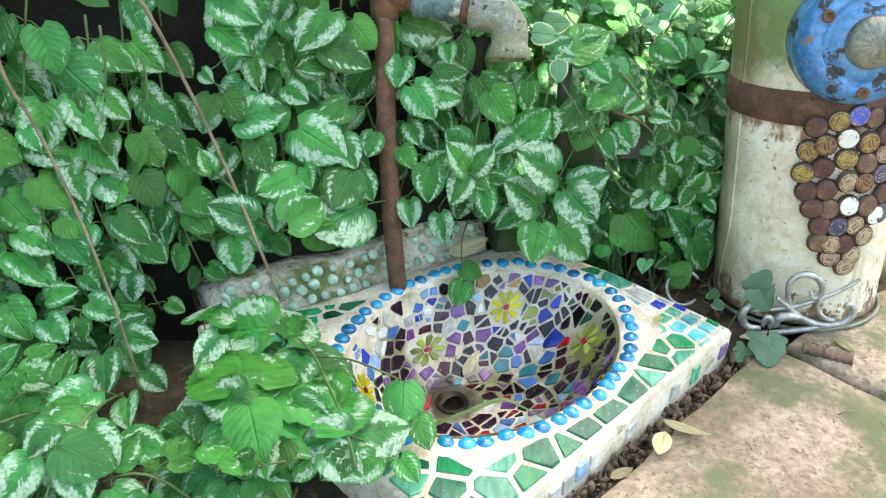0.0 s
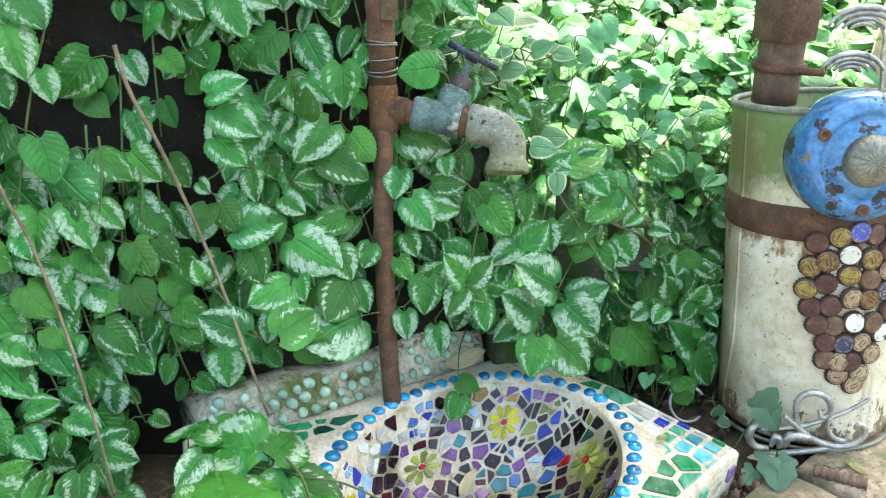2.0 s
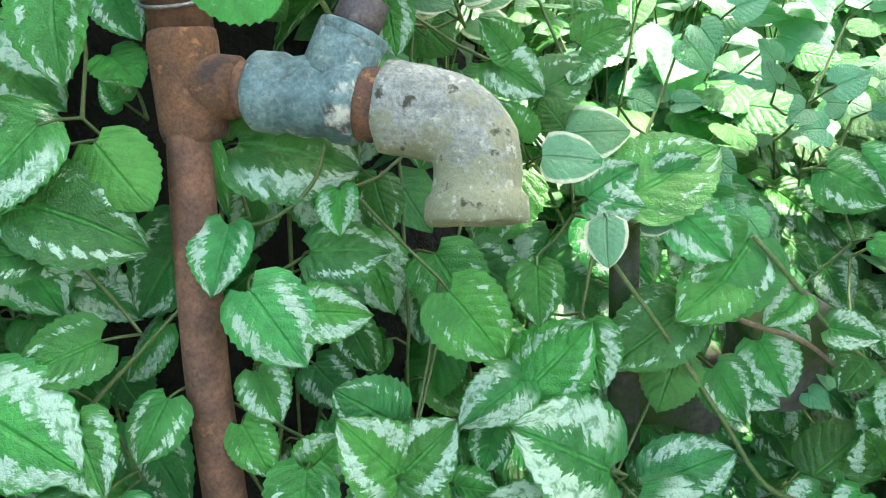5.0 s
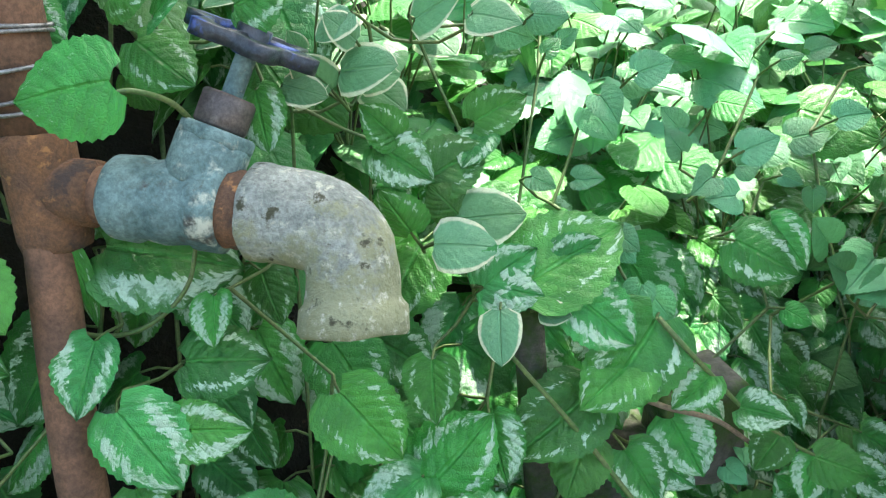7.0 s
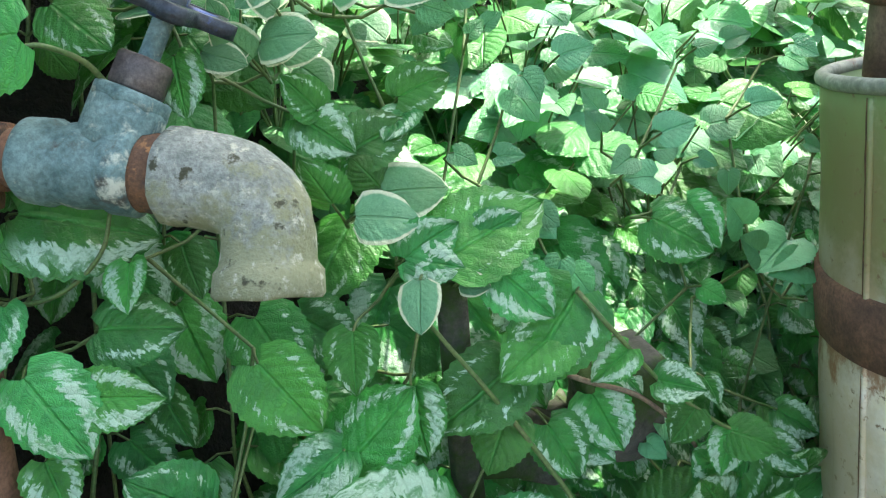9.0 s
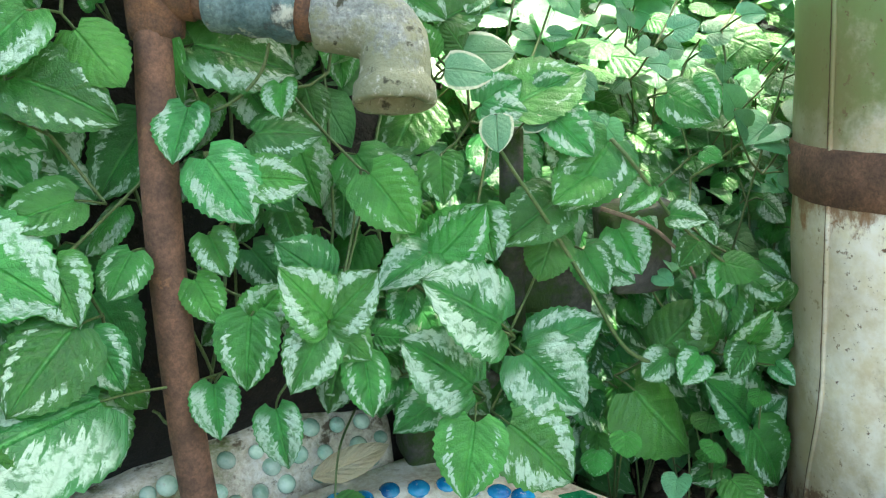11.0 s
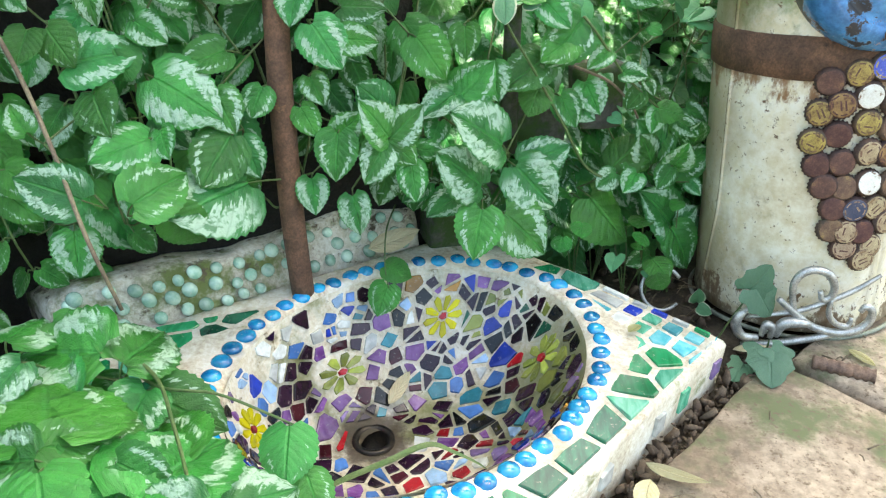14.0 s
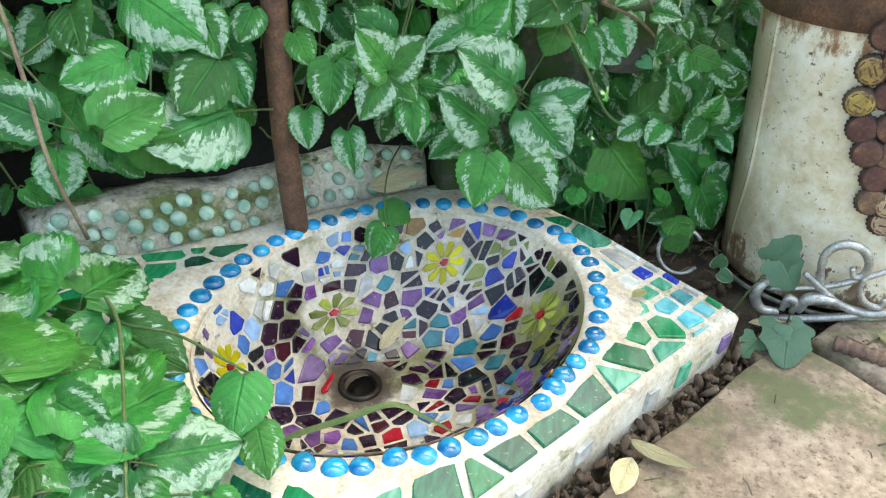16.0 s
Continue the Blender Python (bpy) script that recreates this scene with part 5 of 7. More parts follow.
shoot([
    ("N", (-0.289, 0.009, 0.415), (-0.249, 0.016, 0.434)),
    ("N", (-0.282, 0.003, 0.367), (-0.247, -0.001, 0.339)),
    ("G", (-0.299, -0.015, 0.319), (-0.283, -0.025, 0.310)),
    ("G", (-0.291, -0.015, 0.291), (-0.294, -0.037, 0.269)),
    ("N", (-0.280, 0.010, 0.399), (-0.232, 0.011, 0.372)),
    ("N", (-0.246, 0.010, 0.327), (-0.236, -0.006, 0.296)),
    ("N", (-0.213, 0.019, 0.294), (-0.185, 0.014, 0.279)),
    ("G", (-0.277, -0.010, 0.292), (-0.255, -0.021, 0.265)),
    ("G", (-0.233, 0.008, 0.278), (-0.213, -0.015, 0.251)),
    ("N", (-0.266, -0.011, 0.261), (-0.211, 0.001, 0.278)),
])
shoot([
    ("G", (-0.240, -0.024, 0.241), (-0.217, -0.058, 0.219)),
    ("N", (-0.279, -0.069, 0.221), (-0.295, -0.062, 0.242)),
    ("N", (-0.221, -0.111, 0.183), (-0.269, -0.117, 0.206)),
    ("N", (-0.151, 0.076, 0.442), (-0.147, 0.054, 0.396)),
    ("G", (-0.191, 0.048, 0.384), (-0.186, 0.041, 0.419)),
    ("N", (-0.163, 0.058, 0.375), (-0.192, 0.022, 0.340)),
    ("G", (-0.140, 0.067, 0.364), (-0.113, 0.056, 0.332)),
    ("N", (-0.171, 0.048, 0.338), (-0.113, 0.054, 0.321)),
    ("N", (-0.171, 0.043, 0.313), (-0.195, 0.017, 0.321)),
    ("N", (-0.144, 0.044, 0.265), (-0.174, 0.013, 0.258)),
])
shoot([
    ("N", (-0.197, 0.004, 0.249), (-0.139, -0.004, 0.218)),
    ("N", (-0.148, 0.017, 0.233), (-0.127, -0.003, 0.206)),
    ("G", (-0.182, -0.033, 0.215), (-0.170, -0.055, 0.199)),
    ("N", (-0.190, -0.041, 0.210), (-0.224, -0.078, 0.205)),
    ("N", (-0.132, 0.001, 0.200), (-0.146, -0.049, 0.177)),
    ("N", (-0.125, 0.007, 0.192), (-0.105, -0.000, 0.163)),
    ("N", (-0.189, -0.092, 0.172), (-0.157, -0.051, 0.188)),
    ("G", (-0.164, -0.078, 0.157), (-0.141, -0.064, 0.124)),
    ("N", (-0.088, 0.117, 0.352), (-0.024, 0.134, 0.336)),
    ("N", (-0.083, 0.083, 0.316), (-0.088, 0.059, 0.287)),
])
shoot([
    ("N", (-0.045, 0.096, 0.298), (-0.002, 0.099, 0.300)),
    ("N", (-0.067, 0.064, 0.288), (-0.038, 0.054, 0.250)),
    ("N", (-0.044, 0.071, 0.273), (-0.008, 0.073, 0.276)),
    ("N", (-0.073, 0.071, 0.236), (-0.058, 0.058, 0.213)),
    ("N", (-0.112, 0.044, 0.233), (-0.117, 0.015, 0.216)),
    ("G", (-0.081, 0.060, 0.209), (-0.064, 0.049, 0.185)),
    ("N", (-0.044, 0.054, 0.187), (-0.046, 0.031, 0.147)),
    ("G", (-0.045, 0.062, 0.181), (-0.023, 0.061, 0.206)),
    ("N", (-0.118, -0.007, 0.157), (-0.160, -0.082, 0.165)),
    ("N", (-0.072, 0.052, 0.138), (-0.065, 0.033, 0.110)),
])
shoot([
    ("P", (0.009, 0.175, 0.436), (0.008, 0.165, 0.449)),
    ("P", (0.004, 0.157, 0.424), (0.026, 0.156, 0.417)),
    ("P", (0.029, 0.174, 0.419), (0.047, 0.178, 0.423)),
    ("P", (0.034, 0.189, 0.418), (0.056, 0.194, 0.422)),
    ("P", (0.005, 0.163, 0.418), (0.026, 0.169, 0.425)),
    ("N", (-0.030, 0.110, 0.328), (-0.027, 0.092, 0.310)),
    ("N", (0.025, 0.120, 0.266), (0.057, 0.112, 0.228)),
    ("N", (0.001, 0.077, 0.205), (-0.022, 0.057, 0.235)),
    ("N", (0.004, 0.063, 0.182), (-0.016, 0.048, 0.220)),
    ("N", (0.005, 0.065, 0.180), (0.036, 0.069, 0.212)),
])
shoot([
    ("N", (0.005, 0.065, 0.180), (0.030, 0.057, 0.157)),
    ("N", (0.002, 0.062, 0.178), (-0.015, 0.033, 0.148)),
    ("N", (0.031, 0.083, 0.163), (0.056, 0.078, 0.163)),
    ("N", (0.026, 0.068, 0.153), (0.034, 0.051, 0.121)),
    ("N", (-0.030, 0.047, 0.124), (-0.020, 0.031, 0.090)),
    ("P", (0.059, 0.231, 0.454), (0.081, 0.233, 0.450)),
    ("P", (0.090, 0.254, 0.445), (0.115, 0.252, 0.442)),
    ("V", (0.114, 0.262, 0.436), (0.098, 0.228, 0.420)),
    ("N", (0.092, 0.216, 0.388), (0.121, 0.228, 0.403)),
    ("N", (0.044, 0.179, 0.385), (0.074, 0.175, 0.367)),
])
shoot([
    ("N", (0.097, 0.215, 0.381), (0.086, 0.189, 0.373)),
    ("N", (0.069, 0.186, 0.364), (0.099, 0.200, 0.380)),
    ("G", (0.085, 0.182, 0.344), (0.074, 0.174, 0.364)),
    ("P", (0.084, 0.181, 0.341), (0.121, 0.185, 0.344)),
    ("G", (0.061, 0.166, 0.340), (0.049, 0.158, 0.366)),
    ("P", (0.073, 0.168, 0.332), (0.108, 0.170, 0.330)),
    ("N", (0.099, 0.166, 0.308), (0.127, 0.178, 0.327)),
    ("N", (0.100, 0.167, 0.307), (0.132, 0.163, 0.304)),
    ("P", (0.110, 0.147, 0.303), (0.110, 0.126, 0.282)),
    ("N", (0.072, 0.143, 0.274), (0.074, 0.124, 0.245)),
])
shoot([
    ("N", (0.101, 0.149, 0.234), (0.110, 0.131, 0.201)),
    ("N", (0.064, 0.126, 0.208), (0.036, 0.097, 0.195)),
    ("N", (0.064, 0.124, 0.199), (0.104, 0.136, 0.239)),
    ("N", (0.050, 0.115, 0.182), (0.045, 0.094, 0.164)),
    ("N", (0.117, 0.110, 0.162), (0.068, 0.082, 0.205)),
    ("N", (0.098, 0.094, 0.121), (0.057, 0.070, 0.165)),
    ("N", (0.080, 0.113, 0.105), (0.046, 0.080, 0.091)),
    ("N", (0.100, 0.080, 0.100), (0.093, 0.053, 0.057)),
    ("V", (0.139, 0.289, 0.458), (0.183, 0.272, 0.427)),
    ("V", (0.131, 0.257, 0.418), (0.146, 0.259, 0.432)),
])
shoot([
    ("V", (0.186, 0.271, 0.402), (0.223, 0.279, 0.412)),
    ("V", (0.163, 0.254, 0.392), (0.184, 0.232, 0.368)),
    ("V", (0.124, 0.211, 0.356), (0.151, 0.202, 0.347)),
    ("V", (0.172, 0.209, 0.322), (0.195, 0.194, 0.308)),
    ("N", (0.137, 0.186, 0.313), (0.163, 0.191, 0.325)),
    ("N", (0.123, 0.175, 0.306), (0.175, 0.201, 0.331)),
    ("N", (0.149, 0.173, 0.299), (0.181, 0.167, 0.272)),
    ("P", (0.130, 0.163, 0.295), (0.146, 0.156, 0.295)),
    ("V", (0.186, 0.196, 0.279), (0.172, 0.173, 0.273)),
    ("N", (0.194, 0.188, 0.277), (0.165, 0.153, 0.237)),
])
shoot([
    ("V", (0.195, 0.188, 0.269), (0.224, 0.184, 0.268)),
    ("N", (0.170, 0.185, 0.263), (0.150, 0.165, 0.288)),
    ("N", (0.183, 0.179, 0.258), (0.155, 0.150, 0.244)),
    ("N", (0.156, 0.173, 0.236), (0.119, 0.137, 0.214)),
    ("G", (0.155, 0.167, 0.209), (0.142, 0.142, 0.185)),
    ("N", (0.178, 0.175, 0.196), (0.199, 0.164, 0.167)),
    ("N", (0.194, 0.181, 0.187), (0.218, 0.173, 0.171)),
    ("N", (0.134, 0.123, 0.133), (0.180, 0.120, 0.086)),
    ("N", (0.144, 0.146, 0.127), (0.194, 0.157, 0.148)),
    ("N", (0.125, 0.100, 0.087), (0.175, 0.099, 0.043)),
])
shoot([
    ("V", (0.276, 0.310, 0.399), (0.304, 0.311, 0.405)),
    ("V", (0.211, 0.252, 0.357), (0.196, 0.246, 0.381)),
    ("V", (0.250, 0.266, 0.353), (0.288, 0.276, 0.365)),
    ("V", (0.229, 0.248, 0.342), (0.208, 0.219, 0.336)),
    ("V", (0.273, 0.264, 0.337), (0.291, 0.254, 0.331)),
    ("N", (0.263, 0.244, 0.314), (0.284, 0.227, 0.295)),
    ("N", (0.242, 0.231, 0.308), (0.278, 0.224, 0.290)),
    ("G", (0.274, 0.231, 0.263), (0.287, 0.221, 0.259)),
    ("N", (0.221, 0.200, 0.222), (0.235, 0.189, 0.211)),
    ("N", (0.205, 0.190, 0.209), (0.223, 0.177, 0.178)),
])
shoot([
    ("N", (0.278, 0.221, 0.204), (0.287, 0.208, 0.194)),
    ("G", (0.249, 0.191, 0.110), (0.280, 0.195, 0.145)),
    ("G", (0.226, 0.173, 0.078), (0.276, 0.169, 0.022)),
    ("V", (0.338, 0.331, 0.389), (0.368, 0.318, 0.374)),
    ("V", (0.311, 0.299, 0.363), (0.349, 0.307, 0.369)),
    ("V", (0.312, 0.252, 0.278), (0.286, 0.230, 0.300)),
    ("V", (0.344, 0.263, 0.264), (0.299, 0.230, 0.271)),
    ("V", (0.349, 0.260, 0.240), (0.386, 0.258, 0.222)),
    ("N", (0.332, 0.240, 0.169), (0.359, 0.233, 0.154)),
    ("N", (0.307, 0.225, 0.154), (0.300, 0.200, 0.119)),
])
shoot([
    ("N", (0.327, 0.222, 0.098), (0.371, 0.232, 0.120)),
    ("N", (0.332, 0.200, 0.030), (0.365, 0.191, -0.016)),
    ("N", (0.336, 0.212, 0.028), (0.362, 0.214, 0.053)),
    ("N", (0.336, 0.213, 0.026), (0.295, 0.189, 0.082)),
    ("V", (0.374, 0.316, 0.345), (0.395, 0.321, 0.360)),
    ("V", (0.365, 0.293, 0.318), (0.387, 0.278, 0.305)),
])
sprawl([
    ("N", (-0.247, -0.217, 0.080), (-0.221, -0.226, 0.068)),
    ("N", (-0.224, -0.277, 0.090), (-0.219, -0.244, 0.078)),
    ("N", (-0.175, -0.351, 0.080), (-0.189, -0.362, 0.068)),
    ("N", (-0.197, -0.226, 0.070), (-0.238, -0.187, 0.058)),
    ("N", (-0.181, -0.199, 0.050), (-0.207, -0.214, 0.038)),
    ("G", (-0.168, -0.249, 0.070), (-0.160, -0.208, 0.058)),
    ("N", (-0.165, -0.299, 0.090), (-0.192, -0.314, 0.078)),
    ("G", (-0.129, -0.330, 0.070), (-0.140, -0.351, 0.058)),
    ("N", (-0.110, -0.256, 0.050), (-0.146, -0.209, 0.038)),
])
sprawl([
    ("N", (-0.093, -0.327, 0.060), (-0.064, -0.337, 0.048)),
    ("N", (-0.144, -0.375, 0.090), (-0.165, -0.375, 0.078)),
    ("N", (-0.259, -0.190, 0.100), (-0.262, -0.140, 0.088)),
    ("N", (-0.245, -0.149, 0.090), (-0.223, -0.153, 0.078)),
    ("G", (-0.170, -0.393, 0.100), (-0.170, -0.359, 0.088)),
    ("N", (-0.135, -0.286, 0.080), (-0.106, -0.292, 0.068)),
    ("N", (-0.047, -0.319, 0.050), (-0.066, -0.334, 0.038)),
    ("N", (-0.190, -0.185, 0.090), (-0.263, -0.174, 0.078)),
    ("N", (-0.175, -0.182, 0.080), (-0.166, -0.125, 0.068)),
])
sprawl([
    ("G", (-0.181, -0.287, 0.100), (-0.217, -0.214, 0.088)),
    ("N", (-0.175, -0.308, 0.100), (-0.216, -0.304, 0.088)),
    ("G", (-0.177, -0.298, 0.100), (-0.156, -0.279, 0.088)),
    ("G", (-0.167, -0.318, 0.100), (-0.147, -0.355, 0.088)),
    ("N", (-0.178, -0.311, 0.080), (-0.188, -0.354, 0.068)),
    ("N", (-0.150, -0.309, 0.080), (-0.137, -0.258, 0.068)),
    ("N", (-0.151, -0.292, 0.070), (-0.111, -0.321, 0.058)),
    ("N", (-0.155, -0.326, 0.070), (-0.144, -0.354, 0.058)),
    ("N", (-0.114, -0.306, 0.070), (-0.090, -0.234, 0.058)),
])
sprawl([
    ("N", (-0.072, -0.304, 0.060), (-0.030, -0.274, 0.048)),
    ("N", (-0.073, -0.314, 0.070), (-0.119, -0.318, 0.058)),
    ("N", (-0.156, -0.184, 0.050), (-0.109, -0.198, 0.038)),
    ("N", (-0.209, -0.179, 0.050), (-0.177, -0.208, 0.038)),
    ("N", (-0.071, -0.327, 0.060), (-0.092, -0.342, 0.048)),
    ("N", (-0.156, -0.190, 0.060), (-0.163, -0.228, 0.048)),
    ("G", (-0.037, -0.219, 0.060), (-0.035, -0.253, 0.048)),
    ("G", (-0.019, -0.246, 0.040), (-0.005, -0.270, 0.028)),
    ("N", (-0.233, -0.215, 0.100), (-0.246, -0.240, 0.088)),
])
sprawl([
    ("G", (-0.026, -0.307, 0.040), (-0.010, -0.318, 0.028)),
    ("N", (-0.108, -0.328, 0.050), (-0.128, -0.338, 0.038)),
    ("N", (-0.231, -0.216, 0.060), (-0.252, -0.229, 0.048)),
    ("N", (-0.210, -0.291, 0.040), (-0.185, -0.293, 0.028)),
    ("N", (-0.216, -0.297, 0.070), (-0.222, -0.320, 0.058)),
])
# leaves high behind the pipe
shoot([
    ("N", (-0.129, 0.120, 0.457), (-0.140, 0.105, 0.436)),
    ("N", (-0.151, 0.120, 0.434), (-0.131, 0.105, 0.414)),
    ("N", (-0.143, 0.130, 0.426), (-0.141, 0.115, 0.448)),
    ("G", (-0.152, 0.110, 0.401), (-0.128, 0.095, 0.388)),
    ("N", (-0.142, 0.100, 0.378), (-0.142, 0.085, 0.391)),
])
# leaves behind the tap's hand wheel
shoot([
    ("N", (-0.055, 0.150, 0.461), (-0.029, 0.138, 0.478)),
    ("N", (-0.067, 0.150, 0.450), (-0.038, 0.138, 0.430)),
    ("N", (-0.008, 0.150, 0.423), (-0.002, 0.138, 0.395)),
    ("G", (-0.012, 0.150, 0.464), (0.019, 0.138, 0.473)),
    ("N", (-0.076, 0.150, 0.472), (-0.048, 0.138, 0.478)),
    ("N", (0.054, 0.180, 0.389), (0.042, 0.168, 0.408)),
    ("N", (0.077, 0.190, 0.366), (0.068, 0.178, 0.348)),
])
shoot([
    ("P", (0.040, 0.170, 0.456), (0.023, 0.158, 0.446)),
    ("P", (0.041, 0.170, 0.442), (0.031, 0.158, 0.458)),
    ("P", (0.031, 0.170, 0.427), (0.060, 0.158, 0.433)),
    ("P", (0.025, 0.170, 0.418), (0.012, 0.158, 0.437)),
    ("P", (0.068, 0.190, 0.449), (0.093, 0.178, 0.463)),
    ("P", (0.098, 0.190, 0.450), (0.123, 0.178, 0.447)),
    ("V", (0.128, 0.200, 0.447), (0.158, 0.188, 0.445)),
])
# low leaves at the drum's foot
shoot([
    ("N", (0.266, 0.200, 0.124), (0.266, 0.180, 0.108)),
    ("N", (0.295, 0.200, 0.112), (0.278, 0.180, 0.153)),
    ("N", (0.305, 0.210, 0.136), (0.273, 0.190, 0.167)),
    ("N", (0.319, 0.200, 0.109), (0.329, 0.180, 0.143)),
    ("N", (0.316, 0.190, 0.114), (0.299, 0.170, 0.096)),
    ("N", (0.344, 0.220, 0.131), (0.346, 0.200, 0.163)),
    ("N", (0.252, 0.180, 0.107), (0.229, 0.160, 0.099)),
    ("N", (0.276, 0.180, 0.108), (0.260, 0.160, 0.093)),
    ("N", (0.339, 0.190, 0.096), (0.348, 0.170, 0.094)),
    ("V", (0.241, 0.200, 0.168), (0.258, 0.180, 0.164)),
])
# curtain of trailing stems behind them
for i in range(134):
    s = -0.85 + 1.21 * (i * 0.618034 % 1)
    z0 = 0.14 + 0.76 * ((i + rnd.random()) / 134) if s < 0.05 else rnd.uniform(0.12, 0.36)
    ln = rnd.uniform(0.12, 0.3)
    if s < -0.05 and z0 > 0.2 and rnd.random() < 0.12:
        continue
    if -0.34 < s < -0.06 and 0.28 < z0 < 0.62 and i % 5:      # the dark hollow beside the pipe
        continue
    drift = rnd.uniform(-0.35, 0.35)
    path = []
    n = 9
    for k in range(n):
        t = k / (n - 1)
        z = max(0.10 if -0.32 < s < 0.1 else 0.02, z0 - ln * t)
        path.append(bank_point(s + drift * ln * t, z, 0.008 + 0.026 * (i % 3) * (0.35 if s > -0.1 else 0.75) + 0.02 * math.sin(t * 2.4) + rnd.uniform(0, 0.01)) + Vector((0, 0, 0.006 * math.sin(6 * t + i))))
    trailing_plant(path, rnd.uniform(0.045, 0.06), rnd.uniform(0.046, 0.062), rnd, plain=0.2 if s < 0 else 0.12)
# fuller growth low down, away from the pipe
for i in range(16):
    s, z0, ln = -0.86 + 0.5 * (i + rnd.random()) / 16, 0.14 + 0.26 * (i * 0.618 % 1), rnd.uniform(0.12, 0.2)
    path = [bank_point(s + 0.25 * ln * t, max(0.02, z0 - ln * t), 0.03 + 0.04 * math.sin(2.4 * t)) for t in np.linspace(0, 1, 8)]
    trailing_plant(path, 0.045, rnd.uniform(0.044, 0.058), rnd, plain=0.2)
# more stems round the hollow beside the pipe
for i in range(7):
    s, z0, ln = rnd.uniform(-0.42, -0.2), rnd.uniform(0.34, 0.62), rnd.uniform(0.1, 0.2)
    path = [bank_point(s + 0.2 * ln * t, z0 - ln * t, 0.01 + 0.03 * math.sin(2.4 * t)) for t in np.linspace(0, 1, 8)]
    trailing_plant(path, 0.045, rnd.uniform(0.045, 0.058), rnd, plain=0.25)
# sprawling growth over the near corner of the slab
for i in range(10):
    a = Vector((rnd.uniform(-0.27, -0.09), rnd.uniform(-0.36, -0.16), rnd.uniform(0.0, 0.02)))
    if a.x + a.y > -0.31:
        continue
    d = Vector((rnd.uniform(-0.5, 0.6), rnd.uniform(-0.8, 0.2), 0)).normalized()
    path = [a + d * 0.09 * t + Vector((0, 0, 0.02 * math.sin(3.1 * t))) for t in np.linspace(0, 1, 6)]
    trailing_plant(path, 0.042, rnd.uniform(0.046, 0.056), rnd, plain=0.25, face=Vector((0.0, -0.4, 0.9)))
# small-leaved runners between the tap and the drum
for i in range(46):
    s = rnd.uniform(0.17, 0.62)
    z0 = rnd.uniform(0.1, 0.42)
    drift, ln = rnd.uniform(-0.4, 0.6), rnd.uniform(0.1, 0.2)
    path = [bank_point(s + drift * ln * t, max(0.02, z0 - ln * t), 0.02 + 0.03 * math.sin(t * 2.6)) for t in np.linspace(0, 1, 8)]
    trailing_plant(path, rnd.uniform(0.03, 0.042), rnd.uniform(0.03, 0.046), rnd, plain=0.25)
# low growth in front of the bank, left of the sink
for i in range(24):
    a = Vector((rnd.uniform(-0.62, -0.24), rnd.uniform(-0.36, -0.02), rnd.uniform(0.0, 0.06)))
    if a.y > -0.22 and a.x > -0.36:         # the mortar wall stays clear
        continue
    d = Vector((rnd.uniform(-0.6, 0.9), rnd.uniform(-0.8, 0.3), rnd.uniform(-0.5, 0.1))).normalized()
    ln = rnd.uniform(0.08, 0.18)
    path = [a + d * ln * t + Vector((0, 0, 0.03 * math.sin(3.1 * t))) for t in np.linspace(0, 1, 7)]
    trailing_plant(path, 0.042, rnd.uniform(0.042, 0.055), rnd, plain=0.15, face=Vector((0.05, -0.5, 0.85)))


def rosette(at_, count, size, meshes, rnd, name, label, category, group, spread=0.8):
    """A clump of long-stalked leaves."""
    plant = thing(name, label, category, group, at=at_)
    bm = bmesh.new()
    for k in range(count):
        a = rnd.uniform(0, 2 * math.pi)
        lean = rnd.uniform(0.2, 1.0) * spread
        h = rnd.uniform(0.05, 0.14)
        top = Vector((math.cos(a) * lean * h, math.sin(a) * lean * h, h))
        s = size * rnd.uniform(0.6, 1.2)
        stalk(bm, Vector(), top, (0, 0, 0.015), 0.0013)
        tip = Vector((math.cos(a), math.sin(a) - 0.5, rnd.uniform(-0.5, 0.1)))
        add_leaf(rnd.choice(meshes), Vector(at_) + top, tip, Vector((rnd.uniform(-0.4, 0.4), -0.45 + rnd.uniform(-0.3, 0.3), 0.8)), s, plant)
    tagged(part("stem", bm, M_STEM, plant), kind="stuff")
    return plant


for i in range(9):
    rosette(Vector((rnd.uniform(-0.5, -0.2), rnd.uniform(-0.5, -0.3), -0.066)), rnd.randint(4, 6), rnd.uniform(0.045, 0.06), NETTLE_PLAIN + NETTLE[:3], rnd, "bed_plant", "low leafy plant on dark soil beside the sink", "plant", "plants beside the sink", 0.7)
for i in range(170):
    s = rnd.uniform(0.16, 1.5)
    z = rnd.uniform(0.14, 0.7)
    rosette(bank_point(s, z, -0.01) , rnd.randint(5, 9), rnd.uniform(0.032, 0.052), VIOLA if rnd.random() < 0.7 else NETTLE_PLAIN, rnd, "violet_clump", "clump of heart-shaped blue-green leaves on thin stalks", "plant", "leafy clumps on the slope")
for i in range(9):
    rosette(bank_point(rnd.uniform(0.0, 0.2), rnd.uniform(0.34, 0.5), 0.02), rnd.randint(4, 7), rnd.uniform(0.036, 0.046), PERI, rnd, "periwinkle", "trailing plant with round pale green cream-edged leaves", "plant", "variegated trailing plants")

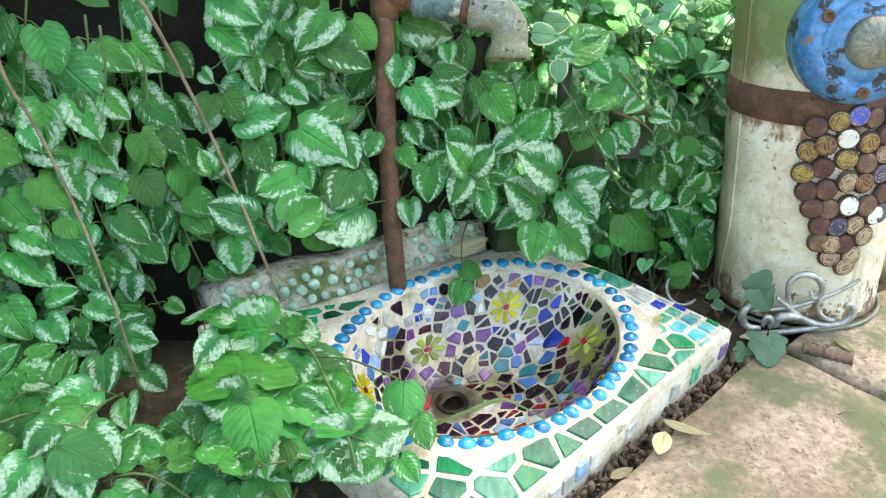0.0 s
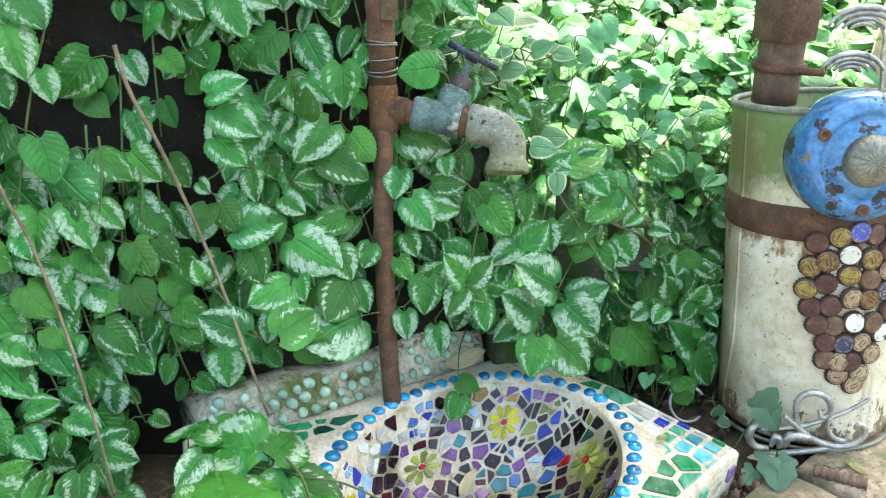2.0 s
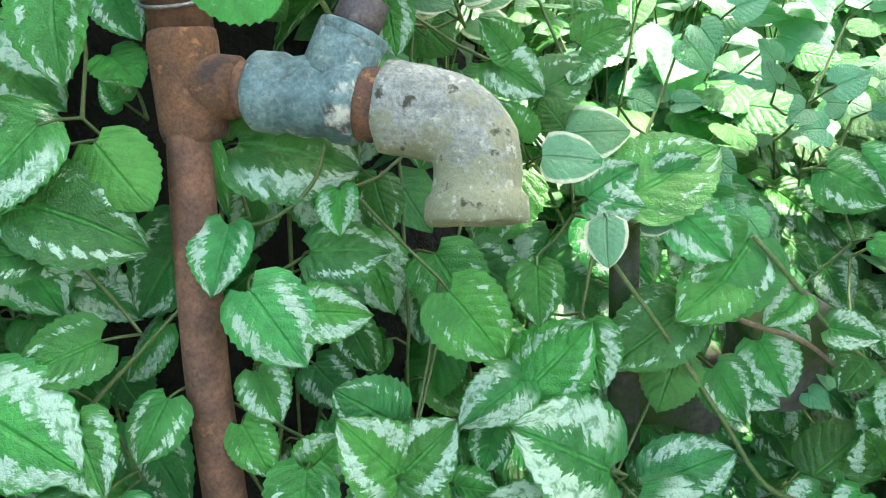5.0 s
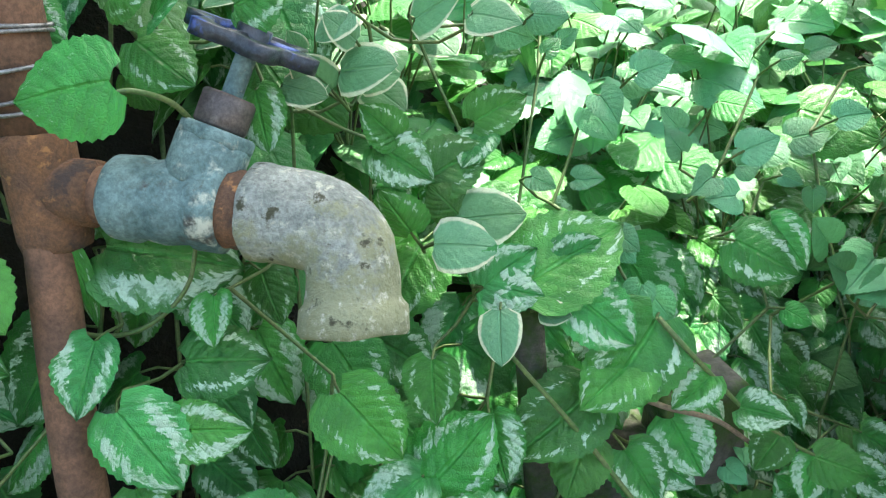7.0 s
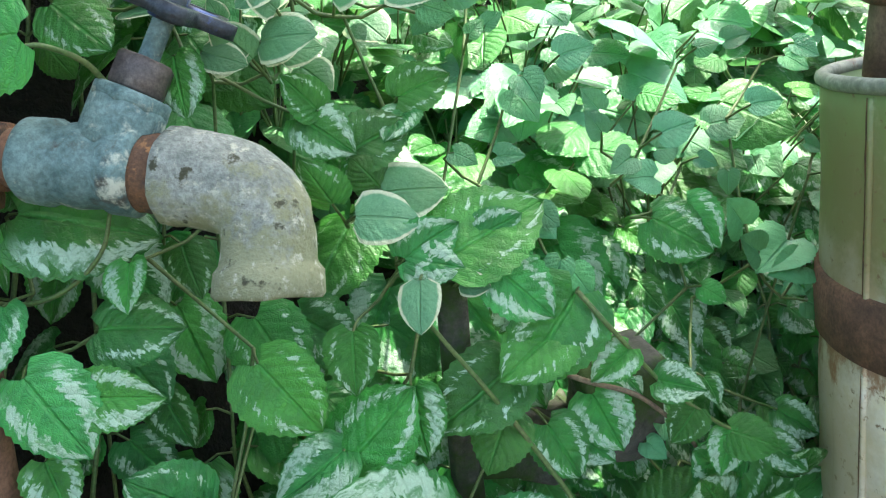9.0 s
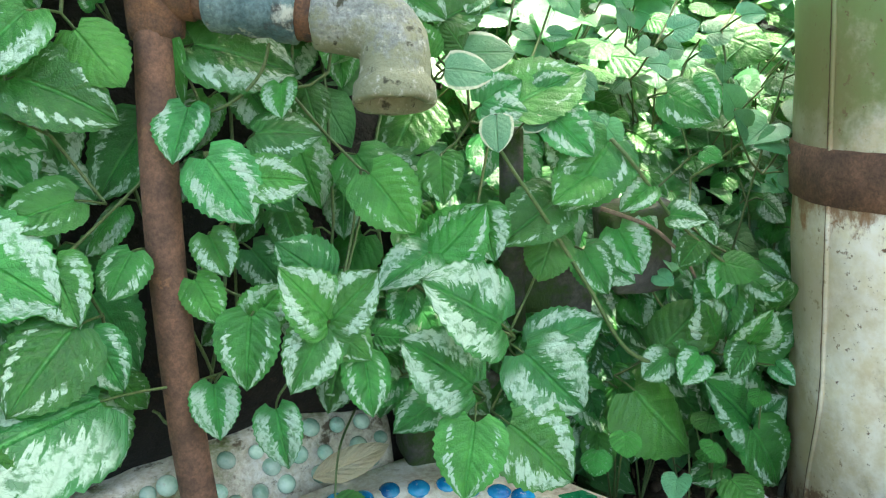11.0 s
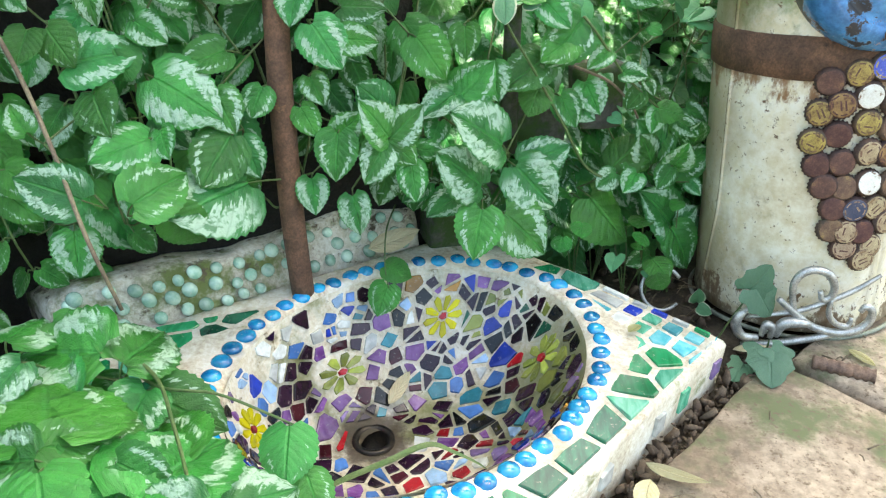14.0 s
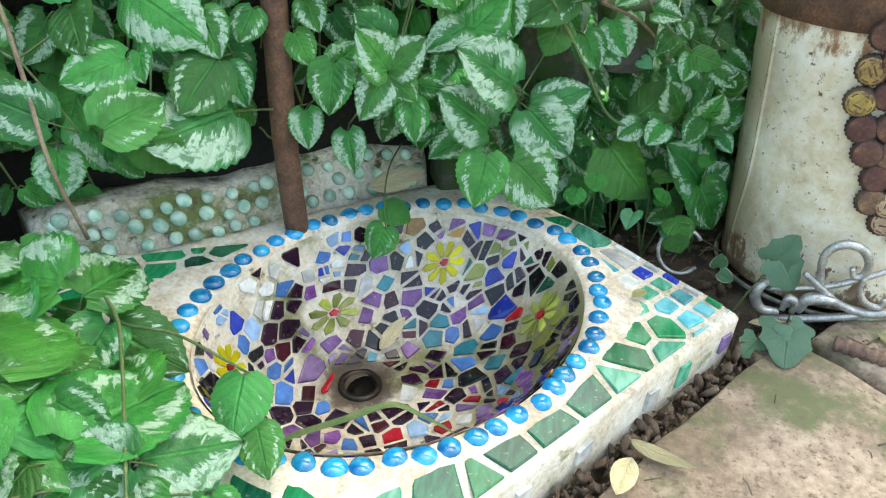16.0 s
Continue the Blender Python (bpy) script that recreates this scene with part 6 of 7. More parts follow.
# far foliage up the slope
def far_foliage(name, label, count, place, size, material, rnd, kinds=("heart", "nettle")):
    pts, faces, uvs = [], [], []
    shapes = [leaf_grid(rnd.choice(kinds), rnd.uniform(0.8, 1.0), rnd.uniform(0, 0.3), rnd.uniform(0, 0.25), 0, 0.15, 200 + i, across=(-1, 0, 1), rows=6) for i in range(6)]
    for i in range(count):
        p, tip, nrm, s = place(rnd)
        m = leaf_pose(p, tip, nrm, s * size)
        g, f, w = rnd.choice(shapes)
        o = len(pts)
        pts += [tuple(m @ Vector(q)) for q in g]
        faces += [tuple(o + j for j in q) for q in f]
        uvs += w
    me = bpy.data.meshes.new(name)
    me.from_pydata(pts, [], faces)
    lay = me.uv_layers.new(name="UVMap")
    idx = np.zeros(len(me.loops), dtype=np.int32)
    me.loops.foreach_get("vertex_index", idx)
    lay.data.foreach_set("uv", np.array(uvs, dtype=np.float32)[idx].ravel())
    me.materials.append(material)
    me.polygons.foreach_set("use_smooth", [True] * len(me.polygons))
    return tagged(new(name, me), label, "plants", kind="stuff")


def up_slope(rnd):
    s, z = rnd.uniform(0.0, 3.4) ** 1.0, 0.3 + 2.6 * rnd.random() ** 1.6
    p = bank_point(s, z, -0.02) + Vector((0, 0, rnd.uniform(0.0, 0.10)))
    return p, (rnd.uniform(-1, 1), rnd.uniform(-1.2, 0.6), rnd.uniform(-0.7, 0.3)), (rnd.uniform(-0.5, 0.6), -0.5 + rnd.uniform(-0.4, 0.4), 0.8), rnd.uniform(0.6, 1.25)


def up_left(rnd):
    s, z = rnd.uniform(-1.6, 0.25), rnd.uniform(0.3, 2.2)
    while -0.36 < s < -0.04 and z < 0.55:
        s, z = rnd.uniform(-1.6, 0.25), rnd.uniform(0.3, 2.2)
    p = bank_point(s, z, rnd.uniform(-0.03, 0.02))
    return p, (rnd.uniform(-1, 1), rnd.uniform(-0.8, 0.2), rnd.uniform(-1, -0.2)), (rnd.uniform(-0.4, 0.4), -0.75, 0.6), rnd.uniform(0.7, 1.2)


def low_slope(rnd):
    s, z = rnd.uniform(0.12, 1.4), rnd.uniform(-0.05, 0.46)
    p = bank_point(s, z, rnd.uniform(-0.02, 0.04))
    return p, (rnd.uniform(-1, 1), rnd.uniform(-1.0, 0.3), rnd.uniform(-0.9, 0.1)), (rnd.uniform(-0.5, 0.6), -0.6 + rnd.uniform(-0.4, 0.4), 0.7), rnd.uniform(0.6, 1.25)


far_foliage("low_slope_foliage", "dense small leaves covering the slope beside the drum", 2200, low_slope, 0.036, M_BACK, random.Random(6))
far_foliage("slope_foliage", "dense sunlit ground-cover leaves up the slope", 9000, up_slope, 0.052, M_BACK, random.Random(3))
far_foliage("bank_foliage", "shaded leaves covering the upper bank", 1500, up_left, 0.046, M_BACK, random.Random(4))

# ---- unseen tree added on the bank; its crown blocks sun from the sink ----
tree = thing("unseen_shade_tree", "unseen leafy tree added on the bank to shade the sink", "tree", at=(-1.42, 0.83, 2.5))
bm = tube(bmesh.new(), [Vector((0, 0, 0)), Vector((0.1, 0.02, 0.35)), Vector((0.35, 0.05, 0.75)), Vector((0.6, 0.1, 1.3))], [0.17, 0.14, 0.11, 0.05], 14)
part("trunk", roughen(bm, 0.02, 5), M_BARK, tree)
for a, b, c in (((0.3, 0.05, 0.7), (1.5, 0.1, 0.66), (3.4, 0.2, 0.62)), ((0.2, 0.03, 0.5), (1.2, -0.1, 0.6), (2.6, -0.2, 0.6)), ((0.4, 0.05, 0.85), (1.6, 0.2, 0.72), (3.0, 0.3, 0.66))):
    part("limb", tube(bmesh.new(), spline([a, b, c], 5), [0.05 - 0.004 * i for i in range(11)], 8), M_BARK, tree)


# crown leaves fill a band, trimmed so the slope behind stays sunlit
def crown(rnd):
    while True:
        x, y = rnd.uniform(-1.0, 2.7), rnd.uniform(0.35, 1.55)
        if y < (1.17 if x < 1.1 else 1.37):
            break
    z = 3.02 + rnd.uniform(0, 0.14)
    return (x, y, z), (rnd.uniform(-1, 1), rnd.uniform(-1, 1), rnd.uniform(-0.6, 0.2)), (rnd.uniform(-0.4, 0.4), rnd.uniform(-0.4, 0.4), 1), rnd.uniform(0.7, 1.3)


ob = far_foliage("crown", "added leafy crown with gaps, out of view, blocking sun", 1150, crown, 0.15, M_CROWN, random.Random(8), ("oval",))
ob.parent = tree
ob.matrix_parent_inverse = Matrix.Translation((1.42, -0.83, -2.5))


# ---- stems, twigs and single leaves ----
def vine(name, label, pts, r, material, leaves=(), group="", face=Vector((0.05, -0.72, 0.62))):
    root = Vector(pts[0])
    plant = thing(name, label, "plant", group, at=root)
    path = spline(pts, 6)
    part("stem", tube(bmesh.new(), [p - root for p in path], [r * (1.15 - 0.4 * i / len(path)) for i in range(len(path))], 7), material, plant)
    for kind, a, b, *more in leaves:
        a, b = Vector(a), Vector(b)
        add_leaf(rnd.choice(LEAF_SETS[kind]), a, b - a, more[0] if more else face, (b - a).length, plant)
    return plant


vine("bare_vine", "long grey-brown bare stem leaning across the leaves", [(-0.37, -0.03, 0.47), (-0.351, -0.046, 0.426), (-0.324, -0.047, 0.366), (-0.304, -0.047, 0.312), (-0.28, -0.055, 0.256), (-0.242, -0.097, 0.209), (-0.207, -0.139, 0.164), (-0.19, -0.14, 0.10)], 0.0022, M_DRYSTEM)
vine("bare_vine", "long grey-brown bare stem leaning across the leaves", [(-0.49, -0.09, 0.38), (-0.473, -0.11, 0.332), (-0.454, -0.111, 0.285), (-0.417, -0.139, 0.229), (-0.364, -0.194, 0.169), (-0.339, -0.213, 0.065), (-0.33, -0.22, 0.0)], 0.0019, M_DRYSTEM)
for a, b in (((-0.385, -0.06, 0.379), (-0.386, -0.078, 0.3)), ((-0.348, -0.052, 0.343), (-0.348, -0.064, 0.287))):
    vine("hanging_stalk", "thin pale hanging stalk among the leaves", [a, Vector(a).lerp(Vector(b), 0.5) + Vector((0.003, 0, 0)), b], 0.0013, M_STEM)
vine("heart_leaf_vine", "pale stem ending in cream-edged heart leaf", [(0.246, 0.178, 0.097), (0.213, 0.164, 0.121), (0.185, 0.16, 0.167), (0.158, 0.157, 0.21), (0.138, 0.152, 0.241), (0.123, 0.149, 0.263), (0.109, 0.144, 0.286)], 0.0016, M_STEM)
vine("dry_runner", "dry brown runner stem over mossy rock", [(0.19, 0.18, 0.228), (0.204, 0.178, 0.224), (0.23, 0.186, 0.212), (0.249, 0.19, 0.196), (0.263, 0.195, 0.18), (0.28, 0.21, 0.15)], 0.0016, M_DRYSTEM)
vine("green_runner", "green runner stem with small pairs of leaves", [(0.195, 0.185, 0.28), (0.208, 0.178, 0.267), (0.225, 0.181, 0.246), (0.243, 0.186, 0.223), (0.267, 0.19, 0.201), (0.291, 0.198, 0.181), (0.32, 0.22, 0.16)], 0.0014, M_STEM,
     [("N", (0.225, 0.18, 0.246), (0.205, 0.166, 0.231)), ("N", (0.243, 0.184, 0.223), (0.268, 0.172, 0.225)), ("N", (0.267, 0.188, 0.201), (0.252, 0.175, 0.185)), ("G", (0.291, 0.196, 0.181), (0.318, 0.184, 0.178)), ("N", (0.291, 0.196, 0.181), (0.285, 0.184, 0.155)), ("G", (0.32, 0.218, 0.16), (0.342, 0.2, 0.15))])
vine("tendril", "thin green tendril looped under the tap", [(-0.113, 0.1, 0.318), (-0.108, 0.098, 0.314), (-0.091, 0.10, 0.309), (-0.071, 0.102, 0.312), (-0.054, 0.106, 0.322), (-0.042, 0.110, 0.336), (-0.037, 0.114, 0.353)], 0.0014, M_STEM)
vine("climbing_leaf", "large light green leaf growing over the wired pipe", [(-0.03, 0.135, 0.40), (-0.03, 0.11, 0.425), (-0.036, 0.09, 0.436), (-0.043, 0.083, 0.437)], 0.0014, M_STEM,
     [("G", (-0.043, 0.083, 0.442), (-0.087, 0.076, 0.437), Vector((0.1, -0.9, 0.35)))])
vine("blade_plant", "narrow green leaf standing behind the pipe", [(-0.09, 0.112, 0.37), (-0.095, 0.104, 0.367)], 0.0012, M_STEM)
blade_me = leaf_mesh("narrow_leaf", M_LAMIUM_PLAIN, "oval", 0.24, 0.3, 0.1, 0, 0.0, 130, rows=10)
ob = new("narrow_leaf", blade_me)
ob.matrix_basis = leaf_pose((-0.0955, 0.101, 0.366), (0.004, -0.005, -0.05), (0.25, -0.9, 0.1), 0.052)
tagged(ob, "narrow bright green leaf hanging beside the pipe", "leaf")


def grass_blade(pts, width):
    path = spline(pts, 6)
    bm = bmesh.new()
    rows_ = []
    for i, p in enumerate(path):
        w = width * math.sin(math.pi * min(0.98, 0.25 + 0.75 * i / len(path))) * 0.5
        t = (path[min(i + 1, len(path) - 1)] - path[max(0, i - 1)]).normalized()
        s = t.cross(Vector((0, 0, 1))).normalized()
        rows_.append([bm.verts.new(p - s * w), bm.verts.new(p - Vector((0, 0, w * 0.35))), bm.verts.new(p + s * w)])
    for a, b in zip(rows_, rows_[1:]):
        for j in range(2):
            bm.faces.new((a[j], a[j + 1], b[j + 1], b[j]))
    return bm


tagged(part("grass_blade", grass_blade([(-0.012, -0.236, 0.012), (0.004, -0.228, 0.018), (0.036, -0.214, 0.026), (0.066, -0.197, 0.030), (0.087, -0.193, 0.02), (0.112, -0.187, 0.0), (0.122, -0.18, -0.02)], 0.0065), M_STEM), "long green grass blade arching over the basin", "grass")
vine("basin_trailer", "thin stem with plain round leaves over the basin", [(-0.205, -0.143, 0.06), (-0.15, -0.186, 0.062), (-0.1, -0.193, 0.064), (-0.054, -0.208, 0.06), (-0.034, -0.213, 0.055)], 0.0013, M_STEM)
vine("corner_trailer", "pale trailing stem across the sink's near corner", [(-0.24, -0.11, 0.065), (-0.205, -0.143, 0.07), (-0.148, -0.189, 0.075), (-0.115, -0.24, 0.075), (-0.084, -0.296, 0.075), (-0.06, -0.345, 0.06)], 0.0016, M_STEM)
vine("rim_sprig", "thin sprig with two plain leaves over the rim", [(0.0, 0.16, 0.06), (-0.005, 0.115, 0.05), (-0.002, 0.08, 0.025), (0.004, 0.066, 0.005)], 0.0009, M_STEM,
     [("G", (-0.002, 0.082, 0.024), (0.028, 0.072, 0.02), Vector((0, -0.5, 0.85))), ("G", (0.002, 0.068, 0.008), (-0.008, 0.05, -0.022), Vector((0, -0.8, 0.5)))])
# leaves by the drum's foot
vine("drum_ivy", "grey-green lobed leaf on a stalk before the drum", [(0.37, 0.08, -0.055), (0.385, 0.08, -0.01), (0.40, 0.08, 0.024)], 0.0011, M_STEM,
     [("I", (0.40, 0.078, 0.025), (0.425, 0.073, -0.008), Vector((0.0, -0.8, 0.6))), ("I", (0.395, 0.08, 0.022), (0.412, 0.078, 0.052), Vector((0.1, -0.85, 0.4)))])
vine("ground_ivy", "broad blue-green leaf lying on the paving's edge", [(0.425, 0.068, -0.058), (0.422, 0.062, -0.03)], 0.0012, M_STEM,
     [("I", (0.412, 0.035, -0.024), (0.404, -0.012, -0.032), Vector((-0.05, -0.35, 0.9))), ("I", (0.414, 0.036, -0.022), (0.432, 0.012, -0.03), Vector((0.1, -0.3, 0.9))), ("I", (0.388, 0.03, -0.04), (0.372, 0.008, -0.045), Vector((0, -0.3, 0.9)))])
vine("withered_shoot", "pale withered shoot beside the drum", [(0.36, 0.15, -0.08), (0.365, 0.148, -0.05)], 0.0012, M_DRYSTEM,
     [("P", (0.366, 0.146, -0.045), (0.382, 0.138, -0.05), Vector((0, -0.8, 0.5))), ("P", (0.364, 0.147, -0.04), (0.362, 0.14, -0.018), Vector((0, -0.8, 0.4)))])
for x, y, n in ((0.222, 0.2, 3), (0.285, 0.185, 4), (0.30, 0.158, 2), (0.25, 0.225, 4), (0.31, 0.22, 4), (0.345, 0.21, 3)):
    rosette(Vector((x, y, -0.066)), n, 0.03, NETTLE_PLAIN + VIOLA[:2], rnd, "ground_clump", "small clump of plain green leaves on dark soil", "plant", "seedlings behind the sink", 0.6)


def fallen(name, label, a, b, width, material, curl, normal=(0, 0, 1)):
    me = leaf_mesh(name, material, "oval", width, 0.35, curl, 0, 0.0, 300 + len(label), rows=10)
    ob = new(name, me)
    a, b = Vector(a), Vector(b)
    ob.matrix_basis = leaf_pose(a, b - a, normal, (b - a).length)
    return tagged(ob, label, "leaf", "fallen leaves")


fallen("fallen_leaf", "cream fallen leaf curled on paving edge", (0.256, -0.134, -0.034), (0.304, -0.162, -0.036), 0.32, M_CREAM, -0.15)
fallen("fallen_leaf", "cream fallen leaf spotted brown in the gap", (0.258, -0.150, -0.038), (0.240, -0.195, -0.036), 0.45, M_CREAM, -0.1)
fallen("fallen_leaf", "yellow fallen leaf flat on the flagstone", (0.510, 0.064, -0.037), (0.530, 0.039, -0.038), 0.4, M_YELLOW, 0.05)
fallen("fallen_leaf", "tan dry leaf caught on the mortar wall", (-0.023, 0.1, 0.034), (0.031, 0.134, 0.036), 0.4, M_CREAM, -0.12, (0.2, -0.5, 0.8))
fallen("fallen_leaf", "pale slim leaf lying in the basin", (0.010, 0.012, -0.112), (0.030, 0.049, -0.092), 0.34, M_CREAM, 0.05, (0.1, -0.6, 0.8))
fallen("fallen_leaf", "dry yellow leaf under the ivy", (0.385, 0.06, -0.044), (0.43, 0.068, -0.038), 0.3, M_CREAM, 0.1)
fallen("fallen_leaf", "brown curled leaf in the gap", (0.19, -0.225, -0.044), (0.215, -0.212, -0.040), 0.5, M_CREAM, -0.1)
fallen("fallen_leaf", "small lime leaf on the glass shards", (0.255, 0.006, 0.008), (0.27, 0.018, 0.012), 0.6, M_YELLOW, 0.2)

# ribbed ceramic scrap on the paving
bm = bmesh.new()
a, b = Vector((0.462, 0.038, -0.037)), Vector((0.520, 0.019, -0.037))
ax = (b - a).normalized()
sd = ax.cross(Vector((0, 0, 1)))
rowsc = []
for i in range(25):
    p = a.lerp(b, i / 24)
    k = 0.008 + 0.0012 * math.sin(i * 1.9)
    rowsc.append([bm.verts.new(p + sd * x * k + Vector((0, 0, z * k))) for x, z in ((-1, -0.5), (-0.8, 0.5), (0, 0.8), (0.8, 0.45), (1, -0.5))])
for p, q in zip(rowsc, rowsc[1:]):
    for j in range(5):
        bm.faces.new((p[j], q[j], q[(j + 1) % 5], p[(j + 1) % 5]))
bm.faces.new(rowsc[0])
bm.faces.new(rowsc[-1][::-1])
tagged(part("ceramic_scrap", roughen(smoother(bm), 0.001, 120), M_BRICK), "brown ribbed ceramic scrap on the flagstone", "shard")

# pebbles, chips and bits of bark in the gap and round the drum
bm = bmesh.new()
for i in range(900):
    if i < 520:
        u, v = rnd.uniform(-0.25, 0.33), rnd.uniform(0.204, 0.232)
        p = at(u, v, -0.053 + rnd.uniform(-0.006, 0.008))
    else:
        p = Vector((rnd.uniform(0.2, 0.75), rnd.uniform(0.05, 0.28), -0.062 + rnd.uniform(-0.002, 0.006)))
        q = p - SINK
        if q.dot(U) < 0.262 or (q.dot(V) > 0.235 and rnd.random() < 0.85) or (p - DC).to_2d().length < 0.12:
            continue
    s = rnd.choice((0.0014, 0.002, 0.003, 0.0055)) * rnd.uniform(0.8, 1.2)
    m = Matrix.Translation(p) @ pose(0, 0, 0, rnd.uniform(0, 360), rnd.uniform(0, 360), rnd.uniform(0, 360)) @ Matrix.Diagonal((s * rnd.uniform(0.8, 2.6), s, s * rnd.uniform(0.25, 0.7), 1))
    bmesh.ops.create_icosphere(bm, subdivisions=1, radius=1, matrix=m)
M_PEBBLE = surface("pebbles", (0.07, 0.045, 0.03), (0.17, 0.12, 0.08), 45, 0.85, bump=0.4, world_space=True, spots=((0.36, 0.3, 0.22), 70, 0.64, 0.69))
tagged(part("gravel", bm, M_PEBBLE), "brown pebbles and bark chips in the soil gap", "gravel", kind="stuff")
bm = bmesh.new()
for i in range(200):
    p = Vector((rnd.uniform(0.17, 0.8), rnd.uniform(-0.2, 0.32), -0.08))
    q = p - SINK
    if -0.27 < q.dot(U) < 0.256 and q.dot(V) < 0.203:
        continue
    on_flag = q.dot(V) > 0.235
    if on_flag and rnd.random() < 0.45:
        continue
    p.z = -0.040 if on_flag else -0.058
    a = rnd.uniform(0, 6.3)
    d = Vector((math.cos(a), math.sin(a), rnd.uniform(-0.1, 0.25))) * rnd.uniform(0.008, 0.035)
    tube(bm, [p, p + d * 0.5 + Vector((0, 0, 0.002)), p + d], rnd.uniform(0.0004, 0.0011), 4)
tagged(part("twig_litter", bm, M_DRYSTEM), "dry twigs and stalks scattered on soil and paving", "litter", kind="stuff")

# ---- mossy rock and stake in the bank ----
def boulder(name, label, centre, size, turn):
    bm = bmesh.new()
    bmesh.ops.create_cube(bm, size=1.0)
    bmesh.ops.bevel(bm, geom=list(bm.edges), offset=0.14, segments=3, profile=0.6, affect="EDGES")
    bmesh.ops.subdivide_edges(bm, edges=list(bm.edges), cuts=1, use_grid_fill=True)
    m = pose(0, 0, 0, *turn) @ Matrix.Diagonal((*size, 1))
    for v in bm.verts:
        v.co = m @ v.co
    roughen(bm, 0.006, 25)
    ob = part(name, bm, M_ROCK)
    ob.location = centre
    return tagged(ob, label, "rock")


boulder("mossy_rock", "squared mossy grey rock in the bank", (0.222, 0.222, 0.188), (0.052, 0.05, 0.07), (4, -6, 22))
boulder("mossy_rock", "dark mossy rock low in the bank", (0.155, 0.24, 0.15), (0.07, 0.06, 0.055), (0, 8, 14))
boulder("mossy_rock", "rough grey stone behind the mortar wall", (0.075, 0.205, 0.04), (0.09, 0.05, 0.09), (6, 2, 30))
bm = tube(bmesh.new(), [Vector((0.127, 0.2, 0.12)), Vector((0.124, 0.19, 0.2)), Vector((0.121, 0.192, 0.285))], [0.011, 0.010, 0.009], 10)
tagged(part("mossy_stake", roughen(bm, 0.002, 50), M_ROCK), "short mossy wooden stake among the leaves", "stake")

# ---- silver scroll ornament at the drum's foot ----
OO = Vector((0.46, 0.08, -0.055))
orn = thing("scroll_ornament", "worn silver cast-iron scrollwork leaning on the drum's foot", "ornament", at=OO)


def orn_part(name, xz, r, label="", y=0.08):
    """One scroll in an upright plane, from (x, z) pairs, thickest in its middle."""
    path = spline([Vector((x, y, z)) - OO for x, z in xz], 6)
    n = len(path)
    return part(name, tube(bmesh.new(), path, [r * (0.5 + 0.6 * math.sin(math.pi * (0.12 + 0.8 * i / n))) for i in range(n)], 8), M_SILVER, orn, label)


orn_part("large_scroll", [(0.428, 0.012), (0.447, -0.003), (0.471, -0.02), (0.499, -0.027), (0.521, -0.022), (0.531, -0.009), (0.53, 0.004), (0.522, 0.009), (0.518, 0.002)], 0.0044)
orn_part("upper_scroll", [(0.45, -0.006), (0.443, 0.014), (0.44, 0.032), (0.446, 0.045), (0.459, 0.05), (0.474, 0.045), (0.483, 0.032), (0.483, 0.018), (0.475, 0.014), (0.47, 0.024)], 0.0042, y=0.082)
orn_part("inner_curl", [(0.484, 0.015), (0.485, -0.002), (0.496, -0.015), (0.509, -0.017), (0.511, -0.007)], 0.0032)
orn_part("side_leaf", [(0.398, -0.001), (0.389, -0.009), (0.388, -0.023), (0.398, -0.036), (0.415, -0.037)], 0.0052, "fluted silver leaf", y=0.076)
orn_part("small_curl", [(0.418, -0.034), (0.42, -0.019), (0.428, -0.023), (0.428, -0.036)], 0.0042, y=0.076)
orn_part("acanthus_leaf", [(0.433, -0.033), (0.437, -0.018), (0.449, -0.014), (0.466, -0.015)], 0.0058, "fluted silver acanthus leaf", y=0.076)
orn_part("back_rod", [(0.40, -0.017), (0.452, -0.006), (0.486, 0.011), (0.51, 0.027), (0.53, 0.046)], 0.003, "thin grey iron rod", y=0.086)
orn_part("foot_bar", [(0.40, -0.05), (0.44, -0.045), (0.48, -0.035), (0.50, -0.027)], 0.004)
part("far_ring", tube(bmesh.new(), [Vector((0.318, 0.14, -0.02)) - OO + Vector((0.024 * math.cos(a), 0.012 * math.sin(a), 0.022 * math.sin(a))) for a in np.linspace(0.6, 5.6, 24)], 0.0022, 7), M_SILVER, orn, "thin silver ring")

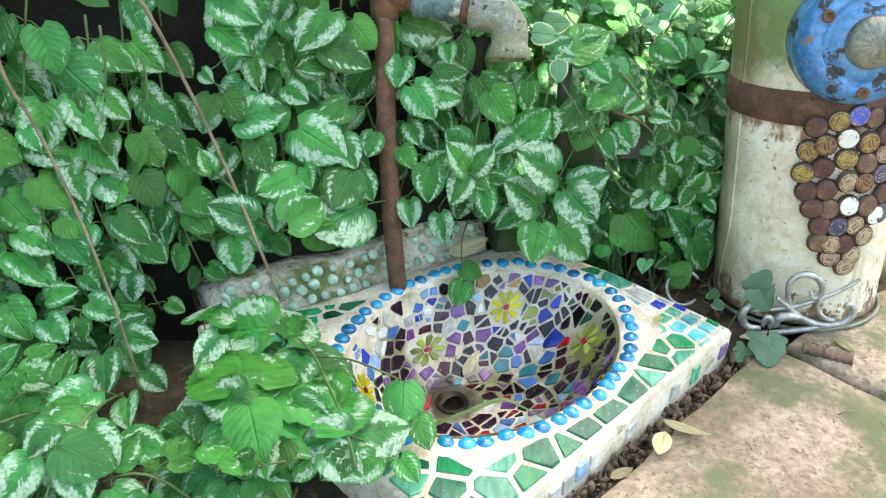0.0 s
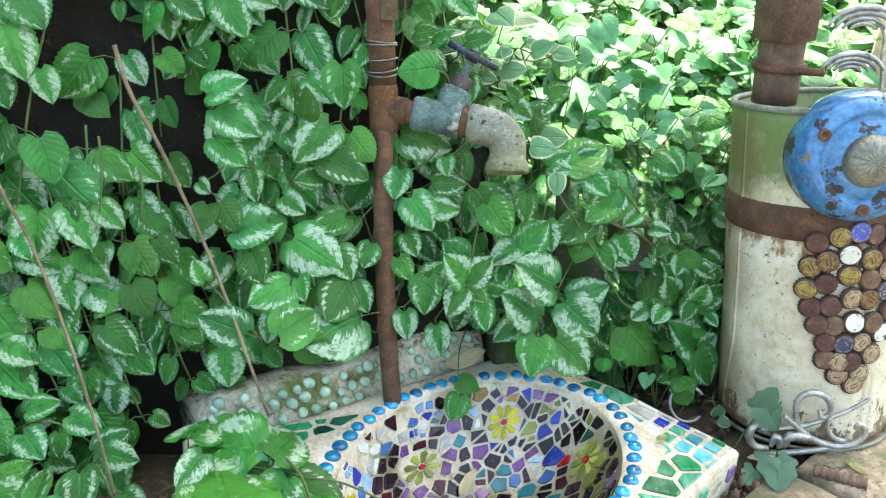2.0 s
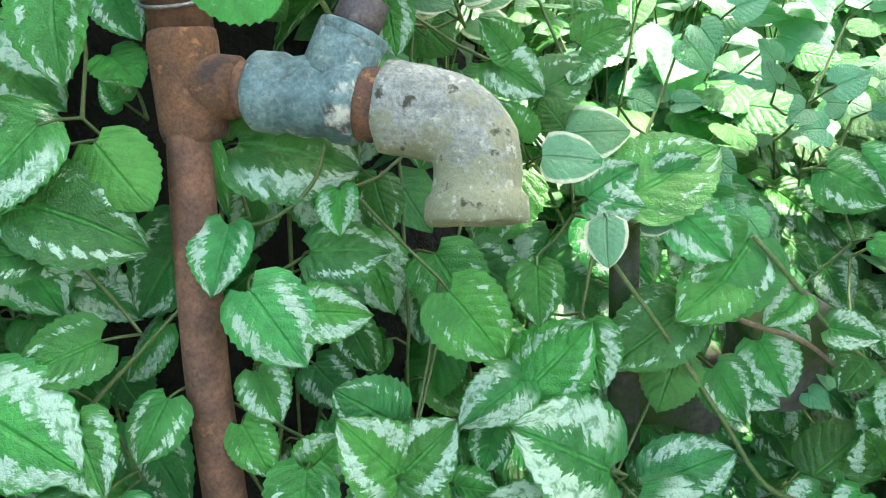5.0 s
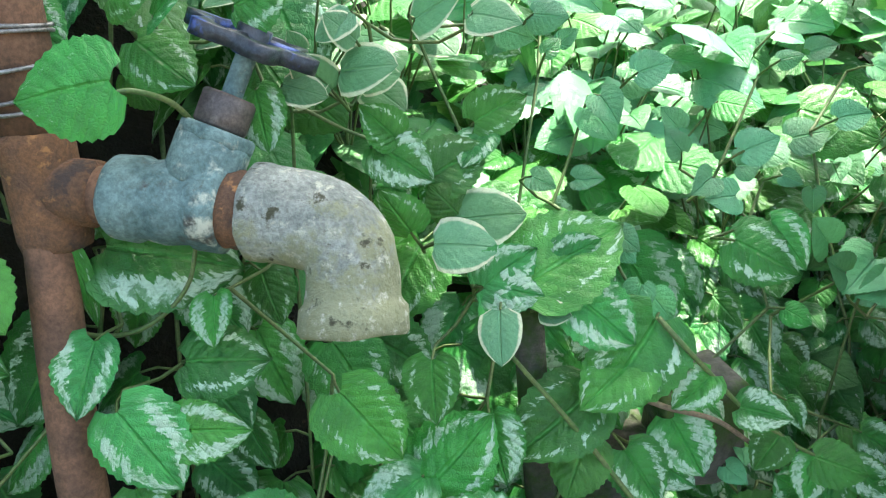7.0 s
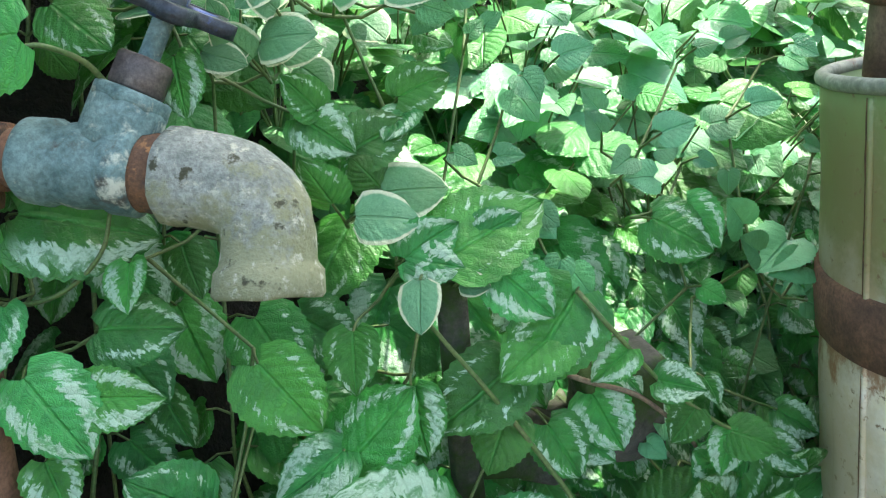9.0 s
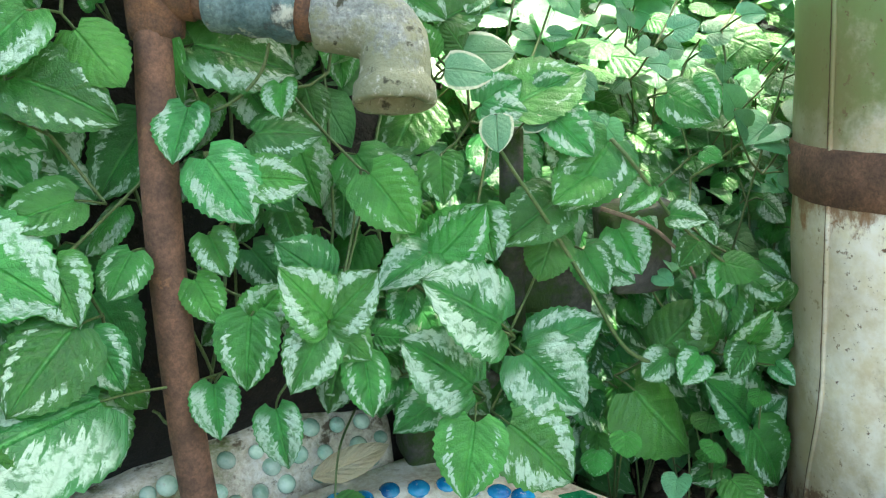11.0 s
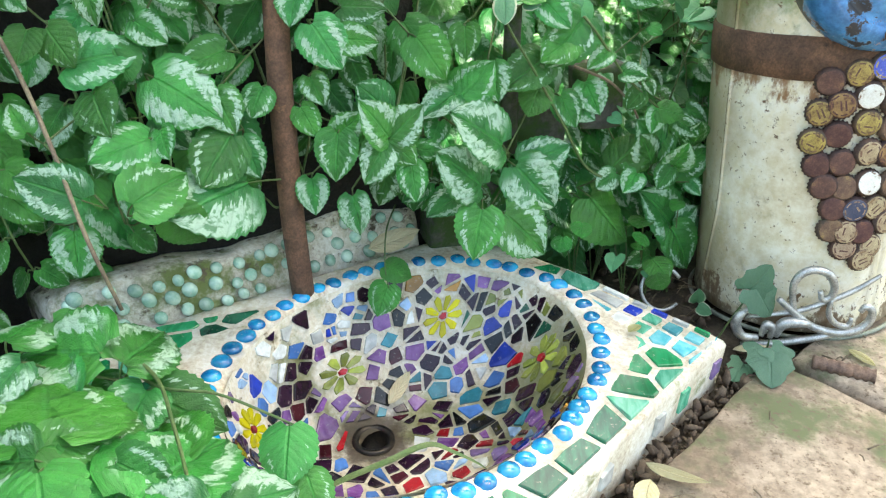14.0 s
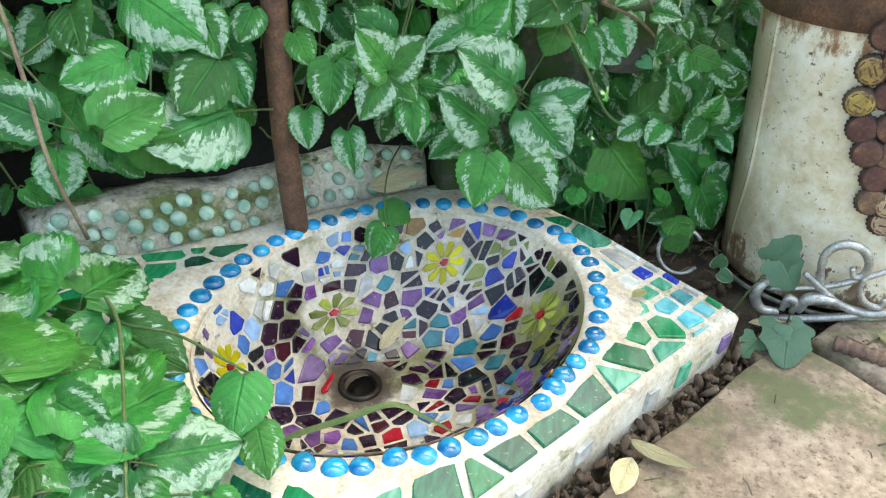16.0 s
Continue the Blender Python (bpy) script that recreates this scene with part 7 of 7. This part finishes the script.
# ---- chimney pipe and fern ornament on the drum ----
flue = thing("flue_pipe", "dark rusty pipe with a clamp rising from the drum", "pipe", at=(0.394, 0.265, 0.385))
lean = Vector((-0.03, 0.0, 1.0)).normalized()
part("pipe_wall", roughen(tube(bmesh.new(), [lean * h for h in (0, 0.03, 0.06, 0.09, 0.12)], 0.029, 24), 0.001, 40), M_BRICK, flue)
part("clamp", tube(bmesh.new(), [lean * h for h in (0.042, 0.044, 0.052, 0.054)], [0.03, 0.034, 0.034, 0.03], 24), M_RUST, flue, "rusty pipe clamp")
part("clamp_bolt", tube(bmesh.new(), [lean * 0.048 + Vector((0.0, -0.034, 0)), lean * 0.048 + Vector((0.045, -0.04, 0))], 0.005, 8), M_RUST, flue, "rusty clamp bolt")
part("upper_block", roughen(tube(bmesh.new(), [lean * h for h in (0.082, 0.084, 0.2, 0.3)], [0.03, 0.04, 0.042, 0.044], 14), 0.004, 30), M_BRICK, flue, "dark crusted upper collar")
fern = thing("fern_ornament", "curled silver fern-shaped ornament behind the blue lid", "ornament", at=(0.5, 0.2, 0.40))
NO = Vector((0.5, 0.2, 0.40))
part("fern_stem", tube(bmesh.new(), [Vector(p) - NO for p in spline([(0.5, 0.2, 0.37), (0.5, 0.2, 0.419), (0.492, 0.2, 0.46), (0.489, 0.2, 0.485), (0.475, 0.2, 0.503)], 6)], 0.0024, 7), M_SILVER, fern)
for c0, s in (((0.462, 0.198, 0.488), 1.0), ((0.458, 0.198, 0.438), 0.85)):
    for k in range(4):
        r = (0.012 + 0.0075 * k) * s
        pts = [Vector(c0) - NO + Vector((r * 1.25 * math.cos(a), -0.002 * k, r * math.sin(a) * 0.85)) for a in np.linspace(0.25, 3.0, 14)]
        part("frond", tube(bmesh.new(), pts, [0.0034 * (0.5 + 0.6 * math.sin(math.pi * i / 13)) for i in range(14)], 7), M_SILVER, fern)
# pale weathered board far behind the drum
bm = bmesh.new()
bmesh.ops.create_cube(bm, size=1.0)
bmesh.ops.scale(bm, vec=(0.34, 0.03, 0.7), verts=bm.verts)
bmesh.ops.bevel(bm, geom=list(bm.edges), offset=0.006, segments=2, affect="EDGES")
ob = part("old_board", roughen(bm, 0.002, 9), M_CREAMBOARD)
ob.matrix_basis = pose(0.82, 0.62, 0.2, -6, 3, -14)
tagged(ob, "pale weathered board standing behind the drum", "board")
